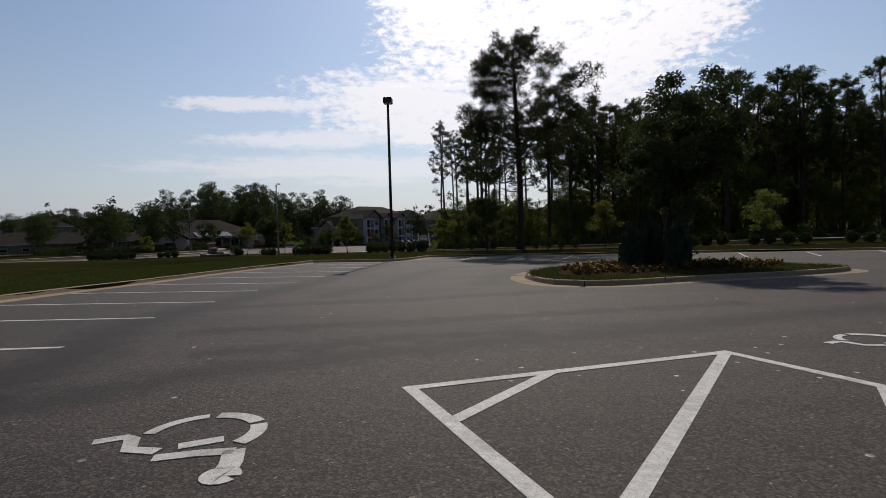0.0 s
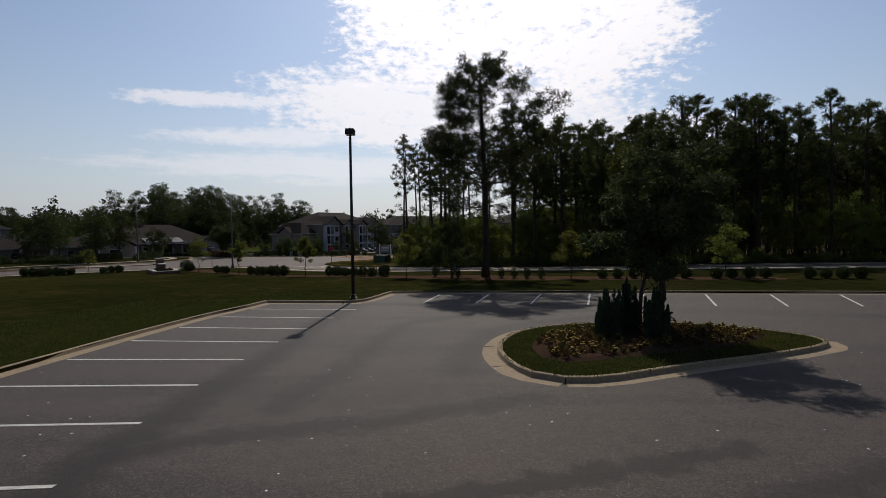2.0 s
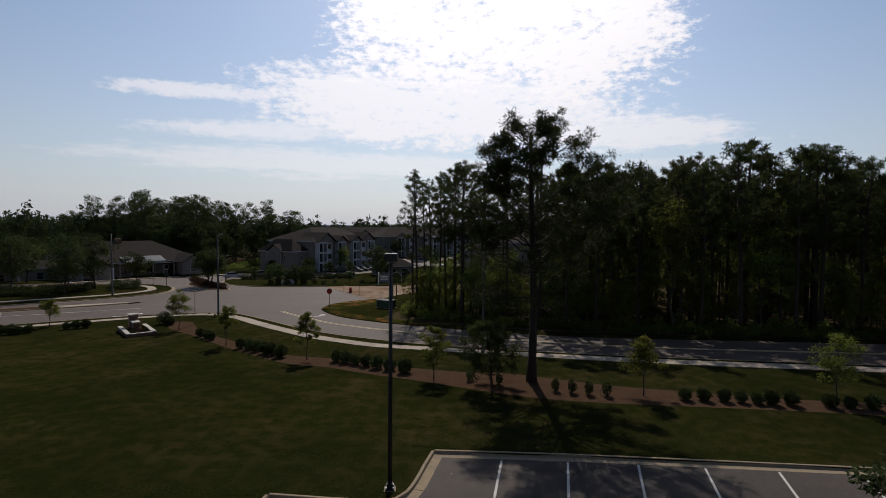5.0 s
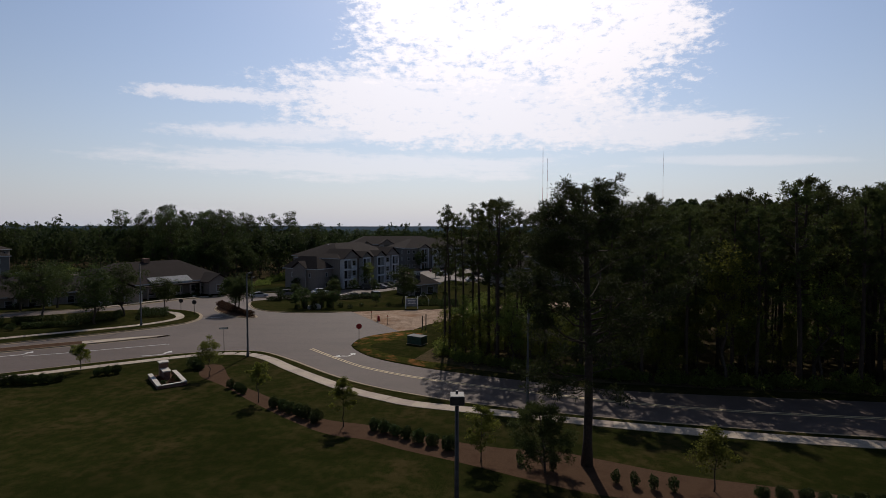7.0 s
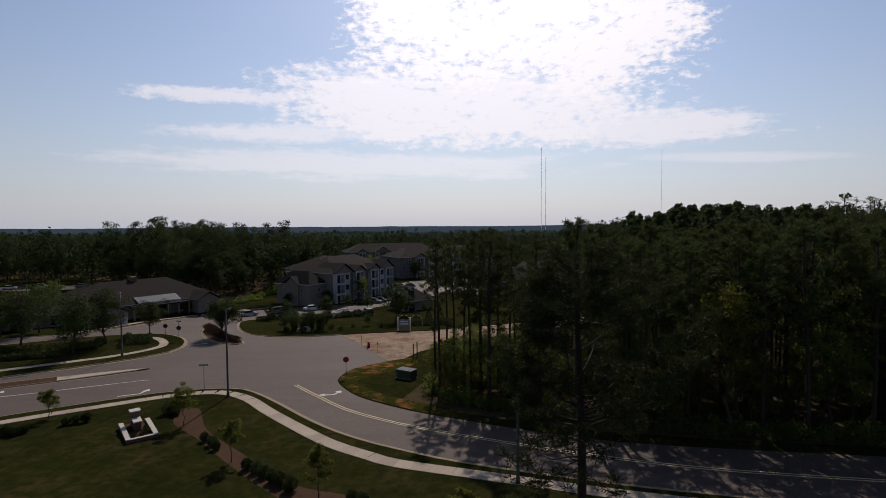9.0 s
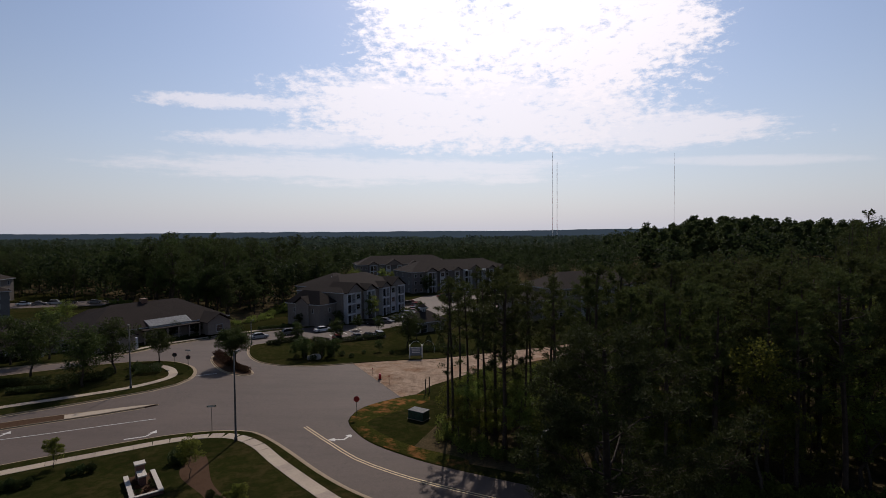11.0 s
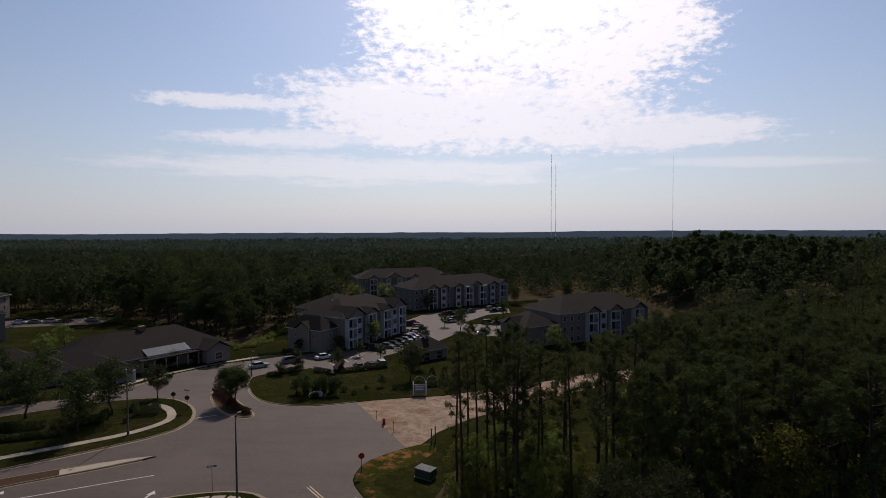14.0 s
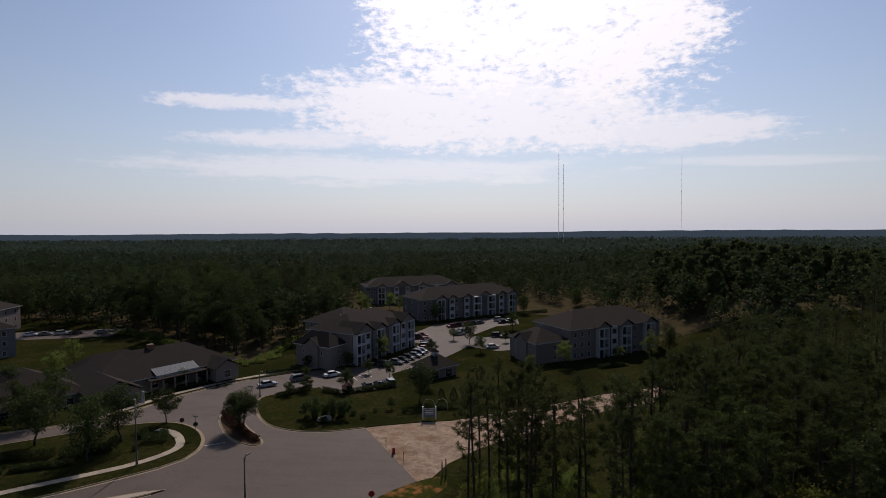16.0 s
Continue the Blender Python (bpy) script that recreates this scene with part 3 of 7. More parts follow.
def sweep(line, profile, z_of=ground_z, closed=False):
    """A strip of the given section (across to the left, up) along a line."""
    verts, faces = [], []
    n, k = len(line), len(profile)
    for i, (x, y) in enumerate(line):
        if closed:
            a, b = line[i - 1], line[(i + 1) % n]
        else:
            a, b = line[max(i - 1, 0)], line[min(i + 1, n - 1)]
        tx, ty = b[0] - a[0], b[1] - a[1]
        d = math.hypot(tx, ty) or 1.0
        nx, ny = -ty / d, tx / d
        z = z_of(x, y)
        for s, h in profile:
            verts.append((x + nx * s, y + ny * s, z + h))
    for i in range(n if closed else n - 1):
        j = (i + 1) % n
        for q in range(k - 1):
            faces.append((i * k + q, j * k + q, j * k + q + 1, i * k + q + 1))
    if not closed:
        faces.append(tuple(range(k)))
        faces.append(tuple(range((n - 1) * k, n * k))[::-1])
    return verts, faces


def kerb_run(name, line, side, label, piece=3.0, gutter=0.45, closed=False):
    """A concrete kerb with its gutter, cast in lengths with open joints. side: +1 when the asphalt lies to the left of the line."""
    top = tagged(new(name), label, "kerb", kind="structure")
    s = side
    prof = [(-0.14 * s, 0.0), (-0.14 * s, 0.14), (-0.12 * s, 0.152), (-0.02 * s, 0.15), (0.0, 0.135), (0.03 * s, 0.03), (0.05 * s, 0.018), (gutter * s, 0.006), (gutter * s, -0.05)]
    pts = list(line) + ([line[0]] if closed else [])
    run, length = [pts[0]], 0.0
    for a, b in zip(pts, pts[1:]):
        run.append(b)
        length += math.dist(a, b)
        if length >= piece or b is pts[-1]:
            # open the joint by a finger's width
            q = [tuple(p) for p in run]
            d = math.dist(q[-1], q[-2])
            f = min(0.5, 0.018 / d) if d else 0
            q[-1] = (q[-1][0] + (q[-2][0] - q[-1][0]) * f, q[-1][1] + (q[-2][1] - q[-1][1]) * f)
            v, fc = sweep(q, prof)
            part("kerb_stone", mesh_of("kerb_stone", v, fc, M_KERB), None, top)
            run, length = [b], 0.0
    return top


kerb_run("kerb_lawn", round_off(LOT_LEFT, 1.0), -1, "pale concrete kerb and gutter along the lawn")
kerb_run("kerb_lamp", LOT_FRONT, -1, "concrete kerb under the lamp post", piece=2.4)
kerb_run("kerb_nose", round_off(LOT_NOSE, 0.5), -1, "curved concrete kerb beside the lamp post", piece=1.5)
kerb_run("kerb_back", round_off(LOT_BACK, 1.5), -1, "straight concrete kerb at the back of the car park")
kerb_run("kerb_island", island_loop, 1, "rounded concrete kerb round the flower island", piece=2.0, closed=True, gutter=0.5)
kerb_run("kerb_road_near", road_near, 1, "concrete kerb of the road beside the pavement")
kerb_run("kerb_apron", apron, 1, "concrete kerb round the entrance lawn")
kerb_run("kerb_club", club_near, 1, "concrete kerb along the clubhouse drive")
kerb_run("kerb_club_far", club_far, 1, "concrete kerb before the clubhouse")
kerb_run("kerb_entry", entry_loop, 1, "concrete kerb round the entrance island", piece=2.0, closed=True, gutter=0.3)
kerb_run("kerb_median", median_loop, -1, "concrete kerb of the road's central strip", gutter=0.3)


def pavement(name, line, width, label, slab=1.5):
    """A concrete pavement laid in slabs; the line is its edge on the left-hand side of the walk."""
    top = tagged(new(name), label, "pavement", kind="structure")
    pts = smooth_line(line, slab)
    for a, b in zip(pts, pts[1:]):
        dx, dy = b[0] - a[0], b[1] - a[1]
        d = math.hypot(dx, dy)
        if d < 0.3:
            continue
        ux, uy = dx / d, dy / d
        nx, ny = -uy, ux
        v = []
        for h in (0.06, 0.17):
            for s, w in ((0.008, 0), (d - 0.008, 0), (d - 0.008, width), (0.008, width)):
                x, y = a[0] + ux * s + nx * w, a[1] + uy * s + ny * w
                v.append((x, y, ground_z(x, y) + h))
        part("slab", mesh_of("slab", v, [(4, 5, 6, 7), (0, 1, 5, 4), (1, 2, 6, 5), (2, 3, 7, 6), (3, 0, 4, 7)], M_WALK), None, top)
    return top


WALK_NEAR = [(-100, 36.2), (-75, 57), (-54.6, 72.6), (-50.6, 75.8), (-46.3, 79.0), (-41.75, 82.3), (-38, 84.0), (-34.8, 83.9), (-31.3, 81.6), (-27.4, 77.5), (-22.45, 72.7), (-17.55, 68.3), (-13.2, 65.5), (-10.45, 64.0), (-3.3, 61.9), (7.6, 58.8), (16.4, 57.0), (23.9, 55.9), (45, 53.2), (90, 48.5)]
pavement("pavement_near", WALK_NEAR, 1.5, "pale concrete pavement curving along the road, laid in slabs")
pavement("pavement_far", [(-110, 62), (-86, 81.5), (-75.3, 91.6), (-66.8, 98.2), (-61.8, 102.4), (-59.0, 106.5), (-58.3, 110.0), (-60.4, 113.6), (-64, 116.6), (-67.5, 117.6)], 1.4, "pale concrete pavement along the far side of the road")
pavement("pavement_club", [(-83.5, 121.5), (-81.7, 127.5), (-79.8, 137), (-77.3, 143), (-74, 149.5), (-70, 155.5), (-61, 163), (-50, 169.2), (-40, 173.5)], 1.5, "concrete path before the clubhouse and the flats")


def paint(name, quad, material, label, h=0.006):
    """A painted mark: corners in plan."""
    v = [(x, y, ground_z(x, y) + h) for x, y in quad] + [(x, y, ground_z(x, y) + 0.001) for x, y in quad]
    n = len(quad)
    f = [tuple(range(n))] + [(i, (i + 1) % n, n + (i + 1) % n, n + i) for i in range(n)]
    return tagged(new(name, mesh_of(name, v, f, material)), label, "road marking", kind="structure")


def stripe(a, b, w, material=None, label="worn white painted parking line", name="parking_line"):
    dx, dy = b[0] - a[0], b[1] - a[1]
    d = math.hypot(dx, dy)
    nx, ny = -dy / d * w / 2, dx / d * w / 2
    steps = max(1, int(d / 4))
    left = [(a[0] + dx * i / steps + nx, a[1] + dy * i / steps + ny) for i in range(steps + 1)]
    right = [(a[0] + dx * i / steps - nx, a[1] + dy * i / steps - ny) for i in range(steps + 1)]
    return paint(name, right + left[::-1], material or M_PAINT, label)


for a, b in (((-4.2, 32.93), (-9.6, 33.2)), ((-4.62, 30.27), (-10.02, 30.7)), ((-4.9, 27.56), (-10.35, 27.96)), ((-5.15, 25.03), (-10.58, 25.25)), ((-5.22, 22.45), (-10.66, 22.4)),
             ((-5.12, 19.65), (-10.65, 19.4)), ((-4.8, 16.95), (-10.35, 16.5)), ((-4.33, 14.3), (-9.97, 13.6)), ((-3.71, 11.74), (-9.4, 10.62))):
    stripe(a, b, 0.105)
for a, b in (((-0.39, 39.5), (-1.05, 35.45)), ((2.62, 39.48), (1.79, 35.22)), ((5.75, 39.35), (4.64, 34.8)), ((8.64, 39.15), (7.5, 34.38)), ((11.75, 38.95), (10.4, 34.1)),
             ((15.25, 38.75), (13.6, 33.75)), ((18.8, 38.5), (16.88, 33.5)), ((22.5, 38.25), (20.3, 33.4)), ((26.0, 37.95), (23.6, 33.1))):
    stripe(a, b, 0.105)

# the paved nose of the central strip
NOSE = [(-52.6, 95.6), (-55.2, 94.75), (-58.4, 93.15), (-62.6, 90.85), (-61.4, 89.4), (-57.4, 92.05), (-53.6, 94.75)]
nv = [(x, y, ground_z(x, y) + h) for h in (0.165, 0.05) for x, y in NOSE]
tagged(new("median_nose", mesh_of("median_nose", nv, [tuple(range(7))[::-1]] + [(i, (i + 1) % 7, 7 + (i + 1) % 7, 7 + i) for i in range(7)], M_WALK)), "tan concrete nose of the road's central strip", "kerb", kind="structure")
# ---- plants ----
M_BARK = surface("bark", (0.034, 0.028, 0.023), (0.098, 0.078, 0.063), 6.0, 0.95, 0.9, (0.03, 0.025, 0.02), 1.0, 0.5, fine=30, height=0.04, spec=0.05)
M_PINE_BARK = surface("pine_bark", (0.026, 0.019, 0.015), (0.072, 0.050, 0.038), 4.0, 0.95, 0.9, (0.026, 0.02, 0.017), 0.8, 0.5, fine=22, height=0.05)
M_NEEDLE = foliage("pine_needles", (0.027, 0.036, 0.012), (0.074, 0.086, 0.026), 0.36)
M_DARK_NEEDLE = foliage("dark_pine_needles", (0.0165, 0.0215, 0.0078), (0.048, 0.053, 0.0175), 0.25)
M_LEAF = foliage("oak_leaves", (0.058, 0.084, 0.020), (0.172, 0.200, 0.046), 0.55)
M_ISLAND_LEAF = foliage("island_tree_leaves", (0.0338, 0.0546, 0.0208), (0.104, 0.1365, 0.0468), 0.28)
M_LEAF_WARM = foliage("young_leaves", (0.055, 0.068, 0.013), (0.175, 0.185, 0.036), 0.5)
M_GARDEN = foliage("garden_leaves", (0.02175, 0.03625, 0.0116), (0.0725, 0.09135, 0.0261), 0.3)
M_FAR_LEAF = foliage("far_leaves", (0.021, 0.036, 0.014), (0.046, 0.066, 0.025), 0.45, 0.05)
M_SHRUB = foliage("shrub_leaves", (0.0192, 0.0312, 0.0108), (0.066, 0.084, 0.0264), 0.2)
M_RED_SHRUB = foliage("red_shrub_leaves", (0.026, 0.014, 0.009), (0.070, 0.034, 0.020), 0.25)
M_JUNIPER = foliage("juniper_sprays", (0.0208, 0.039, 0.026), (0.065, 0.104, 0.065), 0.15)
M_PETAL = foliage("yellow_petals", (0.16, 0.10, 0.016), (0.44, 0.32, 0.085), 0.3)
M_BRONZE_LEAF = foliage("bedding_leaves", (0.030, 0.028, 0.010), (0.10, 0.065, 0.024), 0.25)


def blades(centres, dirs, length, width, rng, fold=0.25):
    """Leaves: a folded lozenge at each centre, pointing along its direction."""
    n = len(centres)
    d = dirs / (np.linalg.norm(dirs, axis=1, keepdims=True) + 1e-9)
    r = rng.normal(size=(n, 3))
    s = np.cross(d, r)
    s /= np.linalg.norm(s, axis=1, keepdims=True) + 1e-9
    u = np.cross(s, d)
    ln = (length * rng.uniform(0.6, 1.3, (n, 1)))
    w = (width * rng.uniform(0.7, 1.25, (n, 1)))
    v = np.stack([centres - d * ln * 0.5, centres + s * w * 0.5 + u * w * fold, centres + d * ln * 0.5, centres - s * w * 0.5 + u * w * fold], 1)
    return v.reshape(-1, 3), np.arange(n * 4).reshape(n, 4)


def ball_points(rng, n, shell=0.5):
    p = rng.normal(size=(n, 3))
    p /= np.linalg.norm(p, axis=1, keepdims=True)
    return p * (rng.uniform(0, 1, (n, 1)) ** shell)


def limb_path(a, b, sag, rng, n=5):
    a, b = np.array(a, float), np.array(b, float)
    out = []
    for i in range(n + 1):
        t = i / n
        out.append(a + (b - a) * t + np.array([0, 0, sag * math.sin(t * math.pi)]) + rng.normal(size=3) * 0.03 * np.linalg.norm(b - a) * math.sin(t * math.pi))
    return out


def broadleaf(height, spread, crown_base, trunk_r, clumps, leaves, leaf, seed, stems=1, lean=0.0, top_heavy=0.0, ragged=0.12, puff=1.0, wide=0.62):
    """A leafy tree: tapered stems with limbs that end in clumps of leaves, with gaps between. Gives the trunk, the leaves and the limbs."""
    rng = np.random.default_rng(seed)
    bm, fine = bmesh.new(), bmesh.new()
    ends = []
    mid = (height + crown_base) / 2
    half = (height - crown_base) / 2
    for k in range(clumps):
        p = ball_points(rng, 1, 0.38)[0]
        p = p * rng.uniform(1 - 2 * ragged, 1 + ragged)
        f = 1.0 - 0.35 * max(0.0, p[2]) ** 2 + top_heavy * p[2]
        ends.append(np.array([p[0] * spread * f + lean * (p[2] + 1) * 0.5, p[1] * spread * f, mid + p[2] * half * (1 + 0.08 * max(-1.5, min(1.0, rng.normal())))]))
    stem_tops = []
    for s in range(stems):
        a = 2 * math.pi * s / stems + 0.6
        off = 0.0 if stems == 1 else 0.28
        base = np.array([math.cos(a) * off, math.sin(a) * off, -0.12])
        tip = np.array([math.cos(a) * off * 3 + lean * 0.5, math.sin(a) * off * 3, mid + half * 0.35])
        path = limb_path(base, tip, 0.0, rng, 7)
        rad = [trunk_r * (1.35 if i == 0 else 1.0) * (1 - 0.75 * i / 7) for i in range(8)]
        tube(bm, path, rad, 8)
        stem_tops.append(path)
    for e in ends:
        st = stem_tops[int(rng.integers(len(stem_tops)))]
        h = e[2] - rng.uniform(0.15, 0.4) * half * 1.2
        j = min(range(len(st)), key=lambda i: abs(st[i][2] - h))
        tube(fine, limb_path(st[j], e, -0.05 * spread, rng, 4), [trunk_r * q for q in (0.34, 0.24, 0.16, 0.10, 0.04)], 4, caps=False)
    trunk, limbs = bm_mesh("trunk", bm, M_BARK), bm_mesh("branchwork", fine, M_BARK)
    cs, ds = [], []
    for e in ends:
        n = int(leaves * rng.uniform(0.6, 1.4))
        q = ball_points(rng, n, 0.5) * np.array([1, 1, 0.72]) * spread * rng.uniform(0.24, 0.42) * puff
        cs.append(e + q)
        ds.append(q + rng.normal(size=(n, 3)) * 0.4 * spread * 0.3 + np.array([0, 0, -0.06 * spread]))
    cs, ds = np.concatenate(cs), np.concatenate(ds)
    v, f = blades(cs, ds, leaf, leaf * wide, rng)
    return trunk, (v, f), limbs


def pine(height, reach, fork, trunk_r, limbs, needles, needle, seed, bend=0.0, tuft=0.42, twigs=5, lean=0.0, low=3, sides=4, width=0.16, rise=(0.35, 0.85), stout=1.0):
    """A loblolly pine: a bare trunk, limbs that sweep outwards and up from the fork, twigs along them and a pompon of needles on each twig."""
    rng = np.random.default_rng(seed)
    bm, fine = bmesh.new(), bmesh.new()
    trunk_path = []
    for i in range(11):
        t = i / 10
        trunk_path.append((bend * t * t + 0.004 * height * math.sin(6 * t + seed), bend * 0.5 * t * t + 0.005 * height * math.sin(4.3 * t + seed * 2), -0.15 + t * height * 0.96))
    tube(bm, trunk_path, [trunk_r * (1.4 if i == 0 else 1.0) * (1 - 0.04 * i - 0.045 * max(0, i - 5)) for i in range(11)], 9)

    def at_height(z):
        t = max(0.0, min(1.0, z / (height * 0.96)))
        i = min(9, int(t * 10))
        a, b = np.array(trunk_path[i]), np.array(trunk_path[i + 1])
        return a + (b - a) * (t * 10 - i)
    ends = []
    for k in range(limbs + low):
        weak = k >= limbs
        t = (k + rng.uniform(0.1, 0.9)) / limbs if not weak else 0.0
        a = k * 2.4 + rng.normal() * 0.4
        if weak:
            r, up = reach * rng.uniform(0.4, 0.75), rng.uniform(0.0, 0.3)
            z = fork * rng.uniform(0.62, 1.0)
        else:
            # each limb ends on a crown that bulges a third of the way up and closes to a blunt head
            h = fork + (height - fork) * (0.16 + 0.82 * t)
            r = reach * float(np.interp(t, [0, 0.3, 0.6, 0.85, 1.0], [0.75, 1.0, 0.9, 0.5, 0.12])) * rng.uniform(0.6, 1.06) * (1 + lean * math.cos(a))
            up = rng.uniform(*rise)
            z = max(fork * 0.97, min(h - r * up, height * 0.94))
            up = (h - z) / max(r, 0.2)
        start = at_height(z)
        lp = []
        for q in range(6):
            w = q / 5
            lp.append(start + np.array([math.cos(a + 0.25 * w) * r * w, math.sin(a + 0.25 * w) * r * w, r * up * (0.4 * w + 0.6 * w * w)]) + rng.normal(size=3) * 0.025 * r * (w > 0))
        tube(fine, lp, [trunk_r * f * stout * (0.55 if weak else 1.0) * (1.15 - 0.7 * t) for f in (0.36, 0.29, 0.22, 0.15, 0.09, 0.04)], sides, caps=False)
        n = twigs if not weak else max(2, twigs // 2)
        for q in range(n):
            w = 0.5 + 0.5 * (q + rng.uniform(0, 1)) / n
            i = min(4, int(w * 5))
            c = lp[i] + (lp[i + 1] - lp[i]) * (w * 5 - i)
            b = a + rng.uniform(-1.6, 1.6)
            ln = reach * rng.uniform(0.08, 0.24) * (1.3 - 0.5 * w) + 0.12
            e = c + np.array([math.cos(b) * ln, math.sin(b) * ln, ln * rng.uniform(0.0, 0.8)])
            tube(fine, [c, (c + e) / 2 + np.array([0, 0, -0.05 * ln]), e], [trunk_r * 0.08, trunk_r * 0.055, trunk_r * 0.03], 3, caps=False)
            ends.append((e, tuft * rng.uniform(0.75, 1.2)))
            if not weak and rng.uniform() < 0.35:
                ends.append(((c + e) / 2 + rng.normal(size=3) * 0.2 * tuft, tuft * rng.uniform(0.6, 0.95)))
        ends.append((lp[-1], tuft * rng.uniform(0.8, 1.15)))
    for q in (1.0, 0.97, 0.94, 0.91):
        for _ in range(2):
            ends.append((at_height(height * q) + rng.normal(size=3) * np.array([1, 1, 0.3]) * 0.05 * reach * (1.06 - q) * 14 + np.array([0, 0, 0.03 * height * (q == 1.0)]), tuft * 0.95))
    trunk, branches = bm_mesh("trunk", bm, M_PINE_BARK), bm_mesh("branchwork", fine, M_PINE_BARK)
    cs, ds = [], []
    for c, r in ends:
        n = int(needles * rng.uniform(0.75, 1.25))
        d = rng.normal(size=(n, 3)) + np.array([0, 0, 0.35])
        d /= np.linalg.norm(d, axis=1, keepdims=True)
        cs.append(c + d * np.array([1, 1, 0.8]) * r * rng.uniform(0.25, 0.95, (n, 1)))
        ds.append(d + rng.normal(size=(n, 3)) * 0.25)
    cs, ds = np.concatenate(cs), np.concatenate(ds)
    v, f = blades(cs, ds, needle, needle * width, rng)
    return trunk, (v, f), branches


def tree_thing(name, made, leaf_material, label, category, at, group=""):
    trunk, (v, f), limbs = made
    top = thing(name, label, category, at, group)
    part("trunk", trunk, None, top)
    tagged(part("branchwork", limbs, None, top), kind="stuff")
    part("crown", mesh_of("crown", v, f, leaf_material), None, top)
    return top


def stand(x, y, turn=0.0, size=1.0, lift=0.12):
    return pose(x, y, ground_z(x, y) + lift, 0, 0, turn) @ Matrix.Diagonal((size, size, size, 1))


def shrub_mesh(w, h, n, leaf, seed, spiky=False):
    """A clipped or spiky bush with short stems inside."""
    rng = np.random.default_rng(seed)
    p = ball_points(rng, n, 0.28)
    lump = 1 + 0.14 * np.sin(5 * p[:, :1] + seed) + 0.12 * np.sin(7 * p[:, 1:2] + 2 * seed)
    c = p * lump * np.array([w / 2, w / 2, h / 2]) + np.array([0, 0, h / 2])
    c[:, 2] = np.maximum(c[:, 2], 0.03)
    v, f = blades(c, p + rng.normal(size=(n, 3)) * 0.6 + np.array([0, 0, 0.5]), leaf, leaf * 0.6, rng)
    return v, f


def shrub_thing(name, w, h, n, leaf, seed, material, label, at, group, category="shrub"):
    top = thing(name, label, category, at, group)
    rng = np.random.default_rng(seed + 900)
    bm = bmesh.new()
    for k in range(5):
        a = rng.uniform(0, 6.28)
        tube(bm, [(0.02 * math.cos(a), 0.02 * math.sin(a), -0.06), (0.14 * w * math.cos(a), 0.14 * w * math.sin(a), h * 0.35), (0.3 * w * math.cos(a), 0.3 * w * math.sin(a), h * 0.7)], [0.02, 0.014, 0.006], 5)
    part("stem", bm, M_BARK, top)
    part("crown", mesh_of("crown", *shrub_mesh(w, h, n, leaf, seed), material), None, top)
    return top


# the lone tall pine beside the car park
LONE_PINE = tree_thing("pine_tree", pine(18.2, 6.2, 8.4, 0.30, 40, 60, 0.28, 31, bend=-0.3, tuft=0.54, twigs=14, lean=0.28, low=15, sides=6, width=0.19, rise=(0.3, 0.8), stout=0.75), M_DARK_NEEDLE,
                       "tall lone pine with an open crown and a bare dark trunk", "tree", pose(2.75, 52.45, ground_z(2.75, 52.45) + 0.1))
# the tree on the flower island
ISLAND_TREE = tree_thing("island_tree", broadleaf(7.4, 2.5, 1.2, 0.085, 105, 300, 0.13, 17, stems=3, lean=1.0, top_heavy=0.06, ragged=0.34, puff=0.66), M_ISLAND_LEAF,
                         "dense dark green maple with several thin stems on the flower island", "tree", pose(7.95, 26.6, ground_z(7.95, 26.6) + 0.12, 0, 0, 10))


def juniper(height, width, seed):
    """An upright evergreen: many pointed plumes side by side."""
    rng = np.random.default_rng(seed)
    cs, ds = [], []
    for k in range(26):
        a, r = rng.uniform(0, 6.28), width / 2 * rng.uniform(0, 0.8)
        h = height * rng.uniform(0.55, 1.05) * (1 - 0.35 * r / (width / 2))
        n = 190
        t = rng.uniform(0, 1, n)
        rad = 0.16 * width * (1 - t) ** 0.7 * np.minimum(1, t * 4 + 0.5)
        ang = rng.uniform(0, 6.28, n)
        x = math.cos(a) * r * (1 + 0.35 * t) + rad * np.cos(ang)
        y = math.sin(a) * r * (1 + 0.35 * t) + rad * np.sin(ang)
        cs.append(np.stack([x, y, 0.05 + t * h], 1))
        ds.append(np.stack([np.cos(ang) * 0.5, np.sin(ang) * 0.5, np.full(n, 1.3)], 1))
    return blades(np.concatenate(cs), np.concatenate(ds), 0.15, 0.06, rng)


for x, y, h, w, s in ((6.15, 25.3, 1.75, 1.0, 1), (7.04, 26.1, 1.9, 0.95, 2), (7.74, 25.15, 1.75, 0.85, 3)):
    top = thing("juniper", "dark upright juniper with pointed plumes in the flower bed", "shrub", stand(x, y, 50 * s), "junipers on the island")
    bm = bmesh.new()
    tube(bm, [(0, 0, -0.1), (0.02, 0, 0.5), (0, 0.03, 1.0)], [0.06, 0.045, 0.02], 7)
    part("trunk", bm, M_BARK, top)
    part("crown", mesh_of("crown", *juniper(h, w, s), M_JUNIPER), None, top)


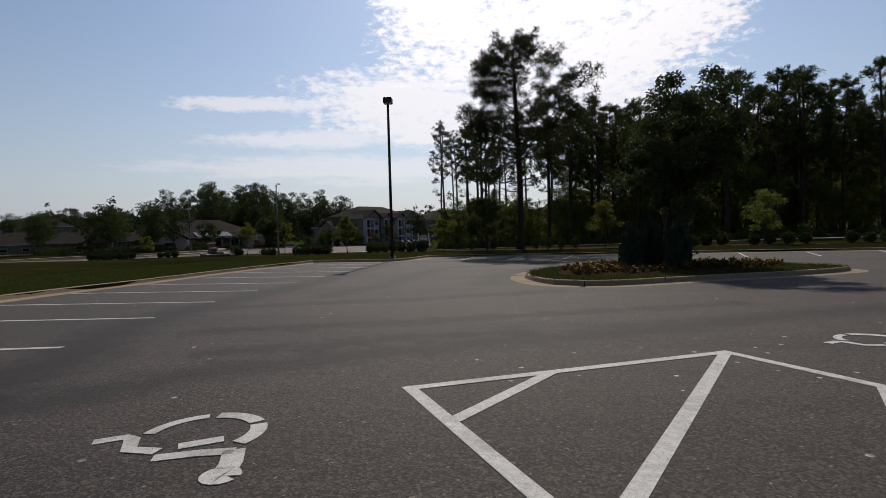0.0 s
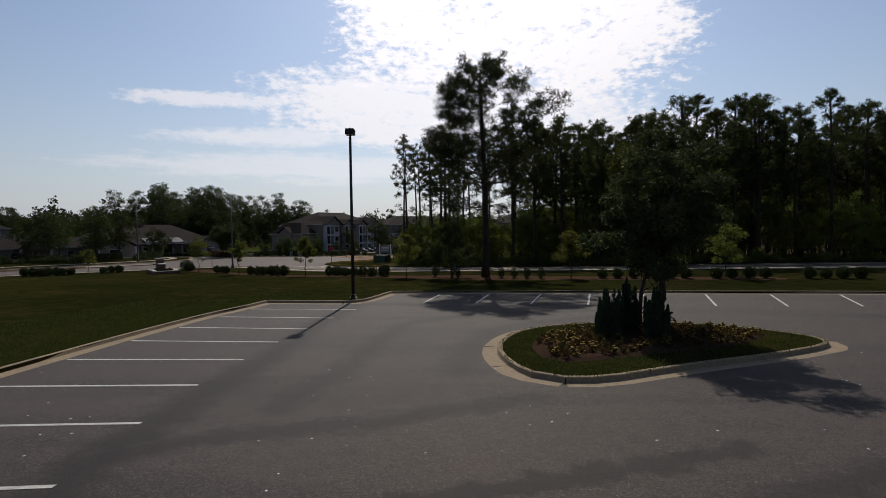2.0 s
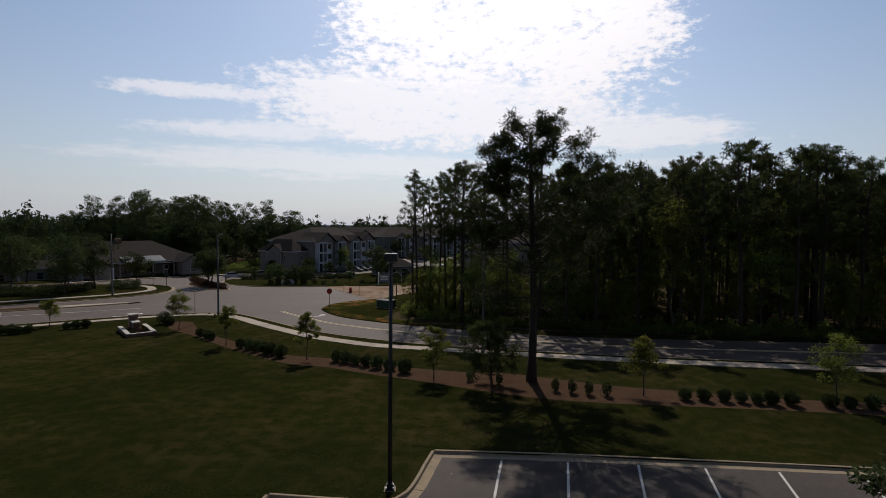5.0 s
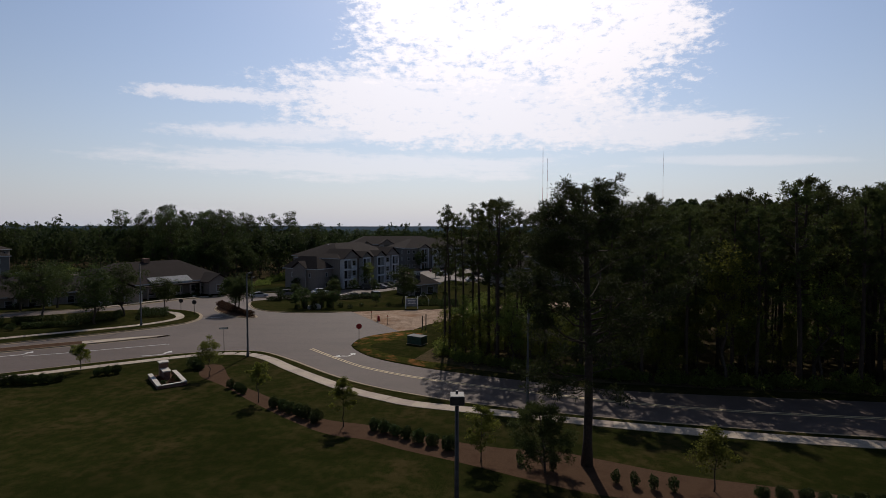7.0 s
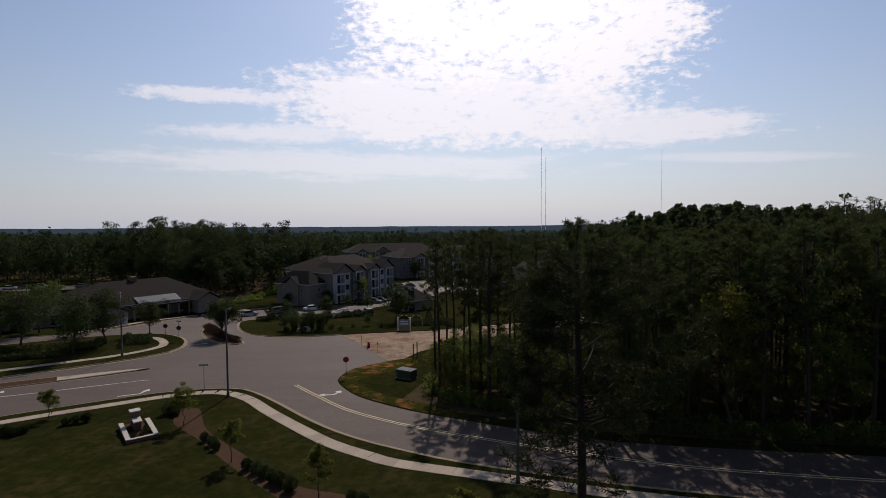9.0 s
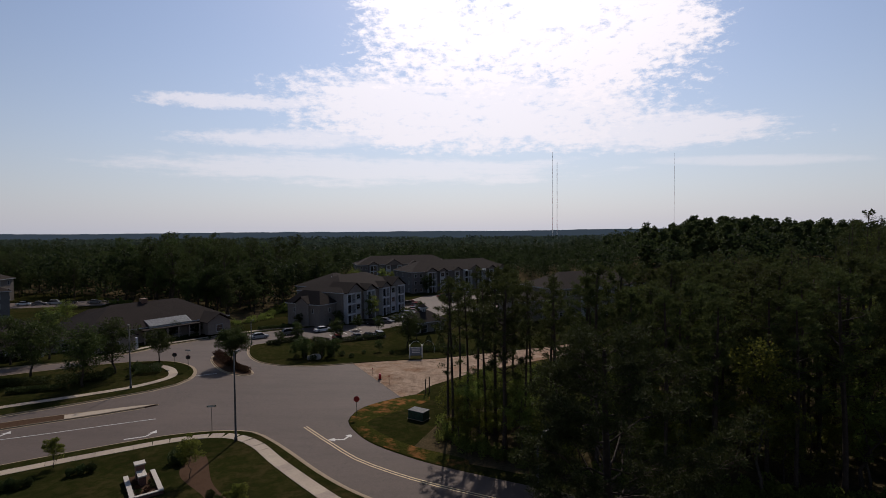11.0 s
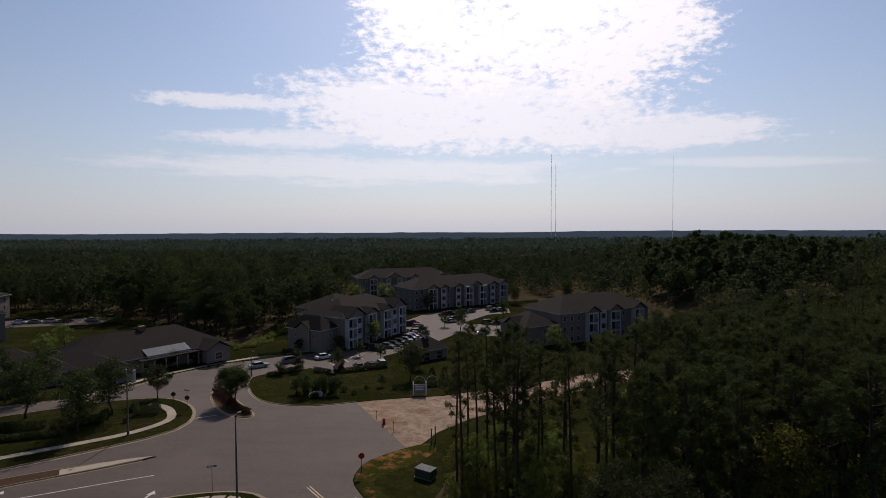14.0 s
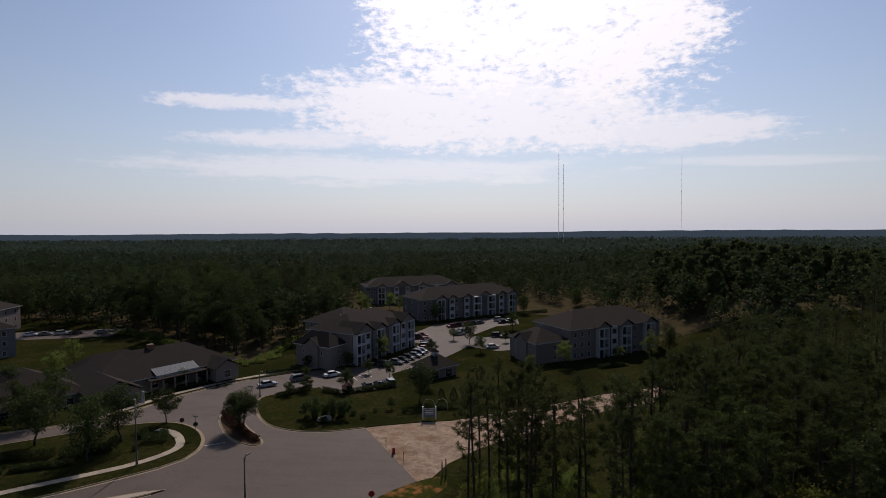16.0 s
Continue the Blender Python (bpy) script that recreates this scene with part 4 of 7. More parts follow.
# the flower bed
BED = [(3.42, 23.5), (3.66, 24.7), (4.9, 26.4), (6.14, 27.1), (7.8, 27.3), (9.3, 27.2), (10.9, 26.55), (11.55, 25.6), (9.9, 24.05), (7.5, 22.9), (5.7, 22.15), (4.1, 21.6), (3.55, 22.2)]
bed_loop = smooth_line(BED + [BED[0]], 0.6)[:-1]
rim = [(x, y, ground_z(x, y) + 0.134) for x, y in bed_loop]
inner = [(8.0 + (x - 8.0) * 0.93, 24.7 + (y - 24.7) * 0.9, ground_z(x, y) + 0.19) for x, y in bed_loop]
n = len(rim)
tagged(new("mulch_bed", mesh_of("mulch_bed", rim + inner, [(i, (i + 1) % n, n + (i + 1) % n, n + i) for i in range(n)] + [tuple(range(n, 2 * n))], M_MULCH)), "dark brown mulch bed heaped on the flower island", "flower bed", kind="structure")


def bedding_plant(seed):
    rng = np.random.default_rng(seed)
    p = ball_points(rng, 26, 0.6)
    p[:, 2] = np.abs(p[:, 2])
    lv = blades(p * np.array([0.15, 0.15, 0.16]) + np.array([0, 0, 0.02]), p + np.array([0, 0, 0.4]), 0.12, 0.07, rng)
    k = 6
    c = ball_points(rng, k, 0.4)
    c[:, 2] = np.abs(c[:, 2]) + 0.5
    c = c * np.array([0.14, 0.14, 0.15])
    pv, pf = [], []
    for q in c:
        for j in range(5):
            a = 2 * math.pi * j / 5 + q[0] * 40
            b = len(pv)
            pv += [tuple(q), (q[0] + 0.03 * math.cos(a - 0.5), q[1] + 0.03 * math.sin(a - 0.5), q[2] + 0.02), (q[0] + 0.046 * math.cos(a), q[1] + 0.046 * math.sin(a), q[2] + 0.015), (q[0] + 0.03 * math.cos(a + 0.5), q[1] + 0.03 * math.sin(a + 0.5), q[2] + 0.02)]
            pf.append((b, b + 1, b + 2, b + 3))
    return lv, (np.array(pv), np.array(pf))


BEDDING = []
for s in range(4):
    lv, pt = bedding_plant(30 + s)
    BEDDING.append((mesh_of("leaves", *lv, M_BRONZE_LEAF), mesh_of("petals", *pt, M_PETAL)))
rng = random.Random(12)
spots = []
fence = [(8.0 + (a - 8.0) * 0.95, 24.7 + (b - 24.7) * 0.94) for a, b in bed_loop]
for j in range(22):
    for k in range(40):
        # planted in rows that follow the island's long side
        u, w = k * 0.32 + (j % 2) * 0.16, j * 0.36
        x, y = 2.6 + u * 0.93 - w * 0.37 + rng.uniform(-0.06, 0.06), 19.4 + u * 0.37 + w * 0.93 + rng.uniform(-0.06, 0.06)
        if inside(fence, x, y) and not (6.4 < x < 8.4 and 24.3 < y < 26.0) and rng.random() < 0.86 and len(spots) < 290:
            spots.append((x, y))
for i, (x, y) in enumerate(spots):
    lv, pt = BEDDING[i % 4]
    top = thing("flower", "low yellow bedding flower with bronze leaves in the mulch", "flower", stand(x, y, rng.uniform(0, 360), rng.uniform(0.75, 1.25), 0.185), "flowers in the island bed")
    part("leaves", lv, None, top)
    if rng.random() < (0.8 if x < 5.4 or y > 26.0 or x > 10 else 0.35):
        tagged(part("petals", pt, None, top), kind="stuff")

# the shrubs in the pine straw along the pavement
SHRUBS = []
for s in range(3):
    SHRUBS.append(shrub_thing("shrub", 1.0, 0.95, 1500, 0.11, 40 + s, M_SHRUB, "round dark green clipped shrub in a row beside the lawn", stand([-22.6, -21.55, -20.6][s], [63.3, 62.7, 61.9][s], 30 * s), "shrubs along the lawn"))
rng = random.Random(5)
for i, (x, y) in enumerate(((-19.5, 61.1), (-18.7, 60.5), (-17.6, 59.6), (-12.4, 58.0), (-11.5, 57.5), (-10.6, 56.9), (-9.7, 56.4), (-8.7, 55.7), (-7.65, 55.1), (-6.4, 54.4), (-29.4, 69.2), (-28.2, 68.2), (-27.3, 67.3), (-37.2, 76.9), (-36.5, 76.3),
                            (-54.2, 69.5), (-53.1, 69.5), (-52.2, 69.6), (-51.3, 69.7), (-50.5, 70.1), (-49.7, 70.2), (-49.2, 70.9), (-46.7, 73.2), (-46.0, 73.8), (-45.2, 74.2),
                            (11.7, 48.5), (12.8, 48.4), (14.0, 48.3), (14.95, 48.1), (15.8, 47.9), (16.6, 47.8), (17.7, 47.7), (19.8, 47.4), (20.9, 47.3), (22.1, 47.2), (23.2, 47.1), (26, 46.6), (27.1, 46.5), (28.2, 46.4), (29.3, 46.2), (33, 45.6), (34.1, 45.5), (35.2, 45.3))):
    copy_thing(SHRUBS[i % 3], stand(x, y, rng.uniform(0, 360), rng.uniform(0.88, 1.14) * (0.82 if x > 11 else 1.0)))
small = shrub_thing("small_shrub", 0.55, 0.85, 420, 0.11, 47, M_SHRUB, "thin young shrub standing in the pine straw", stand(-1.6, 52.4), "young shrubs under the pine")
for x, y, s in ((0.4, 51.4, 0.9), (3.96, 49.95, 1.0), (4.96, 49.6, 1.05), (5.97, 49.3, 1.05), (7.04, 49.1, 1.1)):
    copy_thing(small, stand(x, y, x * 70, s))

# young staked trees on the lawn
YOUNG = []
for i, (x, y, h, sp) in enumerate(((-50.2, 75.1, 3.3, 0.95), (-33.9, 73.4, 4.3, 1.1), (-24.6, 64.7, 4.1, 0.85), (-15.05, 58.7, 4.1, 0.85), (-4.15, 52.6, 3.95, 0.95), (9.4, 49.25, 4.0, 1.15), (21.2, 48.9, 4.2, 1.2), (46, 46.5, 4.1, 1.1))):
    t = tree_thing("young_tree", broadleaf(h, sp * 1.2, h * 0.28, 0.045, 30, 115, 0.13, 60 + i, top_heavy=-0.3), M_LEAF_WARM,
                   "slim young maple with a yellow-green crown in the pine straw", "tree", stand(x, y, 77 * i), "young trees along the road")
    YOUNG.append(t)
# the small pine under the lone one
tree_thing("small_pine", pine(4.5, 2.2, 0.9, 0.07, 30, 36, 0.26, 71, bend=-0.5, tuft=0.36, twigs=7), M_NEEDLE, "small crooked pine growing beside the tall one", "tree", stand(-0.15, 51.1))

# ---- the wood across the road ----
def wood_spots(poly, gap, count, seed, x0, x1, y0, y1, keep=()):
    r = random.Random(seed)
    out, tries = list(keep), 0
    while len(out) < count + len(keep) and tries < 9000:
        tries += 1
        x, y = r.uniform(x0, x1), r.uniform(y0, y1)
        if inside(poly, x, y) and all((x - a) ** 2 + (y - b) ** 2 > gap * gap for a, b, *_ in out):
            out.append((x, y))
    return out[len(keep):]


PINES = [pine(19.6, 3.1, 8.5, 0.21, 26, 27, 0.46, 100, 0.5, tuft=0.5), pine(20.0, 3.4, 9.6, 0.24, 26, 27, 0.46, 101, -0.6, tuft=0.5), pine(18.8, 2.9, 7.0, 0.19, 26, 26, 0.46, 102, 0.3, tuft=0.48),
         pine(19.8, 3.0, 10.0, 0.20, 24, 28, 0.46, 103, 0.2, tuft=0.5), pine(19.2, 3.3, 7.5, 0.22, 27, 26, 0.46, 104, -0.3, tuft=0.5),
         pine(20.2, 2.1, 9.0, 0.17, 19, 20, 0.40, 105, 0.4, tuft=0.42, twigs=4), pine(19.0, 2.3, 10.5, 0.16, 17, 20, 0.40, 106, -0.4, tuft=0.42, twigs=4)]
OAKS = [broadleaf(11.0, 2.9, 2.6, 0.13, 36, 80, 0.26, 110), broadleaf(14.5, 3.1, 4.0, 0.16, 42, 84, 0.27, 111), broadleaf(8.0, 2.4, 1.2, 0.09, 30, 76, 0.23, 112), broadleaf(17.0, 3.4, 6.5, 0.19, 46, 86, 0.28, 113)]
EDGE = [(-9.6, 90), (-8, 96), (-1, 95), (6, 92), (12, 93), (17, 100), (26, 116), (40, 136), (60, 150), (110, 190), (150, 190), (150, 59.5), (90, 64.5), (45, 69), (29, 71), (19.7, 72.4), (8.6, 74.6), (-2.2, 79.6), (-7.4, 83)]
EDGE_PINES = [(-8.1, 85.3), (-6.4, 88.6), (-4.2, 84.4), (-2.0, 90.0), (0.4, 83.2), (3.4, 79.6), (-8.9, 88.2), (-5.3, 92.6), (-3.1, 86.9), (1.3, 88.0), (3.3, 84.2), (-0.6, 93.5), (4.4, 90.2)]
first = {}
wood = [(x, y, "pine") for x, y in EDGE_PINES]
wood += [(x, y, "pine") for x, y in wood_spots(EDGE, 3.4, 140, 21, -8, 75, 70, 112, EDGE_PINES)]
wood += [(x, y, "pine") for x, y in wood_spots(EDGE, 3.0, 14, 27, 6, 78, 60, 86, wood)]
wood += [(x, y, "oak") for x, y in wood_spots(EDGE, 3.0, 95, 22, 2, 75, 70, 112, wood)]
wood += [(x, y, "sapling") for x, y in wood_spots(EDGE, 1.9, 66, 23, -9, 14, 76, 96, wood)]
wood += [(x, y, "sapling") for x, y in wood_spots(EDGE, 2.0, 70, 24, 8, 72, 66, 84, wood)]
r = random.Random(9)
for i, (x, y, k) in enumerate(wood):
    j = (5, 6, 5, 0, 6)[i % 5] if i < len(EDGE_PINES) else i % 7 if k == "pine" else (2, 0, 1, 2, 3, 0)[i % 6] if k == "oak" else (2, 2, 0)[i % 3]
    size = r.uniform(0.95, 1.03) * (1.0 if k != "sapling" else 0.72) * float(np.interp(x, [3, 12, 30, 50], [1.02, 0.98, 1.04, 1.0]))
    k = "oak" if k == "sapling" else k
    if (x, y) == EDGE_PINES[0]:
        j, size = 5, 0.97
    m = stand(x, y, r.uniform(0, 360), size)
    if (k, j) in first:
        copy_thing(first[(k, j)], m)
    elif k == "pine":
        first[(k, j)] = tree_thing("wood_pine", PINES[j], M_NEEDLE, "tall slim pine in the dark wood across the road", "tree", m, "trees of the wood")
    else:
        first[(k, j)] = tree_thing("wood_oak", OAKS[j], M_LEAF_WARM if j in (1, 2) else M_LEAF, "leafy broadleaf tree among the pines of the wood", "tree", m, "trees of the wood")


def joined_wood(name, spots, kinds, material, bark, label, seed, thin=1.0, sink=0.0):
    """The inner wood, too thick to count: crowns and trunks in one sheet each."""
    r = np.random.default_rng(seed)
    vs, fs, base = [], [], 0
    tv, tf, tb = [], [], 0
    trunk_data = []
    for trunk, *_ in kinds:
        co = np.empty(len(trunk.vertices) * 3, dtype=np.float32)
        trunk.vertices.foreach_get("co", co)
        trunk_data.append((co.reshape(-1, 3), [tuple(p.vertices) for p in trunk.polygons]))
    for x, y in spots:
        j = int(r.integers(len(kinds)))
        v, f = kinds[j][1]
        pick = r.uniform(0, 1, len(f)) < thin
        f2 = f[pick]
        v2 = v[f2.ravel()]
        a, s = r.uniform(0, 6.28), r.uniform(0.85, 1.12)
        c, q = math.cos(a), math.sin(a)
        rot = np.array([[c, q, 0], [-q, c, 0], [0, 0, 1]]) * s
        off = np.array([x, y, ground_z(x, y) - sink])
        vs.append(v2 @ rot + off)
        fs.append(np.arange(len(v2)).reshape(-1, 4) + base)
        base += len(v2)
        co, polys = trunk_data[j]
        keep = co[:99] if len(co) > 99 else co
        tv.append(keep @ rot + off)
        tf += [tuple(i + tb for i in p) for p in polys if max(p) < len(keep)]
        tb += len(keep)
    top = thing(name, label, "wood", kind="stuff")
    part("crowns", mesh_of("crowns", np.concatenate(vs), np.concatenate(fs), material), None, top)
    part("trunks", mesh_of("trunks", np.concatenate(tv), tf, bark), None, top)
    return top


deep = wood_spots(EDGE, 4.3, 250, 31, -2, 150, 60, 190, wood)
deep = [p for p in deep if p[0] > 70 or p[1] > 108]
joined_wood("inner_wood", deep, PINES, M_NEEDLE, M_PINE_BARK, "thick dark pine wood behind the roadside trees", 33, 0.3)
joined_wood("under_wood", wood_spots(EDGE, 3.8, 170, 32, 5, 150, 64, 190), [OAKS[0], OAKS[2], OAKS[1]], M_LEAF, M_BARK, "dense leafy undergrowth filling the wood", 34, 0.24)


def brush(name, line, off, width, seed, label, n_per=1.6):
    """Low brush along a line: many small bushes in one sheet."""
    rng = np.random.default_rng(seed)
    kinds = [shrub_mesh(1.5, 1.1, 130, 0.26, 5), shrub_mesh(1.1, 1.6, 130, 0.26, 6), shrub_mesh(2.0, 0.8, 150, 0.26, 7)]
    pts = offset_line(smooth_line(line, 1.0 / n_per), off)
    vs, fs, base = [], [], 0
    for x, y in pts:
        for _ in range(2):
            px, py = x + rng.normal() * width, y + rng.normal() * width
            v, f = kinds[int(rng.integers(3))]
            a, s = rng.uniform(0, 6.28), rng.uniform(0.5, 1.3)
            c, q = math.cos(a), math.sin(a)
            vs.append(v @ (np.array([[c, q, 0], [-q, c, 0], [0, 0, 1]]) * s) + np.array([px, py, ground_z(px, py) + 0.08]))
            fs.append(f + base)
            base += len(v)
    return tagged(new(name, mesh_of(name, np.concatenate(vs), np.concatenate(fs), M_LEAF)), label, "brush", kind="stuff")


brush("corner_brush", [(-8.6, 86.5), (-7.0, 92.5), (-3.0, 89.0), (-1.0, 94.0), (3.0, 87.0), (5.0, 92.0), (9.0, 86.0), (11.0, 92.5), (16, 88), (18, 98), (24, 94), (26, 108)], 0.0, 1.1, 82, "dim brush and saplings under the pines at the wood's end", 2.0)
brush("roadside_brush", [(120, 61.5), (90, 63.8), (45, 68.4), (29, 70.4), (19.7, 71.8), (8.6, 74.0), (-2.2, 79.0), (-7.4, 82.4), (-9.6, 88)], -0.8, 0.7, 81, "low dark brush along the edge of the wood")


# ---- blades of grass where the camera passes near ----
M_GRASS = foliage("grass_blades", (0.020, 0.028, 0.006), (0.062, 0.070, 0.016), 0.5, 1.5)


def grass(name, spots, label, seed, tall):
    rng = np.random.default_rng(seed)
    p = np.array([(x, y, ground_z(x, y) + 0.12 + tall * 0.4) for x, y in spots])
    d = np.stack([rng.normal(0, 0.45, len(p)), rng.normal(0, 0.45, len(p)), np.ones(len(p))], 1)
    return tagged(new(name, mesh_of(name, *blades(p, d, tall, tall * 0.22, rng, 0.1), M_GRASS)), label, "grass", kind="stuff")


rg = random.Random(91)
ring = [(x, y) for x, y in ((rg.uniform(2, 14), rg.uniform(20, 29)) for _ in range(26000)) if inside(island_loop, x, y) and not inside(bed_loop, x, y)]
grass("island_grass", ring, "short bright mown grass round the flower bed", 92, 0.085)
verge = []
for _ in range(60000):
    y = rg.uniform(6, 36)
    x = float(np.interp(y, [p[1] for p in LOT_LEFT], [p[0] for p in LOT_LEFT])) - 0.16 - 7.0 * rg.random() ** 2
    verge.append((x, y))
for _ in range(16000):
    x = rg.uniform(-12, 12)
    y = (35.55 if x < -4.6 else 40.25 - 0.06 * x) + 4.5 * rg.random() ** 2
    if not inside(lot_loop, x, y - 0.16):
        verge.append((x, y))
grass("verge_grass", verge, "short mown grass along the car park kerb", 93, 0.09)
# ---- painted marks of the car park ----
AX, NX = Vector((0.48, -0.877)), Vector((0.877, 0.48))
C1, C2 = Vector((1.055, 10.15)), Vector((4.13, 11.65))
AISLE = "worn white line of the hatched aisle between accessible bays"


def along(p, d, s):
    return (p.x + d.x * s, p.y + d.y * s)


DIAG = Vector((-0.454, -0.891))
for a, b in ((along(C1, AX, -0.06), along(C1, AX, 6.5)), (along(C2, AX, -0.06), along(C2, AX, 6.5)), ((C1.x, C1.y), (C2.x, C2.y)), ((2.28, 10.76), (1.51, 9.4)),
             ((C2.x, C2.y), along(C2, DIAG, 5.9)), (along(C2, AX, 1.45), along(Vector(along(C2, AX, 1.45)), DIAG, 5.9)), (along(C2, AX, 2.95), along(Vector(along(C2, AX, 2.95)), DIAG, 5.9))):
    stripe(a, b, 0.115, M_PAINT, AISLE, "aisle_line")


def ribbon(line, w):
    l, r = offset_line(line, w / 2), offset_line(line, -w / 2)
    return r + l[::-1]


def wheelchair_sign(cx, cy):
    """The painted sign of an accessible bay, with the gaps its stencil leaves."""
    top = tagged(new("accessible_sign"), "worn white painted wheelchair sign on the asphalt", "road marking", kind="structure")

    def mark(line, w):
        q = ribbon([(cx + x, cy + y) for x, y in line], w)
        n = len(q)
        v = [(x, y, ground_z(x, y) + 0.006) for x, y in q] + [(x, y, ground_z(x, y) + 0.001) for x, y in q]
        part("stroke", mesh_of("stroke", v, [tuple(range(n))] + [(i, (i + 1) % n, n + (i + 1) % n, n + i) for i in range(n)], M_PAINT), None, top)

    def arc(r, a0, a1, k=9):
        return [(r * math.cos(radians(a0 + (a1 - a0) * i / k)), r * math.sin(radians(a0 + (a1 - a0) * i / k))) for i in range(k + 1)]
    mark(arc(0.355, 186, 114), 0.085)
    mark(arc(0.355, 104, 42), 0.11)
    mark(arc(0.355, 34, -22), 0.11)
    mark([(0.20, -0.08), (-0.02, -0.22)], 0.10)
    mark([(0.37, -0.26), (0.16, -0.31), (-0.06, -0.40)], 0.10)
    mark([(0.36, -0.24), (0.44, -0.42), (0.46, -0.50)], 0.13)
    mark([(-0.10, -0.30), (-0.30, -0.29), (-0.40, -0.13), (-0.47, -0.10), (-0.62, -0.20)], 0.095)
    mark([(x + 0.47, y - 0.58) for x, y in arc(0.055, 0, 345, 14)], 0.11)
    return top


wheelchair_sign(-0.12, 9.04)
wheelchair_sign(6.0, 12.34)

# ---- marks on the road ----
def road_line(line, w, material, label, shift=0.0):
    q = ribbon(offset_line(smooth_line(line, 2.0), shift), w)
    return paint("road_line", q, material, label)


YELLOW = [(-27.4, 88.6), (-22.2, 83.2), (-18.4, 79.3), (-13.7, 76.0), (-8.9, 73.4), (-1.0, 70.0), (7.2, 66.9), (15.8, 64.5), (28, 62.6), (45, 60.4), (90, 56), (150, 50)]
for s in (0.19, -0.19):
    l = offset_line(smooth_line(YELLOW, 2.0), s)
    v, f = sweep(l, [(-0.06, 0.001), (-0.06, 0.02), (0.06, 0.02), (0.06, 0.001)])
    tagged(new("centre_line", mesh_of("centre_line", v, f, M_YELLOW)), "worn double yellow centre line", "road marking", kind="structure")
for line, lab in (([(-64, 82.4), (-56, 86.8), (-48.9, 90.4)], "thin white lane line on the main road"), ([(-55.0, 110.7), (-52.1, 112.4)], "white stop line at the entrance")):
    v, f = sweep(smooth_line(line, 1.5), [(-0.08, 0.001), (-0.08, 0.03), (0.08, 0.03), (0.08, 0.001)])
    tagged(new("lane_line", mesh_of("lane_line", v, f, M_PAINT)), lab, "road marking", kind="structure")


def arrow(x, y, turn, both):
    c, s = math.cos(radians(turn)), math.sin(radians(turn))

    def w(p):
        a, b = p[0] * 1.4, p[1] * 1.4
        return (x + a * c - b * s, y + a * s + b * c)
    shaft = [w(p) for p in ((-1.3, -0.09), (0.45, -0.09), (0.45, 0.09), (-1.3, 0.09))]
    paint("arrow_shaft", shaft, M_PAINT, "white painted turn arrow shaft on the road")
    for k in (1, -1) if both else (1,):
        arm = [w(p) for p in ((0.30, 0.0), (0.52, 0.0), (0.95, 0.62 * k), (0.75, 0.70 * k))]
        head = [w(p) for p in ((0.50, 0.72 * k), (1.22, 0.50 * k), (1.12, 1.25 * k))]
        for nm, q in (("arrow_arm", arm), ("arrow_head", head)):
            paint(nm, q if k > 0 else q[::-1], M_PAINT, "white painted " + nm.replace("_", " ") + " of a turn arrow on the road", 0.010)


arrow(-20.9, 84.3, 128, True)
arrow(-46.8, 84.3, 28, False)
arrow(-65.5, 83.0, 35, False)

for k in range(5):
    stripe((-46.2 + 1.5 * k, 157.2 + 1.6 * k), (-43.6 + 1.5 * k, 153.6 + 1.6 * k), 0.22, M_PAINT, "white hatched line before the flats", "hatch_line")
stripe((-47.6, 155.8), (-38.9, 165.2), 0.14, M_PAINT, "white line of the hatched zone before the flats", "hatch_line")

# ---- metal, wood and stone ----
M_POLE = surface("dark_steel", (0.020, 0.019, 0.020), (0.045, 0.043, 0.042), 4.0, 0.5, 0.1, metal=0.5, stain=(0.07, 0.06, 0.05), stain_scale=1.5, stain_amount=0.3)
M_GREY_POLE = surface("grey_steel", (0.055, 0.055, 0.055), (0.10, 0.10, 0.098), 5.0, 0.6, 0.1, metal=0.2, stain=(0.10, 0.10, 0.10), stain_scale=1.0, stain_amount=0.4)
M_LIGHT_METAL = surface("pale_metal", (0.42, 0.43, 0.44), (0.58, 0.59, 0.60), 5.0, 0.4, 0.1, metal=0.3, stain=(0.3, 0.3, 0.3), stain_scale=1.5)
M_GREEN_METAL = surface("green_enamel", (0.018, 0.045, 0.030), (0.035, 0.075, 0.050), 3.0, 0.5, 0.1, stain=(0.04, 0.035, 0.02), stain_scale=2.0)
M_RED = surface("red_sign", (0.30, 0.015, 0.015), (0.40, 0.03, 0.03), 5.0, 0.4, 0.05)
M_WHITE = surface("white_paint", (0.70, 0.70, 0.69), (0.80, 0.80, 0.79), 3.0, 0.55, 0.08, (0.55, 0.54, 0.52), 0.8, 0.4)
M_STONE = surface("cast_stone", (0.33, 0.30, 0.26), (0.46, 0.42, 0.37), 7.0, 0.8, 0.25, (0.40, 0.37, 0.32), 1.2, 0.5, fine=40)
M_BRICK = surface("brown_brick", (0.10, 0.05, 0.038), (0.21, 0.11, 0.08), 9.0, 0.85, 0.3, (0.08, 0.06, 0.05), 1.0, 0.4, vary=0.5)
M_POST = surface("weathered_post", (0.11, 0.075, 0.05), (0.21, 0.15, 0.105), 8.0, 0.9, 0.4, (0.07, 0.05, 0.04), 1.5, 0.5)
M_LENS = plain_glass("lamp_lens", (0.5, 0.52, 0.53), 0.15)


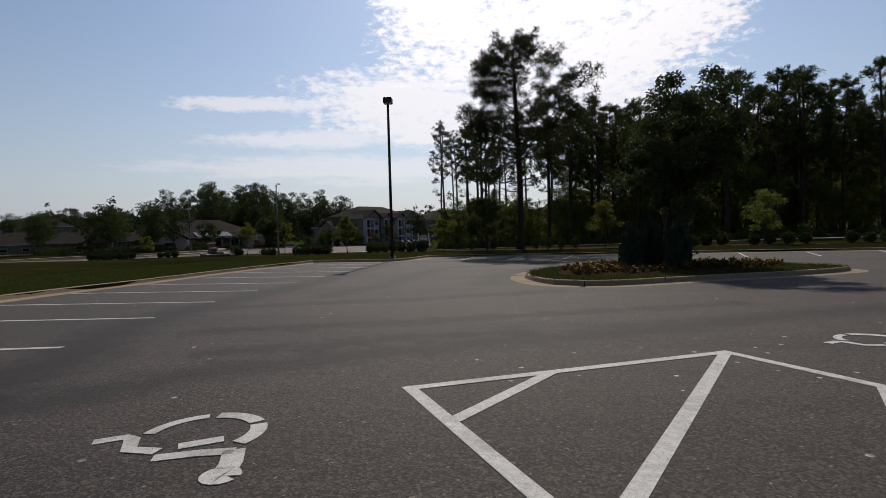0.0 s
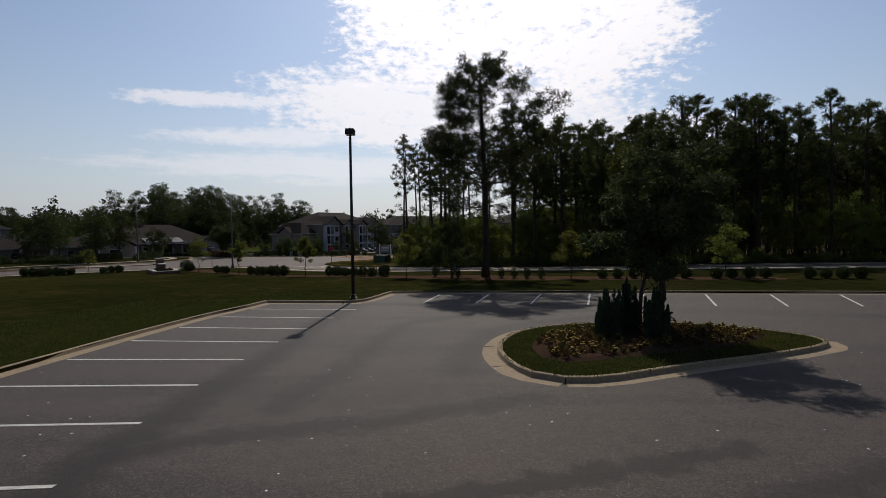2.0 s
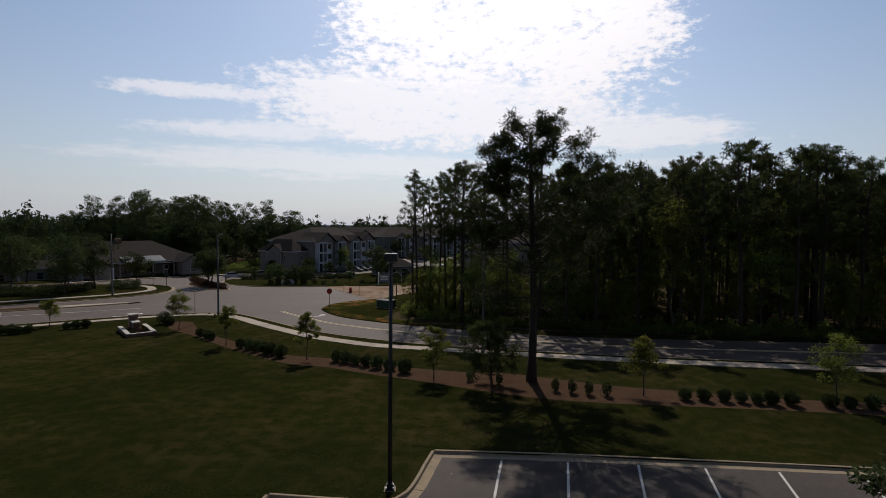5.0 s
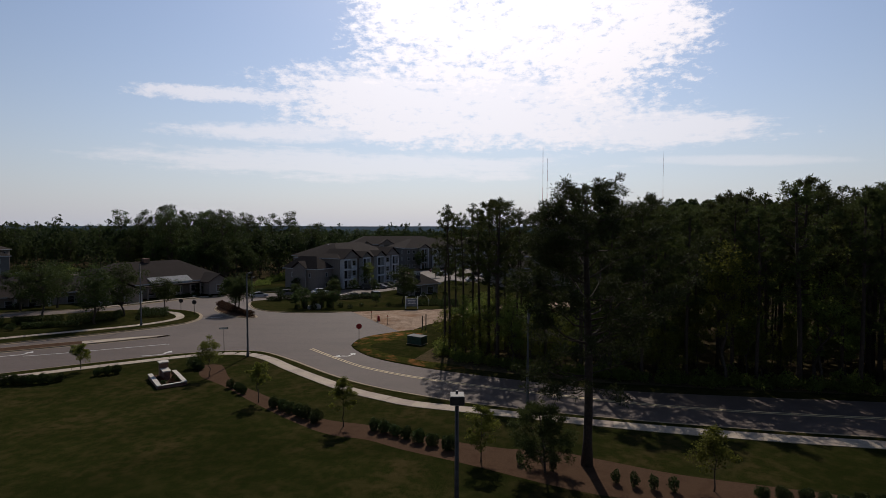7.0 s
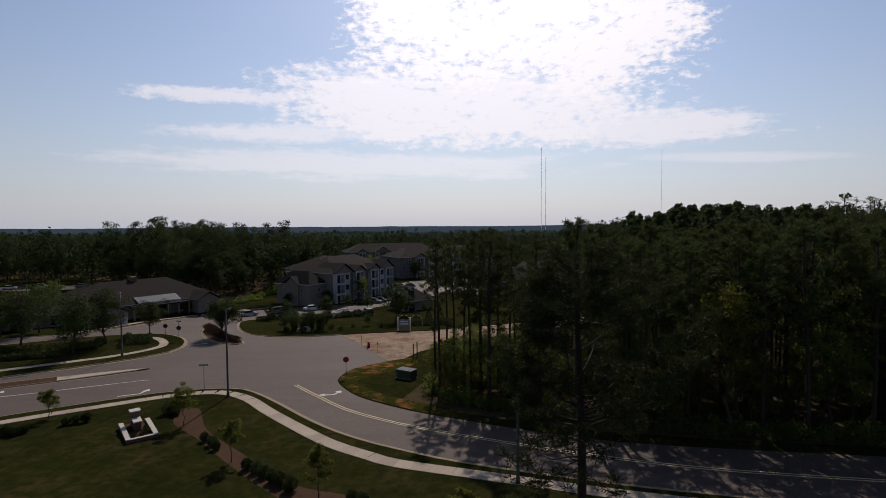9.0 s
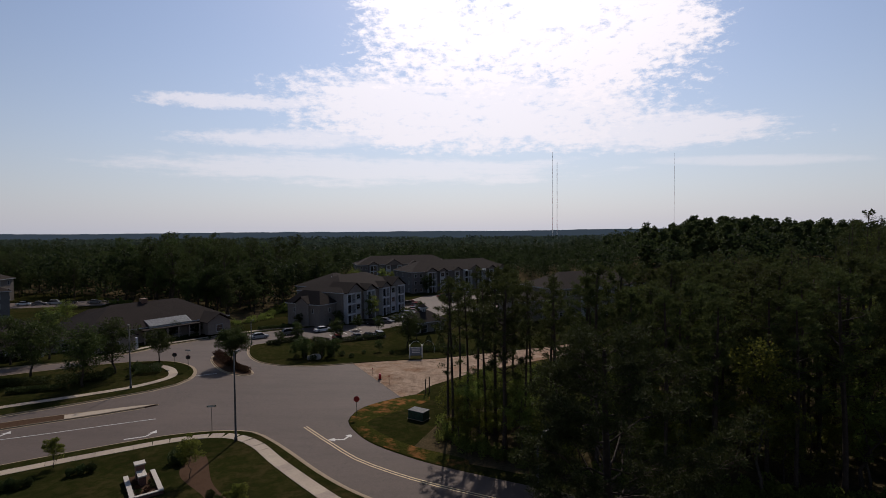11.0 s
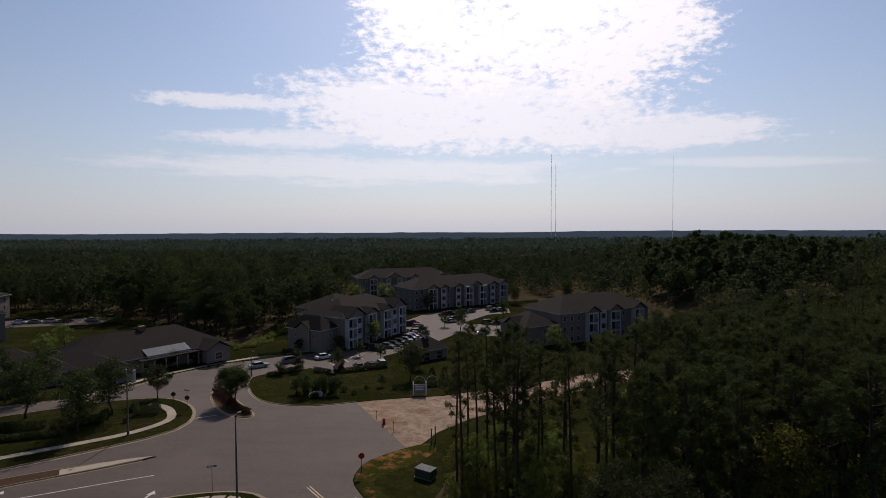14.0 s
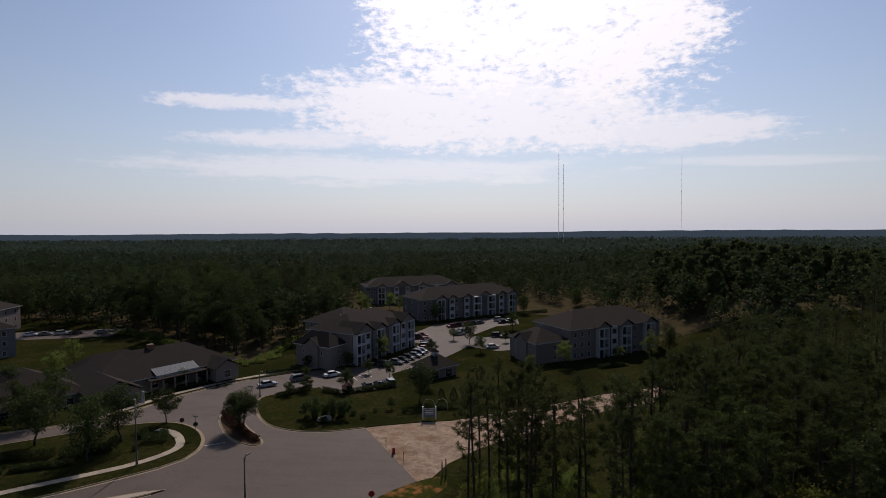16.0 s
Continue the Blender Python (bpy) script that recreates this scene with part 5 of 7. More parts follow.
def parking_lamp(x, y):
    top = thing("parking_lamp", "tall dark square-headed lamp post on the lawn's edge", "lamp post", stand(x, y, 4))
    bm = bmesh.new()
    box(bm, -0.24, 0.24, -0.24, 0.24, -0.4, 0.03, 0.03)
    part("footing", bm, M_KERB, top, "round-edged concrete footing")
    bm = bmesh.new()
    box(bm, -0.19, 0.19, -0.19, 0.19, 0.03, 0.07, 0.008)
    box(bm, -0.12, 0.12, -0.12, 0.12, 0.07, 0.26, 0.02)
    part("base_plate", bm, M_POLE, top)
    for a in (45, 135, 225, 315):
        bm = bmesh.new()
        px, py = 0.19 * math.cos(radians(a)), 0.19 * math.sin(radians(a))
        tube(bm, [(px, py, 0.05), (px, py, 0.15)], [0.035, 0.03], 6)
        part("bolt", bm, M_LIGHT_METAL, top)
    bm = bmesh.new()
    tube(bm, [(0, 0, 0.2), (0, 0, 4.5), (0, 0, 9.05)], [0.095, 0.082, 0.07], 4)
    part("pole", bm, M_POLE, top)
    bm = bmesh.new()
    box(bm, -0.05, 0.05, -0.05, 0.05, 9.0, 9.2, 0.01)
    part("bracket", bm, M_POLE, top)
    head = bmesh.new()
    box(head, -0.24, 0.26, -0.30, 0.26, 9.14, 9.44, 0.025)
    head = part("lamp_head", head, M_POLE, top)
    # plate on top, a lighter grey than the lamp head
    bm = bmesh.new()
    box(bm, -0.22, 0.24, -0.28, 0.24, 9.44, 9.455, 0.004)
    part("cover", bm, M_GREY_POLE, head, "lighter grey top plate")
    bm = bmesh.new()
    box(bm, -0.19, 0.21, -0.25, 0.21, 9.125, 9.145, 0.004)
    part("lens", bm, M_LENS, head)
    bm = bmesh.new()
    tube(bm, [(0.0, 0.08, 9.45), (0.0, 0.08, 9.55)], [0.045, 0.04], 8)
    part("photocell", bm, M_POLE, head)


parking_lamp(-5.1, 36.32)


def street_lamp(x, y, h, turn, arm, label):
    top = thing("street_lamp", label, "street lamp", stand(x, y, turn), "street lamps")
    bm = bmesh.new()
    tube(bm, [(0, 0, -0.1), (0, 0, 0.5), (0, 0, 0.55), (0, 0, h * 0.5), (0, 0, h)], [0.19, 0.18, 0.13, 0.105, 0.065], 10)
    part("pole", bm, M_GREY_POLE, top)
    bm = bmesh.new()
    tube(bm, [(0, 0, h - 1.2), (arm * 0.25, 0, h - 0.4), (arm * 0.6, 0, h + 0.02), (arm, 0, h + 0.12)], [0.045, 0.04, 0.035, 0.03], 7)
    part("arm", bm, M_GREY_POLE, top)
    bm = bmesh.new()
    box(bm, arm - 0.08, arm + 0.5, -0.13, 0.13, h + 0.06, h + 0.2, 0.04)
    head = part("lamp_head", bm, M_GREY_POLE, top)
    bm = bmesh.new()
    box(bm, arm + 0.05, arm + 0.42, -0.10, 0.10, h + 0.03, h + 0.065, 0.012)
    part("lens", bm, M_LENS, head)


street_lamp(-34.05, 83.35, 10.7, 70, 0.35, "tall slim grey street lamp at the road corner")
street_lamp(-61.6, 103.0, 10.3, -60, 0.35, "tall slim grey street lamp across the main road")
street_lamp(-0.3, 61.3, 9.0, 60, 1.3, "grey street lamp with a curved arm among pines")
street_lamp(-58.6, 139.8, 5.6, 20, 0.2, "short grey street lamp beside the drive")


def octagon(bm, r, y0, y1, z):
    ring = [[bm.verts.new((r * math.cos(radians(22.5 + 45 * k)), y, z + r * math.sin(radians(22.5 + 45 * k)))) for k in range(8)] for y in (y0, y1)]
    bm.faces.new(ring[0])
    bm.faces.new(ring[1][::-1])
    for k in range(8):
        bm.faces.new((ring[0][k], ring[1][k], ring[1][(k + 1) % 8], ring[0][(k + 1) % 8]))


def stop_sign(x, y, turn):
    top = thing("stop_sign", "red octagonal stop sign on a thin dark post", "road sign", stand(x, y, turn), "stop signs")
    bm = bmesh.new()
    tube(bm, [(0, 0, -0.1), (0, 0, 2.7)], [0.035, 0.035], 6)
    part("post", bm, M_POLE, top)
    bm = bmesh.new()
    octagon(bm, 0.42, -0.06, -0.045, 2.35)
    part("plate", bm, M_RED, top)
    bm = bmesh.new()
    octagon(bm, 0.42, -0.043, -0.035, 2.35)
    part("back", bm, M_POLE, top, "dark unpainted back")


stop_sign(-21.6, 92.4, 15)
stop_sign(-62.0, 115.6, 200)
stop_sign(-58.3, 113.8, 205)


def name_sign(x, y, turn, h):
    top = thing("street_name_sign", "thin post with a street name plate on top", "road sign", stand(x, y, turn), "street name signs")
    bm = bmesh.new()
    tube(bm, [(0, 0, -0.1), (0, 0, h)], [0.035, 0.03], 6)
    part("post", bm, M_POLE, top)
    bm = bmesh.new()
    box(bm, -0.55, 0.55, -0.02, 0.02, h - 0.02, h + 0.2, 0.01)
    plate = part("name_plate", bm, M_GREEN_METAL, top)
    bm = bmesh.new()
    box(bm, -0.42, 0.42, -0.026, -0.021, h + 0.05, h + 0.13)
    part("lettering_bar", bm, M_WHITE, plate, "plain pale bar")


name_sign(-39.0, 86.9, 20, 2.9)
name_sign(-58.9, 114.8, -10, 3.3)
name_sign(-59.6, 137.4, -10, 2.9)

# the utility cabinet
M_LID = surface("weathered_lid", (0.10, 0.10, 0.10), (0.17, 0.17, 0.165), 4.0, 0.8, 0.1, (0.07, 0.065, 0.06), 1.0, 0.5, spec=0.1)
top = thing("utility_cabinet", "dark green metal utility cabinet with a pale flat lid", "utility box", stand(-13.1, 92.0, -28))
for nm, dims, mt in (("plinth", (-1.3, 1.3, -0.85, 0.85, -0.15, 0.06), M_KERB), ("cabinet_body", (-1.2, 1.2, -0.75, 0.75, 0.06, 1.12), M_GREEN_METAL), ("lid", (-1.24, 1.24, -0.79, 0.79, 1.122, 1.19), M_LID)):
    bm = bmesh.new()
    box(bm, *dims, 0.02)
    part(nm, bm, mt, top)
for sx in (-1, 1):
    bm = bmesh.new()
    box(bm, min(sx * 0.03, sx * 1.12), max(sx * 0.03, sx * 1.12), -0.775, -0.752, 0.14, 1.05, 0.008)
    part("cabinet_door", bm, M_GREEN_METAL, top)

# posts at the end of the asphalt
for x, y, h in ((-13.5, 102.7, 2.2), (-13.0, 103.5, 2.3)):
    top = thing("wooden_post", "rough brown wooden post at the sand lot", "post", stand(x, y, 12), "posts by the sand")
    bm = bmesh.new()
    box(bm, -0.08, 0.08, -0.08, 0.08, -0.2, h, 0.012)
    part("post_body", bm, M_POST, top)
    bm = bmesh.new()
    box(bm, -0.095, 0.095, -0.095, 0.095, h, h + 0.03, 0.008)
    part("post_cap", bm, M_POST, top)
for x, y, h in ((-20.0, 107.1, 1.7), (-23.9, 112.4, 1.5)):
    top = thing("marker_post", "thin grey marker post where the asphalt ends", "post", stand(x, y, 0, 1, 0.02), "marker posts")
    bm = bmesh.new()
    tube(bm, [(0, 0, -0.1), (0, 0, h)], [0.035, 0.03], 6)
    part("stake", bm, M_POST, top)
    bm = bmesh.new()
    box(bm, -0.07, 0.07, -0.045, -0.03, h - 0.35, h - 0.1, 0.005)
    part("reflector", bm, M_RED, top)
# a barrel shape stands in for a thin dark-red post
top = thing("traffic_drum", "small red barrel, stand-in for a thin post, on the asphalt's end", "barrel", stand(-22.2, 110.3, 0, 1, 0.02))
bm = bmesh.new()
tube(bm, [(0, 0, 0.0), (0, 0, 0.08)], [0.34, 0.33], 12)
part("foot", bm, M_POLE, top)
bm = bmesh.new()
tube(bm, [(0, 0, 0.08), (0, 0, 0.55), (0, 0, 1.0)], [0.26, 0.24, 0.20], 12)
part("barrel_body", bm, M_RED, top)

# the white board at the entrance lawn
top = thing("notice_board", "blue-grey notice board on two white posts", "sign", stand(-18.4, 126.9, 6))
for sx in (-1.25, 1.25):
    bm = bmesh.new()
    box(bm, sx - 0.1, sx + 0.1, -0.1, 0.1, -0.2, 2.6, 0.015)
    p = part("post", bm, M_WHITE, top)
    bm = bmesh.new()
    box(bm, sx - 0.14, sx + 0.14, -0.14, 0.14, 2.6, 2.68, 0.02)
    part("cap", bm, M_WHITE, p)
bm = bmesh.new()
box(bm, -1.15, 1.15, -0.05, 0.05, 0.55, 2.2, 0.01)
panel = part("panel", bm, surface("blue_grey_board", (0.12, 0.15, 0.18), (0.18, 0.21, 0.25), 2.0, 0.6, 0.05), top)
for z in (1.85, 1.5, 1.2):
    bm = bmesh.new()
    box(bm, -0.8, 0.8, -0.062, -0.052, z - 0.06, z + 0.06)
    part("lettering_bar", bm, M_WHITE, panel, "plain white bar")
for x, y in ((-19.2, 132.6), (-16.6, 133.0)):
    top = thing("garden_arch", "thin white hoop arch behind the hedge", "arch", stand(x, y, 8), "white arches")
    bm = bmesh.new()
    tube(bm, [(1.25 * math.cos(radians(a)), 0, 1.0 + 1.5 * math.sin(radians(a))) for a in range(0, 181, 15)], [0.028] * 13, 6)
    part("hoop", bm, M_WHITE, top)
    for sx in (-1.25, 1.25):
        bm = bmesh.new()
        tube(bm, [(sx, 0, -0.1), (sx, 0, 1.0)], [0.028, 0.028], 6)
        part("leg", bm, M_WHITE, top)


# ---- the low brick monument on the lawn ----
def monument():
    a = math.atan2(1.8, 2.0)
    top = thing("monument", "low brick monument with pale stone copings on the lawn", "monument", pose(-36.6, 68.3, ground_z(-36.6, 69) + 0.12, 0, 0, math.degrees(a)))
    L, W = 5.4, 2.75
    # local x runs along the front, y away from the car park
    for nm, d in (("side_wall", (0, 0.36, 0, L)), ("side_wall", (W - 0.36, W, 0, L)), ("front_wall", (0.37, W - 0.37, 0, 0.26))):
        bm = bmesh.new()
        box(bm, d[0], d[1], d[2], d[3], -0.2, 0.3, 0.012)
        w = part(nm, bm, M_BRICK, top)
        n = max(1, int((d[3] - d[2]) / 0.9)) if nm == "side_wall" else 2
        for k in range(n):
            bm = bmesh.new()
            if nm == "side_wall":
                y0 = d[2] + (d[3] - d[2]) * k / n
                box(bm, d[0] - 0.04, d[1] + 0.04, y0 + 0.006, y0 + (d[3] - d[2]) / n - 0.006, 0.302, 0.40, 0.012)
            else:
                x0 = d[0] + (d[1] - d[0]) * k / n
                box(bm, x0 + 0.006, x0 + (d[1] - d[0]) / n - 0.006, d[2] - 0.03, d[3] + 0.03, 0.302, 0.38, 0.012)
            part("coping_stone", bm, M_STONE, w)
    bm = bmesh.new()
    box(bm, 0.37, W - 0.37, 0.27, L, -0.1, 0.16, 0.02)
    part("planting_soil", bm, M_STRAW, top)
    for nm, d, h in (("pier", (0.95, 1.75, 4.1, 4.9), 1.65), ("sign_wall", (1.05, 1.65, 2.6, 4.09), 1.0)):
        bm = bmesh.new()
        box(bm, d[0], d[1], d[2], d[3], 0.1, h, 0.01)
        p = part(nm, bm, M_BRICK, top)
        bm = bmesh.new()
        box(bm, d[0] - 0.1, d[1] + 0.1, d[2] - (0.1 if nm == "pier" else 0.06), d[3] + (0.1 if nm == "pier" else -0.012), h + 0.002, h + 0.13, 0.02)
        part("coping_stone", bm, M_STONE, p)
    return top


monument()
for i, (dx, dy) in enumerate(((0.75, 1.0), (1.5, 1.1), (2.05, 1.6), (0.8, 2.0), (2.1, 2.8), (0.7, 3.2))):
    a = math.atan2(1.8, 2.0)
    x, y = -36.6 + dx * math.cos(a) - dy * math.sin(a), 68.3 + dx * math.sin(a) + dy * math.cos(a)
    shrub_thing("planter_shrub", 0.6, 0.5, 260, 0.11, 200 + i, M_RED_SHRUB if i % 2 else M_SHRUB, "small dark bedding shrub inside the monument planter", stand(x, y, 0, 1, 0.27), "planter shrubs")
shrub_thing("shrub_behind_monument", 1.8, 1.5, 1500, 0.13, 210, M_SHRUB, "bushy dark green shrub behind the monument", stand(-37.6, 77.0), "")
# ---- buildings ----
M_SIDING = surface("grey_siding", (0.185, 0.158, 0.14), (0.25, 0.217, 0.192), 2.0, 0.85, 0.15, (0.19, 0.165, 0.148), 0.4, 0.4, fine=15, spec=0.1)
M_SIDING_BLUE = surface("blue_grey_siding", (0.14, 0.132, 0.128), (0.19, 0.18, 0.175), 2.0, 0.85, 0.15, (0.09, 0.095, 0.10), 0.4, 0.4, fine=15, spec=0.1)
M_TRIM = surface("white_trim", (0.40, 0.41, 0.43), (0.52, 0.53, 0.55), 3.0, 0.6, 0.05, (0.5, 0.5, 0.5), 0.6, 0.3)
M_FRAME = surface("window_frame_paint", (0.26, 0.255, 0.25), (0.36, 0.355, 0.35), 3.0, 0.7, 0.05, (0.22, 0.21, 0.2), 0.6, 0.3)
M_ROOF = surface("brown_shingles", (0.019, 0.015, 0.0135), (0.044, 0.035, 0.031), 3.5, 0.95, 0.5, (0.024, 0.019, 0.017), 0.3, 0.5, fine=14, height=0.03, spec=0.05)
M_PANE = plain_glass("window_glass", (0.02, 0.025, 0.03), 0.06)
M_INSIDE = surface("dim_recess", (0.05, 0.048, 0.045), (0.09, 0.085, 0.08), 1.5, 0.9, 0.1)
M_AWNING = surface("standing_seam", (0.12, 0.125, 0.13), (0.19, 0.195, 0.20), 2.0, 0.6, 0.05, spec=0.15)


def holed_wall(length, height, holes, thick, material, matrix):
    """A wall in its own x-z plane (its outer face at y = 0) with rectangular openings that go through it."""
    xs = sorted({0.0, length, *(h[0] for h in holes), *(h[1] for h in holes)})
    zs = sorted({0.0, height, *(h[2] for h in holes), *(h[3] for h in holes)})
    v, f, ids = [], [], {}

    def vert(x, y, z):
        k = (round(x, 4), y, round(z, 4))
        if k not in ids:
            ids[k] = len(v)
            v.append(matrix @ Vector((x, y, z)))
        return ids[k]

    def open_at(x, z):
        return any(h[0] < x < h[1] and h[2] < z < h[3] for h in holes)
    for x0, x1 in zip(xs, xs[1:]):
        for z0, z1 in zip(zs, zs[1:]):
            if open_at((x0 + x1) / 2, (z0 + z1) / 2):
                continue
            f.append((vert(x0, 0, z0), vert(x1, 0, z0), vert(x1, 0, z1), vert(x0, 0, z1)))
            f.append((vert(x0, thick, z1), vert(x1, thick, z1), vert(x1, thick, z0), vert(x0, thick, z0)))
    for h in holes:
        for a, b in (((h[0], h[2]), (h[1], h[2])), ((h[1], h[2]), (h[1], h[3])), ((h[1], h[3]), (h[0], h[3])), ((h[0], h[3]), (h[0], h[2]))):
            f.append((vert(a[0], 0, a[1]), vert(a[0], thick, a[1]), vert(b[0], thick, b[1]), vert(b[0], 0, b[1])))
    return mesh_of("wall", v, f, material)


def framed_window(parent, hole, matrix, cross=True):
    """A window in an opening: white frame, sill and the panes behind it."""
    x0, x1, z0, z1 = hole
    w, o = 0.09, 0.10
    ring = []
    for y in (-0.04, 0.12):
        ring += [(x0 - o, y, z0), (x1 + o, y, z0), (x1 + o, y, z1 + o), (x0 - o, y, z1 + o), (x0 + w, y, z0 + w), (x1 - w, y, z0 + w), (x1 - w, y, z1 - w), (x0 + w, y, z1 - w)]
    f = []
    for k in range(4):
        n = (k + 1) % 4
        f += [(k, n, 4 + n, 4 + k), (8 + k, 12 + k, 12 + n, 8 + n), (4 + k, 4 + n, 12 + n, 12 + k), (k, 8 + k, 8 + n, n)]
    win = part("window", mesh_of("window", [matrix @ Vector(p) for p in ring], f, M_FRAME), None, parent)
    bits = [("sill", (x0 - 0.12, x1 + 0.12, -0.07, -0.002, z0 - 0.12, z0 - 0.003))]
    if cross:
        bits.append(("meeting_rail", (x0 + w + 0.002, x1 - w - 0.002, 0.04, 0.1, (z0 + z1) / 2 - 0.03, (z0 + z1) / 2 + 0.03)))
    for nm, d in bits:
        q = [matrix @ Vector((x, y, z)) for z in d[4:] for x, y in ((d[0], d[2]), (d[1], d[2]), (d[1], d[3]), (d[0], d[3]))]
        part(nm, mesh_of(nm, q, [(3, 2, 1, 0), (4, 5, 6, 7), (0, 1, 5, 4), (1, 2, 6, 5), (2, 3, 7, 6), (3, 0, 4, 7)], M_FRAME), None, win)
    v = [matrix @ Vector(p) for p in ((x0, 0.13, z0), (x1, 0.13, z0), (x1, 0.13, z1), (x0, 0.13, z1), (x0, 0.15, z0), (x1, 0.15, z0), (x1, 0.15, z1), (x0, 0.15, z1))]
    part("pane", mesh_of("pane", v, [(0, 1, 2, 3), (7, 6, 5, 4)], M_PANE), None, win)
    return win


def hip_roof(parent, x0, x1, y0, y1, z, rise, over=0.55, gable=False, name="roof"):
    """A hipped roof with boarded eaves; the ridge runs along the longer side."""
    a0, a1, b0, b1 = x0 - over, x1 + over, y0 - over, y1 + over
    lx, ly = a1 - a0, b1 - b0
    if lx >= ly:
        s = 0.0 if gable else ly / 2 * 0.95
        r0, r1 = (a0 + s, (b0 + b1) / 2), (a1 - s, (b0 + b1) / 2)
    else:
        s = 0.0 if gable else lx / 2 * 0.95
        r0, r1 = ((a0 + a1) / 2, b0 + s), ((a0 + a1) / 2, b1 - s)
    t = 0.22
    v = [(a0, b0, z), (a1, b0, z), (a1, b1, z), (a0, b1, z), (a0, b0, z + t), (a1, b0, z + t), (a1, b1, z + t), (a0, b1, z + t), (*r0, z + t + rise), (*r1, z + t + rise)]
    f = [(3, 2, 1, 0)]
    if lx >= ly:
        f += [(4, 5, 9, 8), (6, 7, 8, 9), (5, 6, 9), (7, 4, 8)]
    else:
        f += [(5, 6, 9, 8), (7, 4, 8, 9), (4, 5, 8), (6, 7, 9)]
    roof = part(name, mesh_of(name, v, f, M_ROOF), None, parent)
    part("fascia", mesh_of("fascia", [(p[0], p[1], p[2]) for p in v[:8]], [(0, 1, 5, 4), (1, 2, 6, 5), (2, 3, 7, 6), (3, 0, 4, 7)], M_TRIM), None, roof)
    return roof


def gable(parent, xc, w, y0, y1, z, rise, over=0.4):
    """A small gabled roof over a bay, with a boarded white face."""
    a0, a1 = xc - w / 2 - over, xc + w / 2 + over
    t = 0.16
    v = []
    for y in (y0 - over, y1):
        v += [(a0, y, z), (xc, y, z + rise), (a1, y, z), (a0, y, z + t), (xc, y, z + rise + t), (a1, y, z + t)]
    f = [(3, 4, 10, 9), (4, 5, 11, 10), (0, 6, 7, 1), (1, 7, 8, 2), (0, 1, 4, 3), (1, 2, 5, 4), (0, 3, 9, 6), (2, 8, 11, 5)]
    roof = part("gable_roof", mesh_of("gable_roof", v, f, M_ROOF), None, parent)
    q = [(xc - w / 2, y0, z), (xc + w / 2, y0, z), (xc, y0, z + rise * w / (w + 2 * over)), (xc - w / 2, y0 + 0.1, z), (xc + w / 2, y0 + 0.1, z), (xc, y0 + 0.1, z + rise * w / (w + 2 * over))]
    part("gable_board", mesh_of("gable_board", q, [(0, 1, 2), (5, 4, 3), (0, 2, 5, 3), (1, 4, 5, 2)], M_SIDING), None, roof)
    return roof


def side_matrix(side, L, W):
    return {"front": Matrix.Identity(4), "right": pose(L, 0, 0, 0, 0, 90), "back": pose(L, W, 0, 0, 0, 180), "left": pose(0, W, 0, 0, 0, -90)}[side]


def block(parent, L, W, H, holes, material, at=None):
    """Four walls with their windows."""
    at = at or Matrix.Identity(4)
    for side in ("front", "right", "back", "left"):
        m = at @ side_matrix(side, L, W)
        n = L if side in ("front", "back") else W
        hs = [h for h in holes.get(side, []) if h[1] < n - 0.1]
        inset = 0.0 if side in ("front", "back") else 0.003
        w = part("wall", holed_wall(n, H, hs, 0.25, material, m @ pose(0, inset, 0)), None, parent)
        for h in hs:
            framed_window(w, h, m @ pose(0, inset, 0))
    # an inner floor keeps the rooms dark
    p = [at @ Vector(q) for q in ((0.3, 0.6, H - 0.05), (L - 0.3, 0.6, H - 0.05), (L - 0.3, W - 0.3, H - 0.05), (0.3, W - 0.3, H - 0.05))]
    part("ceiling_board", mesh_of("ceiling_board", p, [(0, 1, 2, 3)], M_INSIDE), None, parent)


def balcony_bay(parent, xc, w, depth, storeys, H, material, roofed=True):
    """A projecting stack of balconies between white columns under its own gable."""
    x0, x1 = xc - w / 2, xc + w / 2
    s = H / storeys
    for x in (x0, x1 - 0.35):
        bm = bmesh.new()
        box(bm, x, x + 0.35, -depth, -0.01, 0, H, 0.02)
        part("column", bm, M_TRIM, parent)
    bm = bmesh.new()
    box(bm, xc - 0.14, xc + 0.14, -depth + 0.03, -depth + 0.3, 0, H, 0.015)
    part("column", bm, M_TRIM, parent)
    for k in range(storeys):
        z = k * s
        bm = bmesh.new()
        box(bm, x0 + 0.36, x1 - 0.36, -depth + 0.02, -0.02, z + s - 0.45, z + s - 0.02, 0.02)
        part("balcony_floor", bm, M_TRIM, parent)
        bm = bmesh.new()
        box(bm, x0 + 0.36, x1 - 0.36, -depth + 0.06, -depth + 0.1, z + 0.95, z + 1.02)
        for i in range(9):
            x = x0 + 0.45 + (w - 0.9) * i / 8
            box(bm, x - 0.015, x + 0.015, -depth + 0.065, -depth + 0.095, z + 0.02, z + 0.95)
        tagged(part("railing", bm, M_POLE, parent), kind="stuff")
        bm = bmesh.new()
        box(bm, xc - w * 0.32, xc + w * 0.32, -0.06, -0.015, z + 0.1, z + s - 0.6)
        part("balcony_door", bm, M_PANE, parent)
    if roofed:
        gable(parent, xc, w, -depth, 6.0, H, w * 0.46)


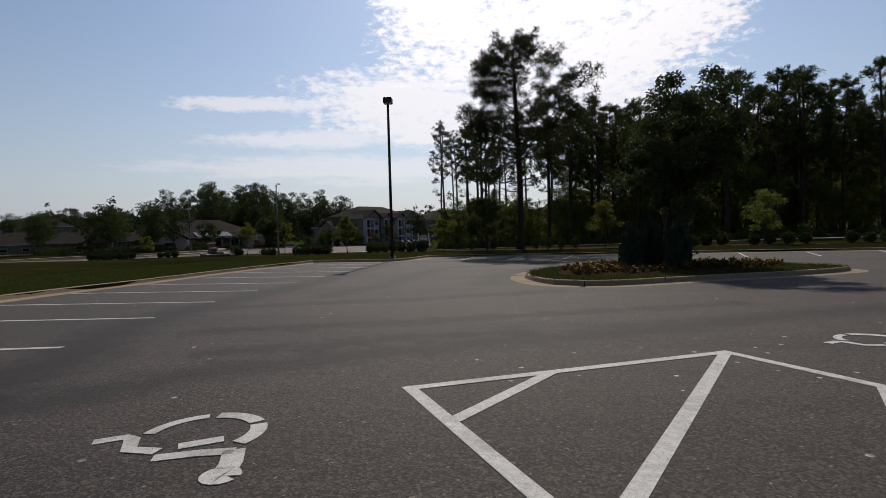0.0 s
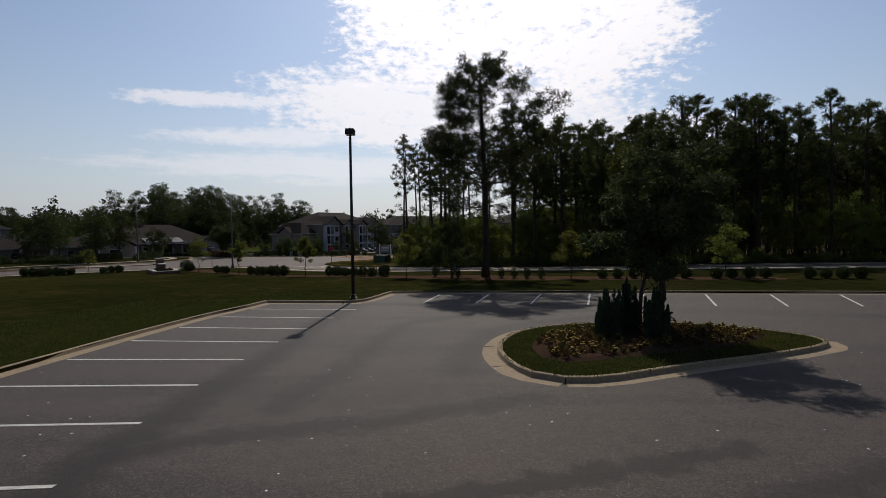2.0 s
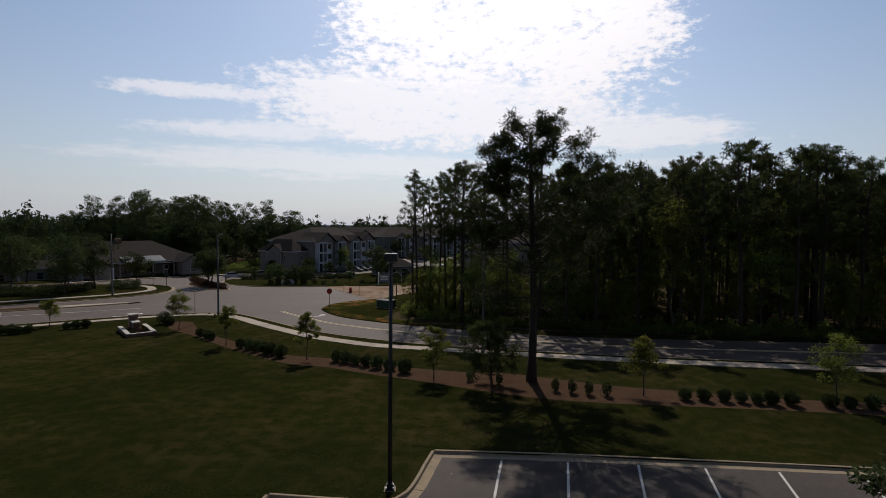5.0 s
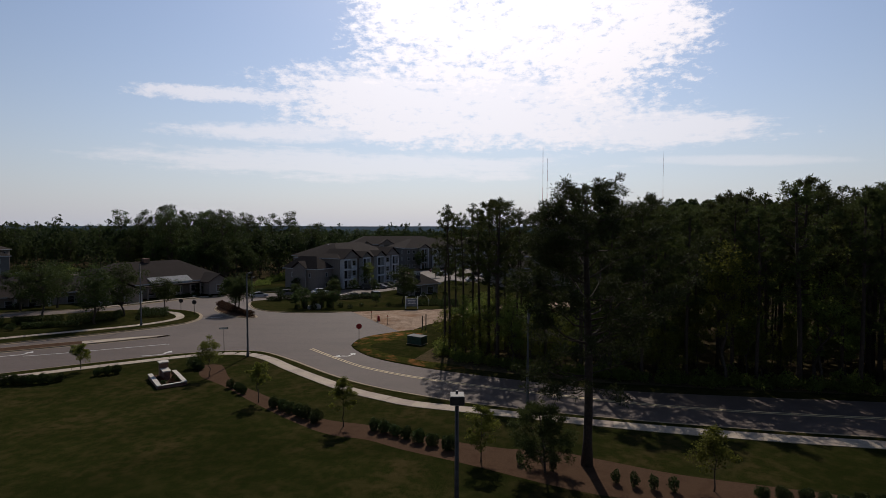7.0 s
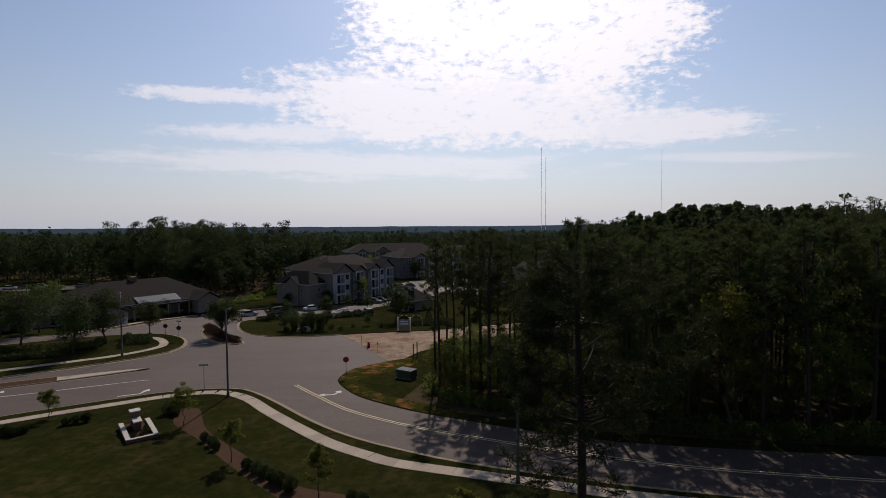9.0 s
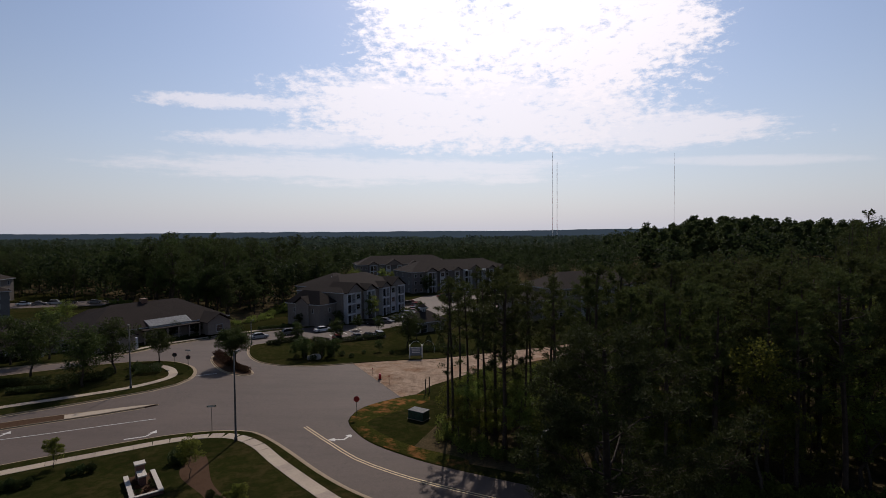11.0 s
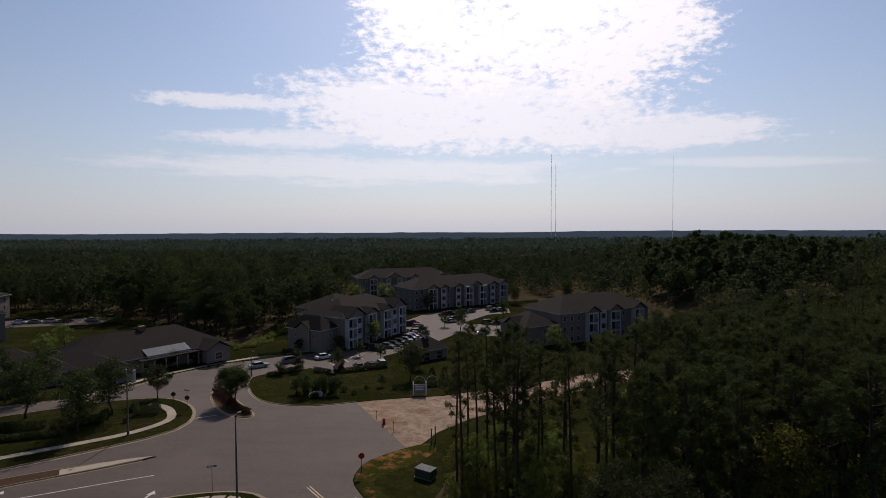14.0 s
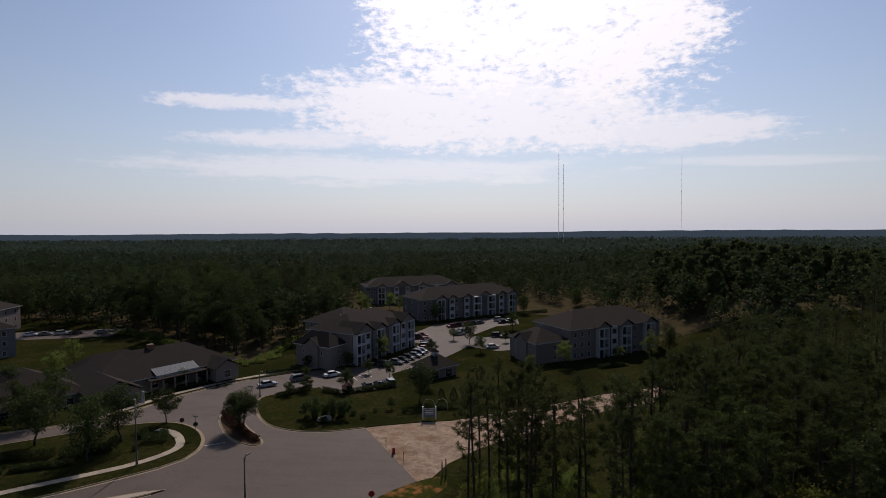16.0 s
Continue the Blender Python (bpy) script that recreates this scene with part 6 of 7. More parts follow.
def window_bay(parent, xc, w, depth, storeys, H, material, roofed=True):
    """A shallow bay with a window on each floor under a small gable."""
    s = H / storeys
    hs = [(w / 2 - 0.85, w / 2 + 0.85, k * s + 0.8, k * s + 2.3) for k in range(storeys)]
    m = pose(xc - w / 2, -depth, 0)
    wall = part("bay_wall", holed_wall(w, H, hs, 0.2, M_TRIM, m), None, parent)
    for h in hs:
        framed_window(wall, h, m)
    bm = bmesh.new()
    box(bm, xc - w / 2 - 0.12, xc - w / 2 - 0.004, -depth, -0.005, 0, H)
    box(bm, xc + w / 2 + 0.004, xc + w / 2 + 0.12, -depth, -0.005, 0, H)
    part("bay_side", bm, material, parent)
    if roofed:
        gable(parent, xc, w + 0.3, -depth, 5.0, H, w * 0.48)


def apartment_house(name, label, x, y, turn, L, W, balconies, bays, material, wing=None, storeys=3, H=9.0, rise=4.2, gables=(), rear=None):
    top = thing(name, label, "apartment building", pose(x, y, ground_z(x, y) - 0.1, 0, 0, turn), "apartment buildings")
    s = H / storeys
    taken = [(b - 2.4, b + 2.4) for b in balconies] + [(b - 1.9, b + 1.9) for b in bays]
    front, xw = [], 1.2
    while xw < L - 1.6:
        if not any(a < xw + 1.1 and xw < b for a, b in taken):
            front += [(xw, xw + 1.1, k * s + 0.85, k * s + 2.25) for k in range(storeys)]
        xw += 2.6
    ends = [(q, q + 1.1, k * s + 0.85, k * s + 2.25) for q in (2.2, W / 2 - 0.5, W - 3.4) for k in range(storeys)]
    block(top, L, W, H, {"front": front, "left": ends[:3] if wing else ends, "right": ends, "back": [(q, q + 1.1, k * s + 0.85, k * s + 2.25) for q in np.arange(2, L - 3, 4.2) for k in range(storeys)]}, material)
    for b in balconies:
        balcony_bay(top, b, 4.0, 1.5, storeys, H, material, not gables)
    for b in bays:
        window_bay(top, b, 2.6, 0.9, storeys, H, material, not gables)
    for k, (xc, w) in enumerate(gables):
        gable(top, xc, w, -1.5, 7.0, H + 0.004 * k, w * 0.36)
    hip_roof(top, 0, L, 0, W, H + 0.003, rise)
    for k in range(1, storeys):
        bm = bmesh.new()
        box(bm, -0.03, L + 0.03, -0.035, -0.004, k * s - 0.12, k * s + 0.06)
        part("storey_band", bm, material, top)
    if wing:
        wx, wy, wl, ww, wh, wr = wing
        at = pose(wx, wy, 0)
        side = [(q, q + 0.8, 3.9, 5.1) for q in (ww * 0.2, ww * 0.74)]
        block(top, wl, ww, wh, {"front": [(wl * 0.55, wl * 0.55 + 0.9, 0.9, 2.2), (wl * 0.55, wl * 0.55 + 0.9, 3.9, 5.1)], "left": side}, material, at)
        hip_roof(top, wx, wx + wl, wy, wy + ww, wh + 0.003, wr, name="wing_roof")
        # a shallow gabled bay on the wing's outer end, with pale corner boards
        bm = bmesh.new()
        box(bm, wx - 0.7, wx - 0.004, wy + ww * 0.3, wy + ww * 0.7, 0, wh + 0.2)
        bay = part("end_bay", bm, material, top)
        y0, y1, zt = wy + ww * 0.3 - 0.4, wy + ww * 0.7 + 0.4, wh + 0.2
        ym, ridge = (y0 + y1) / 2, zt + (y1 - y0) * 0.34
        v = [(x, y, z) for x in (wx - 1.1, wx + wl * 0.5) for y, z in ((y0, zt), (ym, ridge), (y1, zt), (y0, zt + 0.16), (ym, ridge + 0.18), (y1, zt + 0.16))]
        part("bay_roof", mesh_of("bay_roof", v, [(3, 9, 10, 4), (4, 10, 11, 5), (0, 1, 7, 6), (1, 2, 8, 7), (0, 3, 4, 1), (1, 4, 5, 2), (0, 6, 9, 3), (2, 5, 11, 8)], M_ROOF), None, bay)
        v = [(x, y, z) for x in (wx - 0.7, wx - 0.6) for y, z in ((y0 + 0.4, zt), (ym, ridge - 0.2), (y1 - 0.4, zt))]
        part("gable_board", mesh_of("gable_board", v, [(0, 1, 2), (5, 4, 3), (0, 3, 4, 1), (1, 4, 5, 2)], material), None, bay)
        for cy in (wy + ww * 0.3, wy + ww * 0.7 - 0.14):
            bm = bmesh.new()
            box(bm, wx - 0.72, wx - 0.702, cy, cy + 0.14, 0, wh + 0.18)
            part("corner_board", bm, M_FRAME, bay)
    if rear:
        wx, wy, wl, ww = rear
        block(top, wl, ww, H - 0.3, {"left": ends, "right": ends}, material, pose(wx, wy, 0))
        hip_roof(top, wx, wx + wl, wy - 5.0, wy + ww, H - 0.297, rise * 0.92, name="rear_roof")
    for k in range(3):
        bm = bmesh.new()
        px = L * (0.25 + 0.25 * k)
        tube(bm, [(px, W * 0.62, H + rise * 0.5), (px, W * 0.62, H + rise * 0.95)], [0.09, 0.09], 7)
        part("vent_pipe", bm, M_LIGHT_METAL, top)
    return top


apartment_house("apartment_house", "three-storey grey flats with white balcony bays and brown hipped roof", -45.7, 170.4, 65.2, 29.4, 17, (2.4, 11.6, 19.3, 27.6), (6.1, 23.9), M_SIDING, (-6.5, 2.6, 6.48, 12.5, 6.2, 3.4),
                gables=((4.2, 7.6), (11.6, 4.8), (19.3, 4.8), (25.8, 7.4)), rear=(11.0, 17.02, 18.0, 12.0))
apartment_house("apartment_house", "long three-storey flats with white window bays before the wood", -36.0, 241.0, 36.0, 50, 17, (9.0, 27.5, 35.0, 46.5), (14.5, 22.0, 40.5), M_SIDING_BLUE,
                gables=((9.0, 5.0), (14.5, 4.0), (22.0, 4.4), (31.2, 6.0), (40.5, 4.4), (46.5, 5.0)))
apartment_house("apartment_house", "three-storey flats with dark balcony openings beside the lawn", 16.0, 180.0, 32.0, 36, 17, (11.5, 20.5, 30.5), (16.0,), M_SIDING, (-11.5, 1.0, 11.48, 13.0, 6.0, 3.2),
                gables=((11.5, 5.2), (20.5, 5.2), (30.5, 5.0)))
apartment_house("apartment_house", "far three-storey flats, their brown roof behind another", -72.0, 292.0, 22.0, 51, 18, (8.0, 30.0, 46.0), (16.0, 22.0, 38.0), M_SIDING_BLUE, gables=((8.0, 5.0), (19.0, 8.0), (30.0, 5.0), (46.0, 6.0)))
apartment_house("apartment_house", "grey flats with white corner trim at the wood's edge", -181.0, 172.0, -28.0, 24, 15, (6.0, 16.0), (11.0, 21.0), M_SIDING_BLUE, storeys=3)
apartment_house("apartment_house", "far grey flats beyond the parking, roof and gables", -218.0, 196.0, 12.0, 28, 16, (6.0, 18.0), (12.0,), M_SIDING)


def clubhouse():
    top = thing("clubhouse", "low clubhouse with brown hipped roofs and a pale metal awning", "clubhouse", pose(-92.5, 131.0, ground_z(-90, 135) - 0.1, 0, 0, 57.5))
    holes = {"front": [(q, q + 1.5, 0.7, 2.4) for q in (8.2, 12.5, 16.0, 19.5, 23.0, 27.5)], "left": [(3, 4.5, 0.7, 2.4), (9, 10.5, 0.7, 2.4)], "right": [(3, 4.5, 0.7, 2.4), (9, 10.5, 0.7, 2.4)]}
    block(top, 33, 18, 3.4, holes, M_SIDING)
    hip_roof(top, 0, 33, 0, 18, 3.403, 5.0, 0.8)
    # left wing with its gabled porch
    block(top, 9, 7, 3.2, {"front": [(3.2, 5.8, 0.1, 2.5)]}, M_SIDING, pose(-1.5, -7.003, 0))
    gable(top, 3.0, 9.0, -7.0, 6.0, 3.2, 2.7, 0.6)
    for x in (-1.2, 7.2):
        bm = bmesh.new()
        box(bm, x - 0.25, x + 0.25, -8.6, -8.1, 0, 3.0, 0.03)
        part("porch_column", bm, M_TRIM, top)
    # right wing
    block(top, 6, 5, 3.1, {"front": [(2.1, 3.9, 0.6, 2.4)]}, M_SIDING, pose(25.5, -5.003, 0))
    gable(top, 28.5, 6.0, -5.0, 5.0, 3.1, 2.1, 0.5)
    # veranda between the wings with its metal roof
    awning = new("awning")
    awning.parent, awning["label"] = top, "standing-seam metal roof over the veranda"
    n = 18
    for k in range(n):
        x0, x1 = 13.0 + 10.2 * k / n, 13.0 + 10.2 * (k + 1) / n
        v = [(x0, -1.4, 3.75), (x1, -1.4, 3.75), (x1, 1.7, 4.95), (x0, 1.7, 4.95), (x0, -1.4, 3.62), (x1, -1.4, 3.62), (x1, 1.7, 4.82), (x0, 1.7, 4.82), (x0 + 0.05, -1.4, 3.75), (x0 + 0.05, 1.7, 4.95), (x0 + 0.025, -1.4, 3.83), (x0 + 0.025, 1.7, 5.03)]
        part("seam_panel", mesh_of("seam_panel", v, [(0, 1, 2, 3), (4, 7, 6, 5), (0, 4, 5, 1), (2, 6, 7, 3), (0, 3, 7, 4), (1, 5, 6, 2), (0, 10, 11, 3), (8, 9, 11, 10), (0, 8, 10)], M_AWNING), None, awning)
    bm = bmesh.new()
    box(bm, 11.0, 24.5, -3.2, -0.02, 3.0, 3.25, 0.03)
    part("veranda_roof", bm, M_ROOF, top)
    bm = bmesh.new()
    box(bm, 13.1, 23.1, -1.3, -1.1, 3.26, 3.6)
    part("clerestory", bm, M_TRIM, top)
    for k in range(6):
        x = 11.2 + 13.1 * k / 5
        bm = bmesh.new()
        box(bm, x - 0.16, x + 0.16, -3.1, -2.8, 0, 2.98, 0.02)
        part("veranda_post", bm, M_SIDING, top)
    bm = bmesh.new()
    box(bm, 15.4, 16.8, 8.2, 9.6, 7.2, 9.4, 0.05)
    part("chimney", bm, M_BRICK, top)
    # low side and rear wings under their own hipped roofs
    for x, y, l, w, rise in ((-17.0, 1.5, 16.99, 13.5, 4.0), (-31.0, 3.0, 13.99, 9.5, 2.7), (4.0, 18.01, 16.0, 9.0, 3.2), (-16.0, 19.0, 14.0, 9.0, 2.8)):
        block(top, l, w, 3.0, {"front": [(2, 3.4, 0.7, 2.3), (6, 7.4, 0.7, 2.3), (l - 4, l - 2.6, 0.7, 2.3)], "left": [(3, 4.4, 0.7, 2.3)]}, M_SIDING, pose(x, y, 0))
        hip_roof(top, x, x + l, y, y + w, 3.004, rise, 0.6, name="wing_roof")
    # gabled porch of the side wing
    gable(top, -11.0, 6.4, -1.2, 6.0, 3.01, 2.1, 0.5)
    for x in (-13.9, -8.1):
        bm = bmesh.new()
        box(bm, x - 0.2, x + 0.2, -1.5, -1.1, 0, 3.0, 0.03)
        part("porch_column", bm, M_TRIM, top)


clubhouse()


def pavilion(x, y, turn):
    top = thing("pavilion", "small brown-roofed pavilion with a square white cupola", "pavilion", pose(x, y, ground_z(x, y) - 0.05, 0, 0, turn))
    block(top, 9, 7, 2.7, {"front": [(1.2, 3.4, 0.1, 2.2), (5.4, 7.6, 0.1, 2.2)]}, M_SIDING)
    hip_roof(top, 0, 9, 0, 7, 2.703, 2.6, 0.7)
    bm = bmesh.new()
    box(bm, 3.9, 5.1, 2.9, 4.1, 4.6, 6.1, 0.03)
    cup = part("cupola", bm, M_TRIM, top)
    for x0 in (4.1, 4.6):
        bm = bmesh.new()
        box(bm, x0, x0 + 0.32, 2.885, 2.897, 5.2, 5.8)
        part("louvre", bm, M_INSIDE, cup)
    hip_roof(top, 3.9, 5.1, 2.9, 4.1, 6.103, 0.9, 0.3, name="cupola_roof")


pavilion(-22.5, 157.5, 42)

# the far car park beside the left-hand flats
nx, ny = 24, 7
v = []
for i in range(nx + 1):
    for j in range(ny + 1):
        px, py = -192 + 46 * i / nx - 0.25 * (14 * j / ny), 190 + 14 * i / nx + 16 * j / ny
        v.append((px, py, ground_z(px, py) + 0.18))
tagged(new("far_car_park", mesh_of("far_car_park", v, [(i * (ny + 1) + j, (i + 1) * (ny + 1) + j, (i + 1) * (ny + 1) + j + 1, i * (ny + 1) + j + 1) for i in range(nx) for j in range(ny)], M_ROAD)), "small grey asphalt car park at the wood's edge", "car park", kind="structure")

# ---- cars ----
M_TYRE = surface("tyre", (0.012, 0.012, 0.012), (0.025, 0.025, 0.025), 8, 0.85, 0.1)
M_RIM = surface("alloy", (0.35, 0.35, 0.36), (0.5, 0.5, 0.5), 8, 0.35, 0.05, metal=0.7)
M_CARGLASS = surface("car_glass", (0.010, 0.012, 0.014), (0.016, 0.018, 0.02), 1.0, 0.12, 0.0, spec=0.35)
M_LIGHT_CLEAR = plain_glass("headlight", (0.6, 0.62, 0.64), 0.08)
M_LIGHT_RED = plain_glass("tail_light", (0.35, 0.01, 0.01), 0.1)


def car_paint(name, c):
    m = bpy.data.materials.new(name)
    m.use_nodes = True
    N = Nodes(m.node_tree)
    dust = N.noise(N.add("ShaderNodeTexCoord").outputs["Object"], 2.5, 5, 0.6)
    col = N.mix(N.math("MULTIPLY", N.ramp(dust, 0.45, 0.75), 0.25), (*c, 1), (0.25, 0.23, 0.2, 1))
    b = N.add("ShaderNodeBsdfPrincipled", {"Base Color": col, "Roughness": 0.16, "Metallic": 0.0, "Specular IOR Level": 0.3})
    N.add("ShaderNodeOutputMaterial", {0: b.outputs[0]})
    return m


def shell(bm, profile, half):
    """A closed hull from a side outline, with its flanks drawn in a little towards the top."""
    zmin, zmax = min(p[1] for p in profile), max(p[1] for p in profile)
    rows = []
    for s, k in ((-1, 1.0), (-1, 0.93), (1, 0.93), (1, 1.0)):
        rows.append([bm.verts.new((x * (1 if k == 1.0 else 1), s * half * (k if k != 1.0 else 1.0) * (1 - 0.10 * ((z - zmin) / (zmax - zmin)) ** 2), z if k == 1.0 else z + 0.015)) for x, z in profile])
    n = len(profile)
    for r, t in zip(rows, rows[1:]):
        for i in range(n):
            bm.faces.new((r[i], r[(i + 1) % n], t[(i + 1) % n], t[i]))
    bm.faces.new(rows[0])
    bm.faces.new(rows[-1][::-1])


def make_car(kind, material, label, at):
    top = thing("car", label, "car", at, "parked cars")
    tall = {"saloon": 0.0, "suv": 0.25, "hatch": 0.1}[kind]
    L = {"saloon": 4.6, "suv": 4.7, "hatch": 4.1}[kind] / 2
    bm = bmesh.new()
    shell(bm, [(-L, 0.35), (-L - 0.02, 0.62), (-L + 0.08, 0.88 + tall * 0.5), (-L * 0.35, 0.96 + tall * 0.5), (L * 0.42, 0.94 + tall * 0.5), (L - 0.25, 0.80 + tall * 0.3), (L, 0.62), (L - 0.02, 0.34), (L * 0.5, 0.26), (-L * 0.6, 0.26)], 0.88)
    bmesh.ops.recalc_face_normals(bm, faces=bm.faces)
    body = part("body", bm, material, top)
    back = -L + (0.75 if kind == "saloon" else 0.12)
    bm = bmesh.new()
    z0, z1 = 0.93 + tall * 0.5, 1.43 + tall
    shell(bm, [(back, z0), (back + 0.45, z1 - 0.04), (back + 0.8, z1), (L * 0.12, z1), (L * 0.30, z1 - 0.06), (L * 0.52, z0)], 0.76)
    bmesh.ops.recalc_face_normals(bm, faces=bm.faces)
    part("glasshouse", bm, M_CARGLASS, top)
    bm = bmesh.new()
    box(bm, back + 0.5, L * 0.24, -0.66, 0.66, z1 - 0.02, z1 + 0.035, 0.03)
    part("car_roof", bm, material, top)
    for x in (-L * 0.62, L * 0.62):
        for y in (-0.78, 0.78):
            s = 1 if y > 0 else -1
            bm = bmesh.new()
            tube(bm, [(x, y - 0.11, 0.33), (x, y + 0.11, 0.33)], [0.33, 0.33], 14)
            wheel = part("wheel", bm, M_TYRE, top)
            bm = bmesh.new()
            tube(bm, [(x, y + s * 0.10, 0.33), (x, y + s * 0.122, 0.33)], [0.21, 0.19], 10)
            part("rim", bm, M_RIM, wheel)
    for y in (-0.62, 0.62):
        bm = bmesh.new()
        box(bm, L - 0.16, L + 0.012, y - 0.17, y + 0.17, 0.62, 0.74, 0.02)
        part("headlight", bm, M_LIGHT_CLEAR, body)
        bm = bmesh.new()
        box(bm, -L - 0.025, -L + 0.08, y - 0.16, y + 0.16, 0.66, 0.82, 0.02)
        part("tail_light", bm, M_LIGHT_RED, body)
    return top


PAINTS = [("white", (0.68, 0.68, 0.67)), ("silver", (0.38, 0.39, 0.40)), ("black", (0.02, 0.02, 0.022)), ("dark red", (0.18, 0.02, 0.02)), ("dark blue", (0.03, 0.05, 0.11)), ("grey", (0.14, 0.14, 0.145))]
CARS = {}
for i, (x, y, turn, kind, tone) in enumerate((
        (-61.1, 149.2, 40, "saloon", 1), (-55.4, 155.6, 42, "suv", 5), (-48.2, 159.9, 42, "saloon", 0), (-40.5, 147.3, 122, "hatch", 3), (-36.3, 150.0, 122, "saloon", 5), (-33.8, 151.6, 122, "saloon", 2), (-31.5, 153.2, 122, "suv", 1),
        (-36.8, 170.8, -20, "suv", 2), (-34.0, 173.9, -20, "saloon", 5), (-32.6, 176.5, -20, "saloon", 2), (-31.2, 179.2, -20, "hatch", 2), (-30.0, 182.2, -15, "saloon", 5), (-29.2, 185.2, -12, "suv", 4), (-28.6, 188.2, -10, "saloon", 2), (-28.2, 191.4, -8, "saloon", 3),
        (-28.0, 194.6, -6, "suv", 2), (-28.0, 197.8, -4, "saloon", 4), (-28.4, 201.0, 0, "saloon", 2), (-29.0, 204.2, 5, "hatch", 3), (-32.5, 208.5, 12, "suv", 2), (-31.8, 211.8, 14, "saloon", 3),
        (-22.3, 230.5, 40, "saloon", 3), (-19.8, 232.6, 40, "suv", 2), (-17.2, 234.6, 40, "saloon", 3), (-14.6, 236.8, 40, "saloon", 2), (-12.0, 238.6, 40, "saloon", 5), (-17.5, 219.5, 25, "suv", 4), (-18.5, 215.6, 25, "saloon", 1), (-16.6, 222.8, 25, "saloon", 2),
        (-6.6, 195.2, 20, "saloon", 1), (-4.9, 213.4, 15, "suv", 2), (-1.8, 212.4, 15, "saloon", 5), (-2.4, 241.0, 30, "saloon", 2), (0.4, 243.2, 30, "saloon", 0), (-4.0, 246.0, 30, "suv", 1),
        (-176, 203, 20, "saloon", 0), (-171, 204.5, 20, "saloon", 5), (-166, 206, 20, "suv", 1), (-161.5, 207.5, 20, "saloon", 2), (-183, 196, 20, "saloon", 1), (-153, 209.5, 20, "saloon", 5))):
    m = pose(x, y, ground_z(x, y) + (0.005 if x > -100 else 0.185), 0, 0, turn)
    key = (kind, tone)
    if key in CARS:
        copy_thing(CARS[key], m)
    else:
        CARS[key] = make_car(kind, car_paint(PAINTS[tone][0] + "_car_paint", PAINTS[tone][1]), PAINTS[tone][0] + " " + {"saloon": "saloon car", "suv": "sports utility car", "hatch": "small hatchback car"}[kind] + " parked before the flats", m)
# ---- planting round the flats and the clubhouse ----
def hedge(x0, y0, x1, y1, w, h, seed, material=None, label="low clipped dark green hedge beside the drive"):
    d = math.hypot(x1 - x0, y1 - y0)
    rng = np.random.default_rng(seed)
    n = int(d * 260)
    p = ball_points(rng, n, 0.22)
    c = np.stack([rng.uniform(0, d, n), p[:, 1] * w / 2, h * 0.5 + p[:, 2] * h / 2 * (1 + 0.1 * np.sin(rng.uniform(0, d, n) * 2))], 1)
    c[:, 2] = np.maximum(c[:, 2], 0.04)
    v, f = blades(c, p + rng.normal(size=(n, 3)) * 0.6 + np.array([0, 0, 0.4]), 0.24, 0.16, rng)
    z0 = ground_z((x0 + x1) / 2, (y0 + y1) / 2)
    top = thing("hedge", label, "hedge", pose(x0, y0, z0 + 0.1, 0, 0, math.degrees(math.atan2(y1 - y0, x1 - x0))), "hedges")
    bm = bmesh.new()
    for k in range(max(2, int(d / 1.2))):
        q = 0.5 + k * 1.2
        if q < d:
            tube(bm, [(q, 0, -0.3), (q, 0.05, h * 0.7)], [0.05, 0.02], 5)
    part("stems", bm, M_BARK, top)
    part("foliage", mesh_of("foliage", v, f, material or M_SHRUB), None, top)


for i, r in enumerate(((-54.8, 139.5, -49.2, 147.0, 1.6, 1.2), (-46.0, 145.6, -41.2, 143.4, 1.6, 1.2), (-40.6, 143.4, -29.6, 151.2, 1.5, 1.3), (-84.5, 102.5, -77.0, 104.6, 2.0, 1.4), (-76.2, 104.6, -69.0, 107.8, 2.0, 1.5), (-92.0, 98.0, -85.5, 101.8, 2.0, 1.5),
                       (-79.5, 99.0, -72.0, 102.0, 1.5, 1.0), (-66.5, 160.5, -57.0, 166.5, 1.4, 1.0), (-20.0, 133.6, -9.0, 136.2, 1.8, 1.4), (22.5, 172.5, 30.0, 176.0, 1.8, 1.2), (-82.0, 140.5, -77.5, 150.0, 1.4, 0.9), (-66.5, 111.0, -62.5, 112.5, 2.2, 1.7), (4.0, 262.0, 18.0, 270.0, 2.0, 1.4))):
    hedge(*r, 300 + i)
hedge(-59.6, 126.3, -51.6, 117.0, 2.2, 1.3, 330, M_RED_SHRUB, "reddish clipped shrubs filling the entrance island")
hedge(-50.8, 116.0, -46.6, 113.0, 1.5, 1.0, 331, M_RED_SHRUB, "low reddish shrubs at the island's tip")

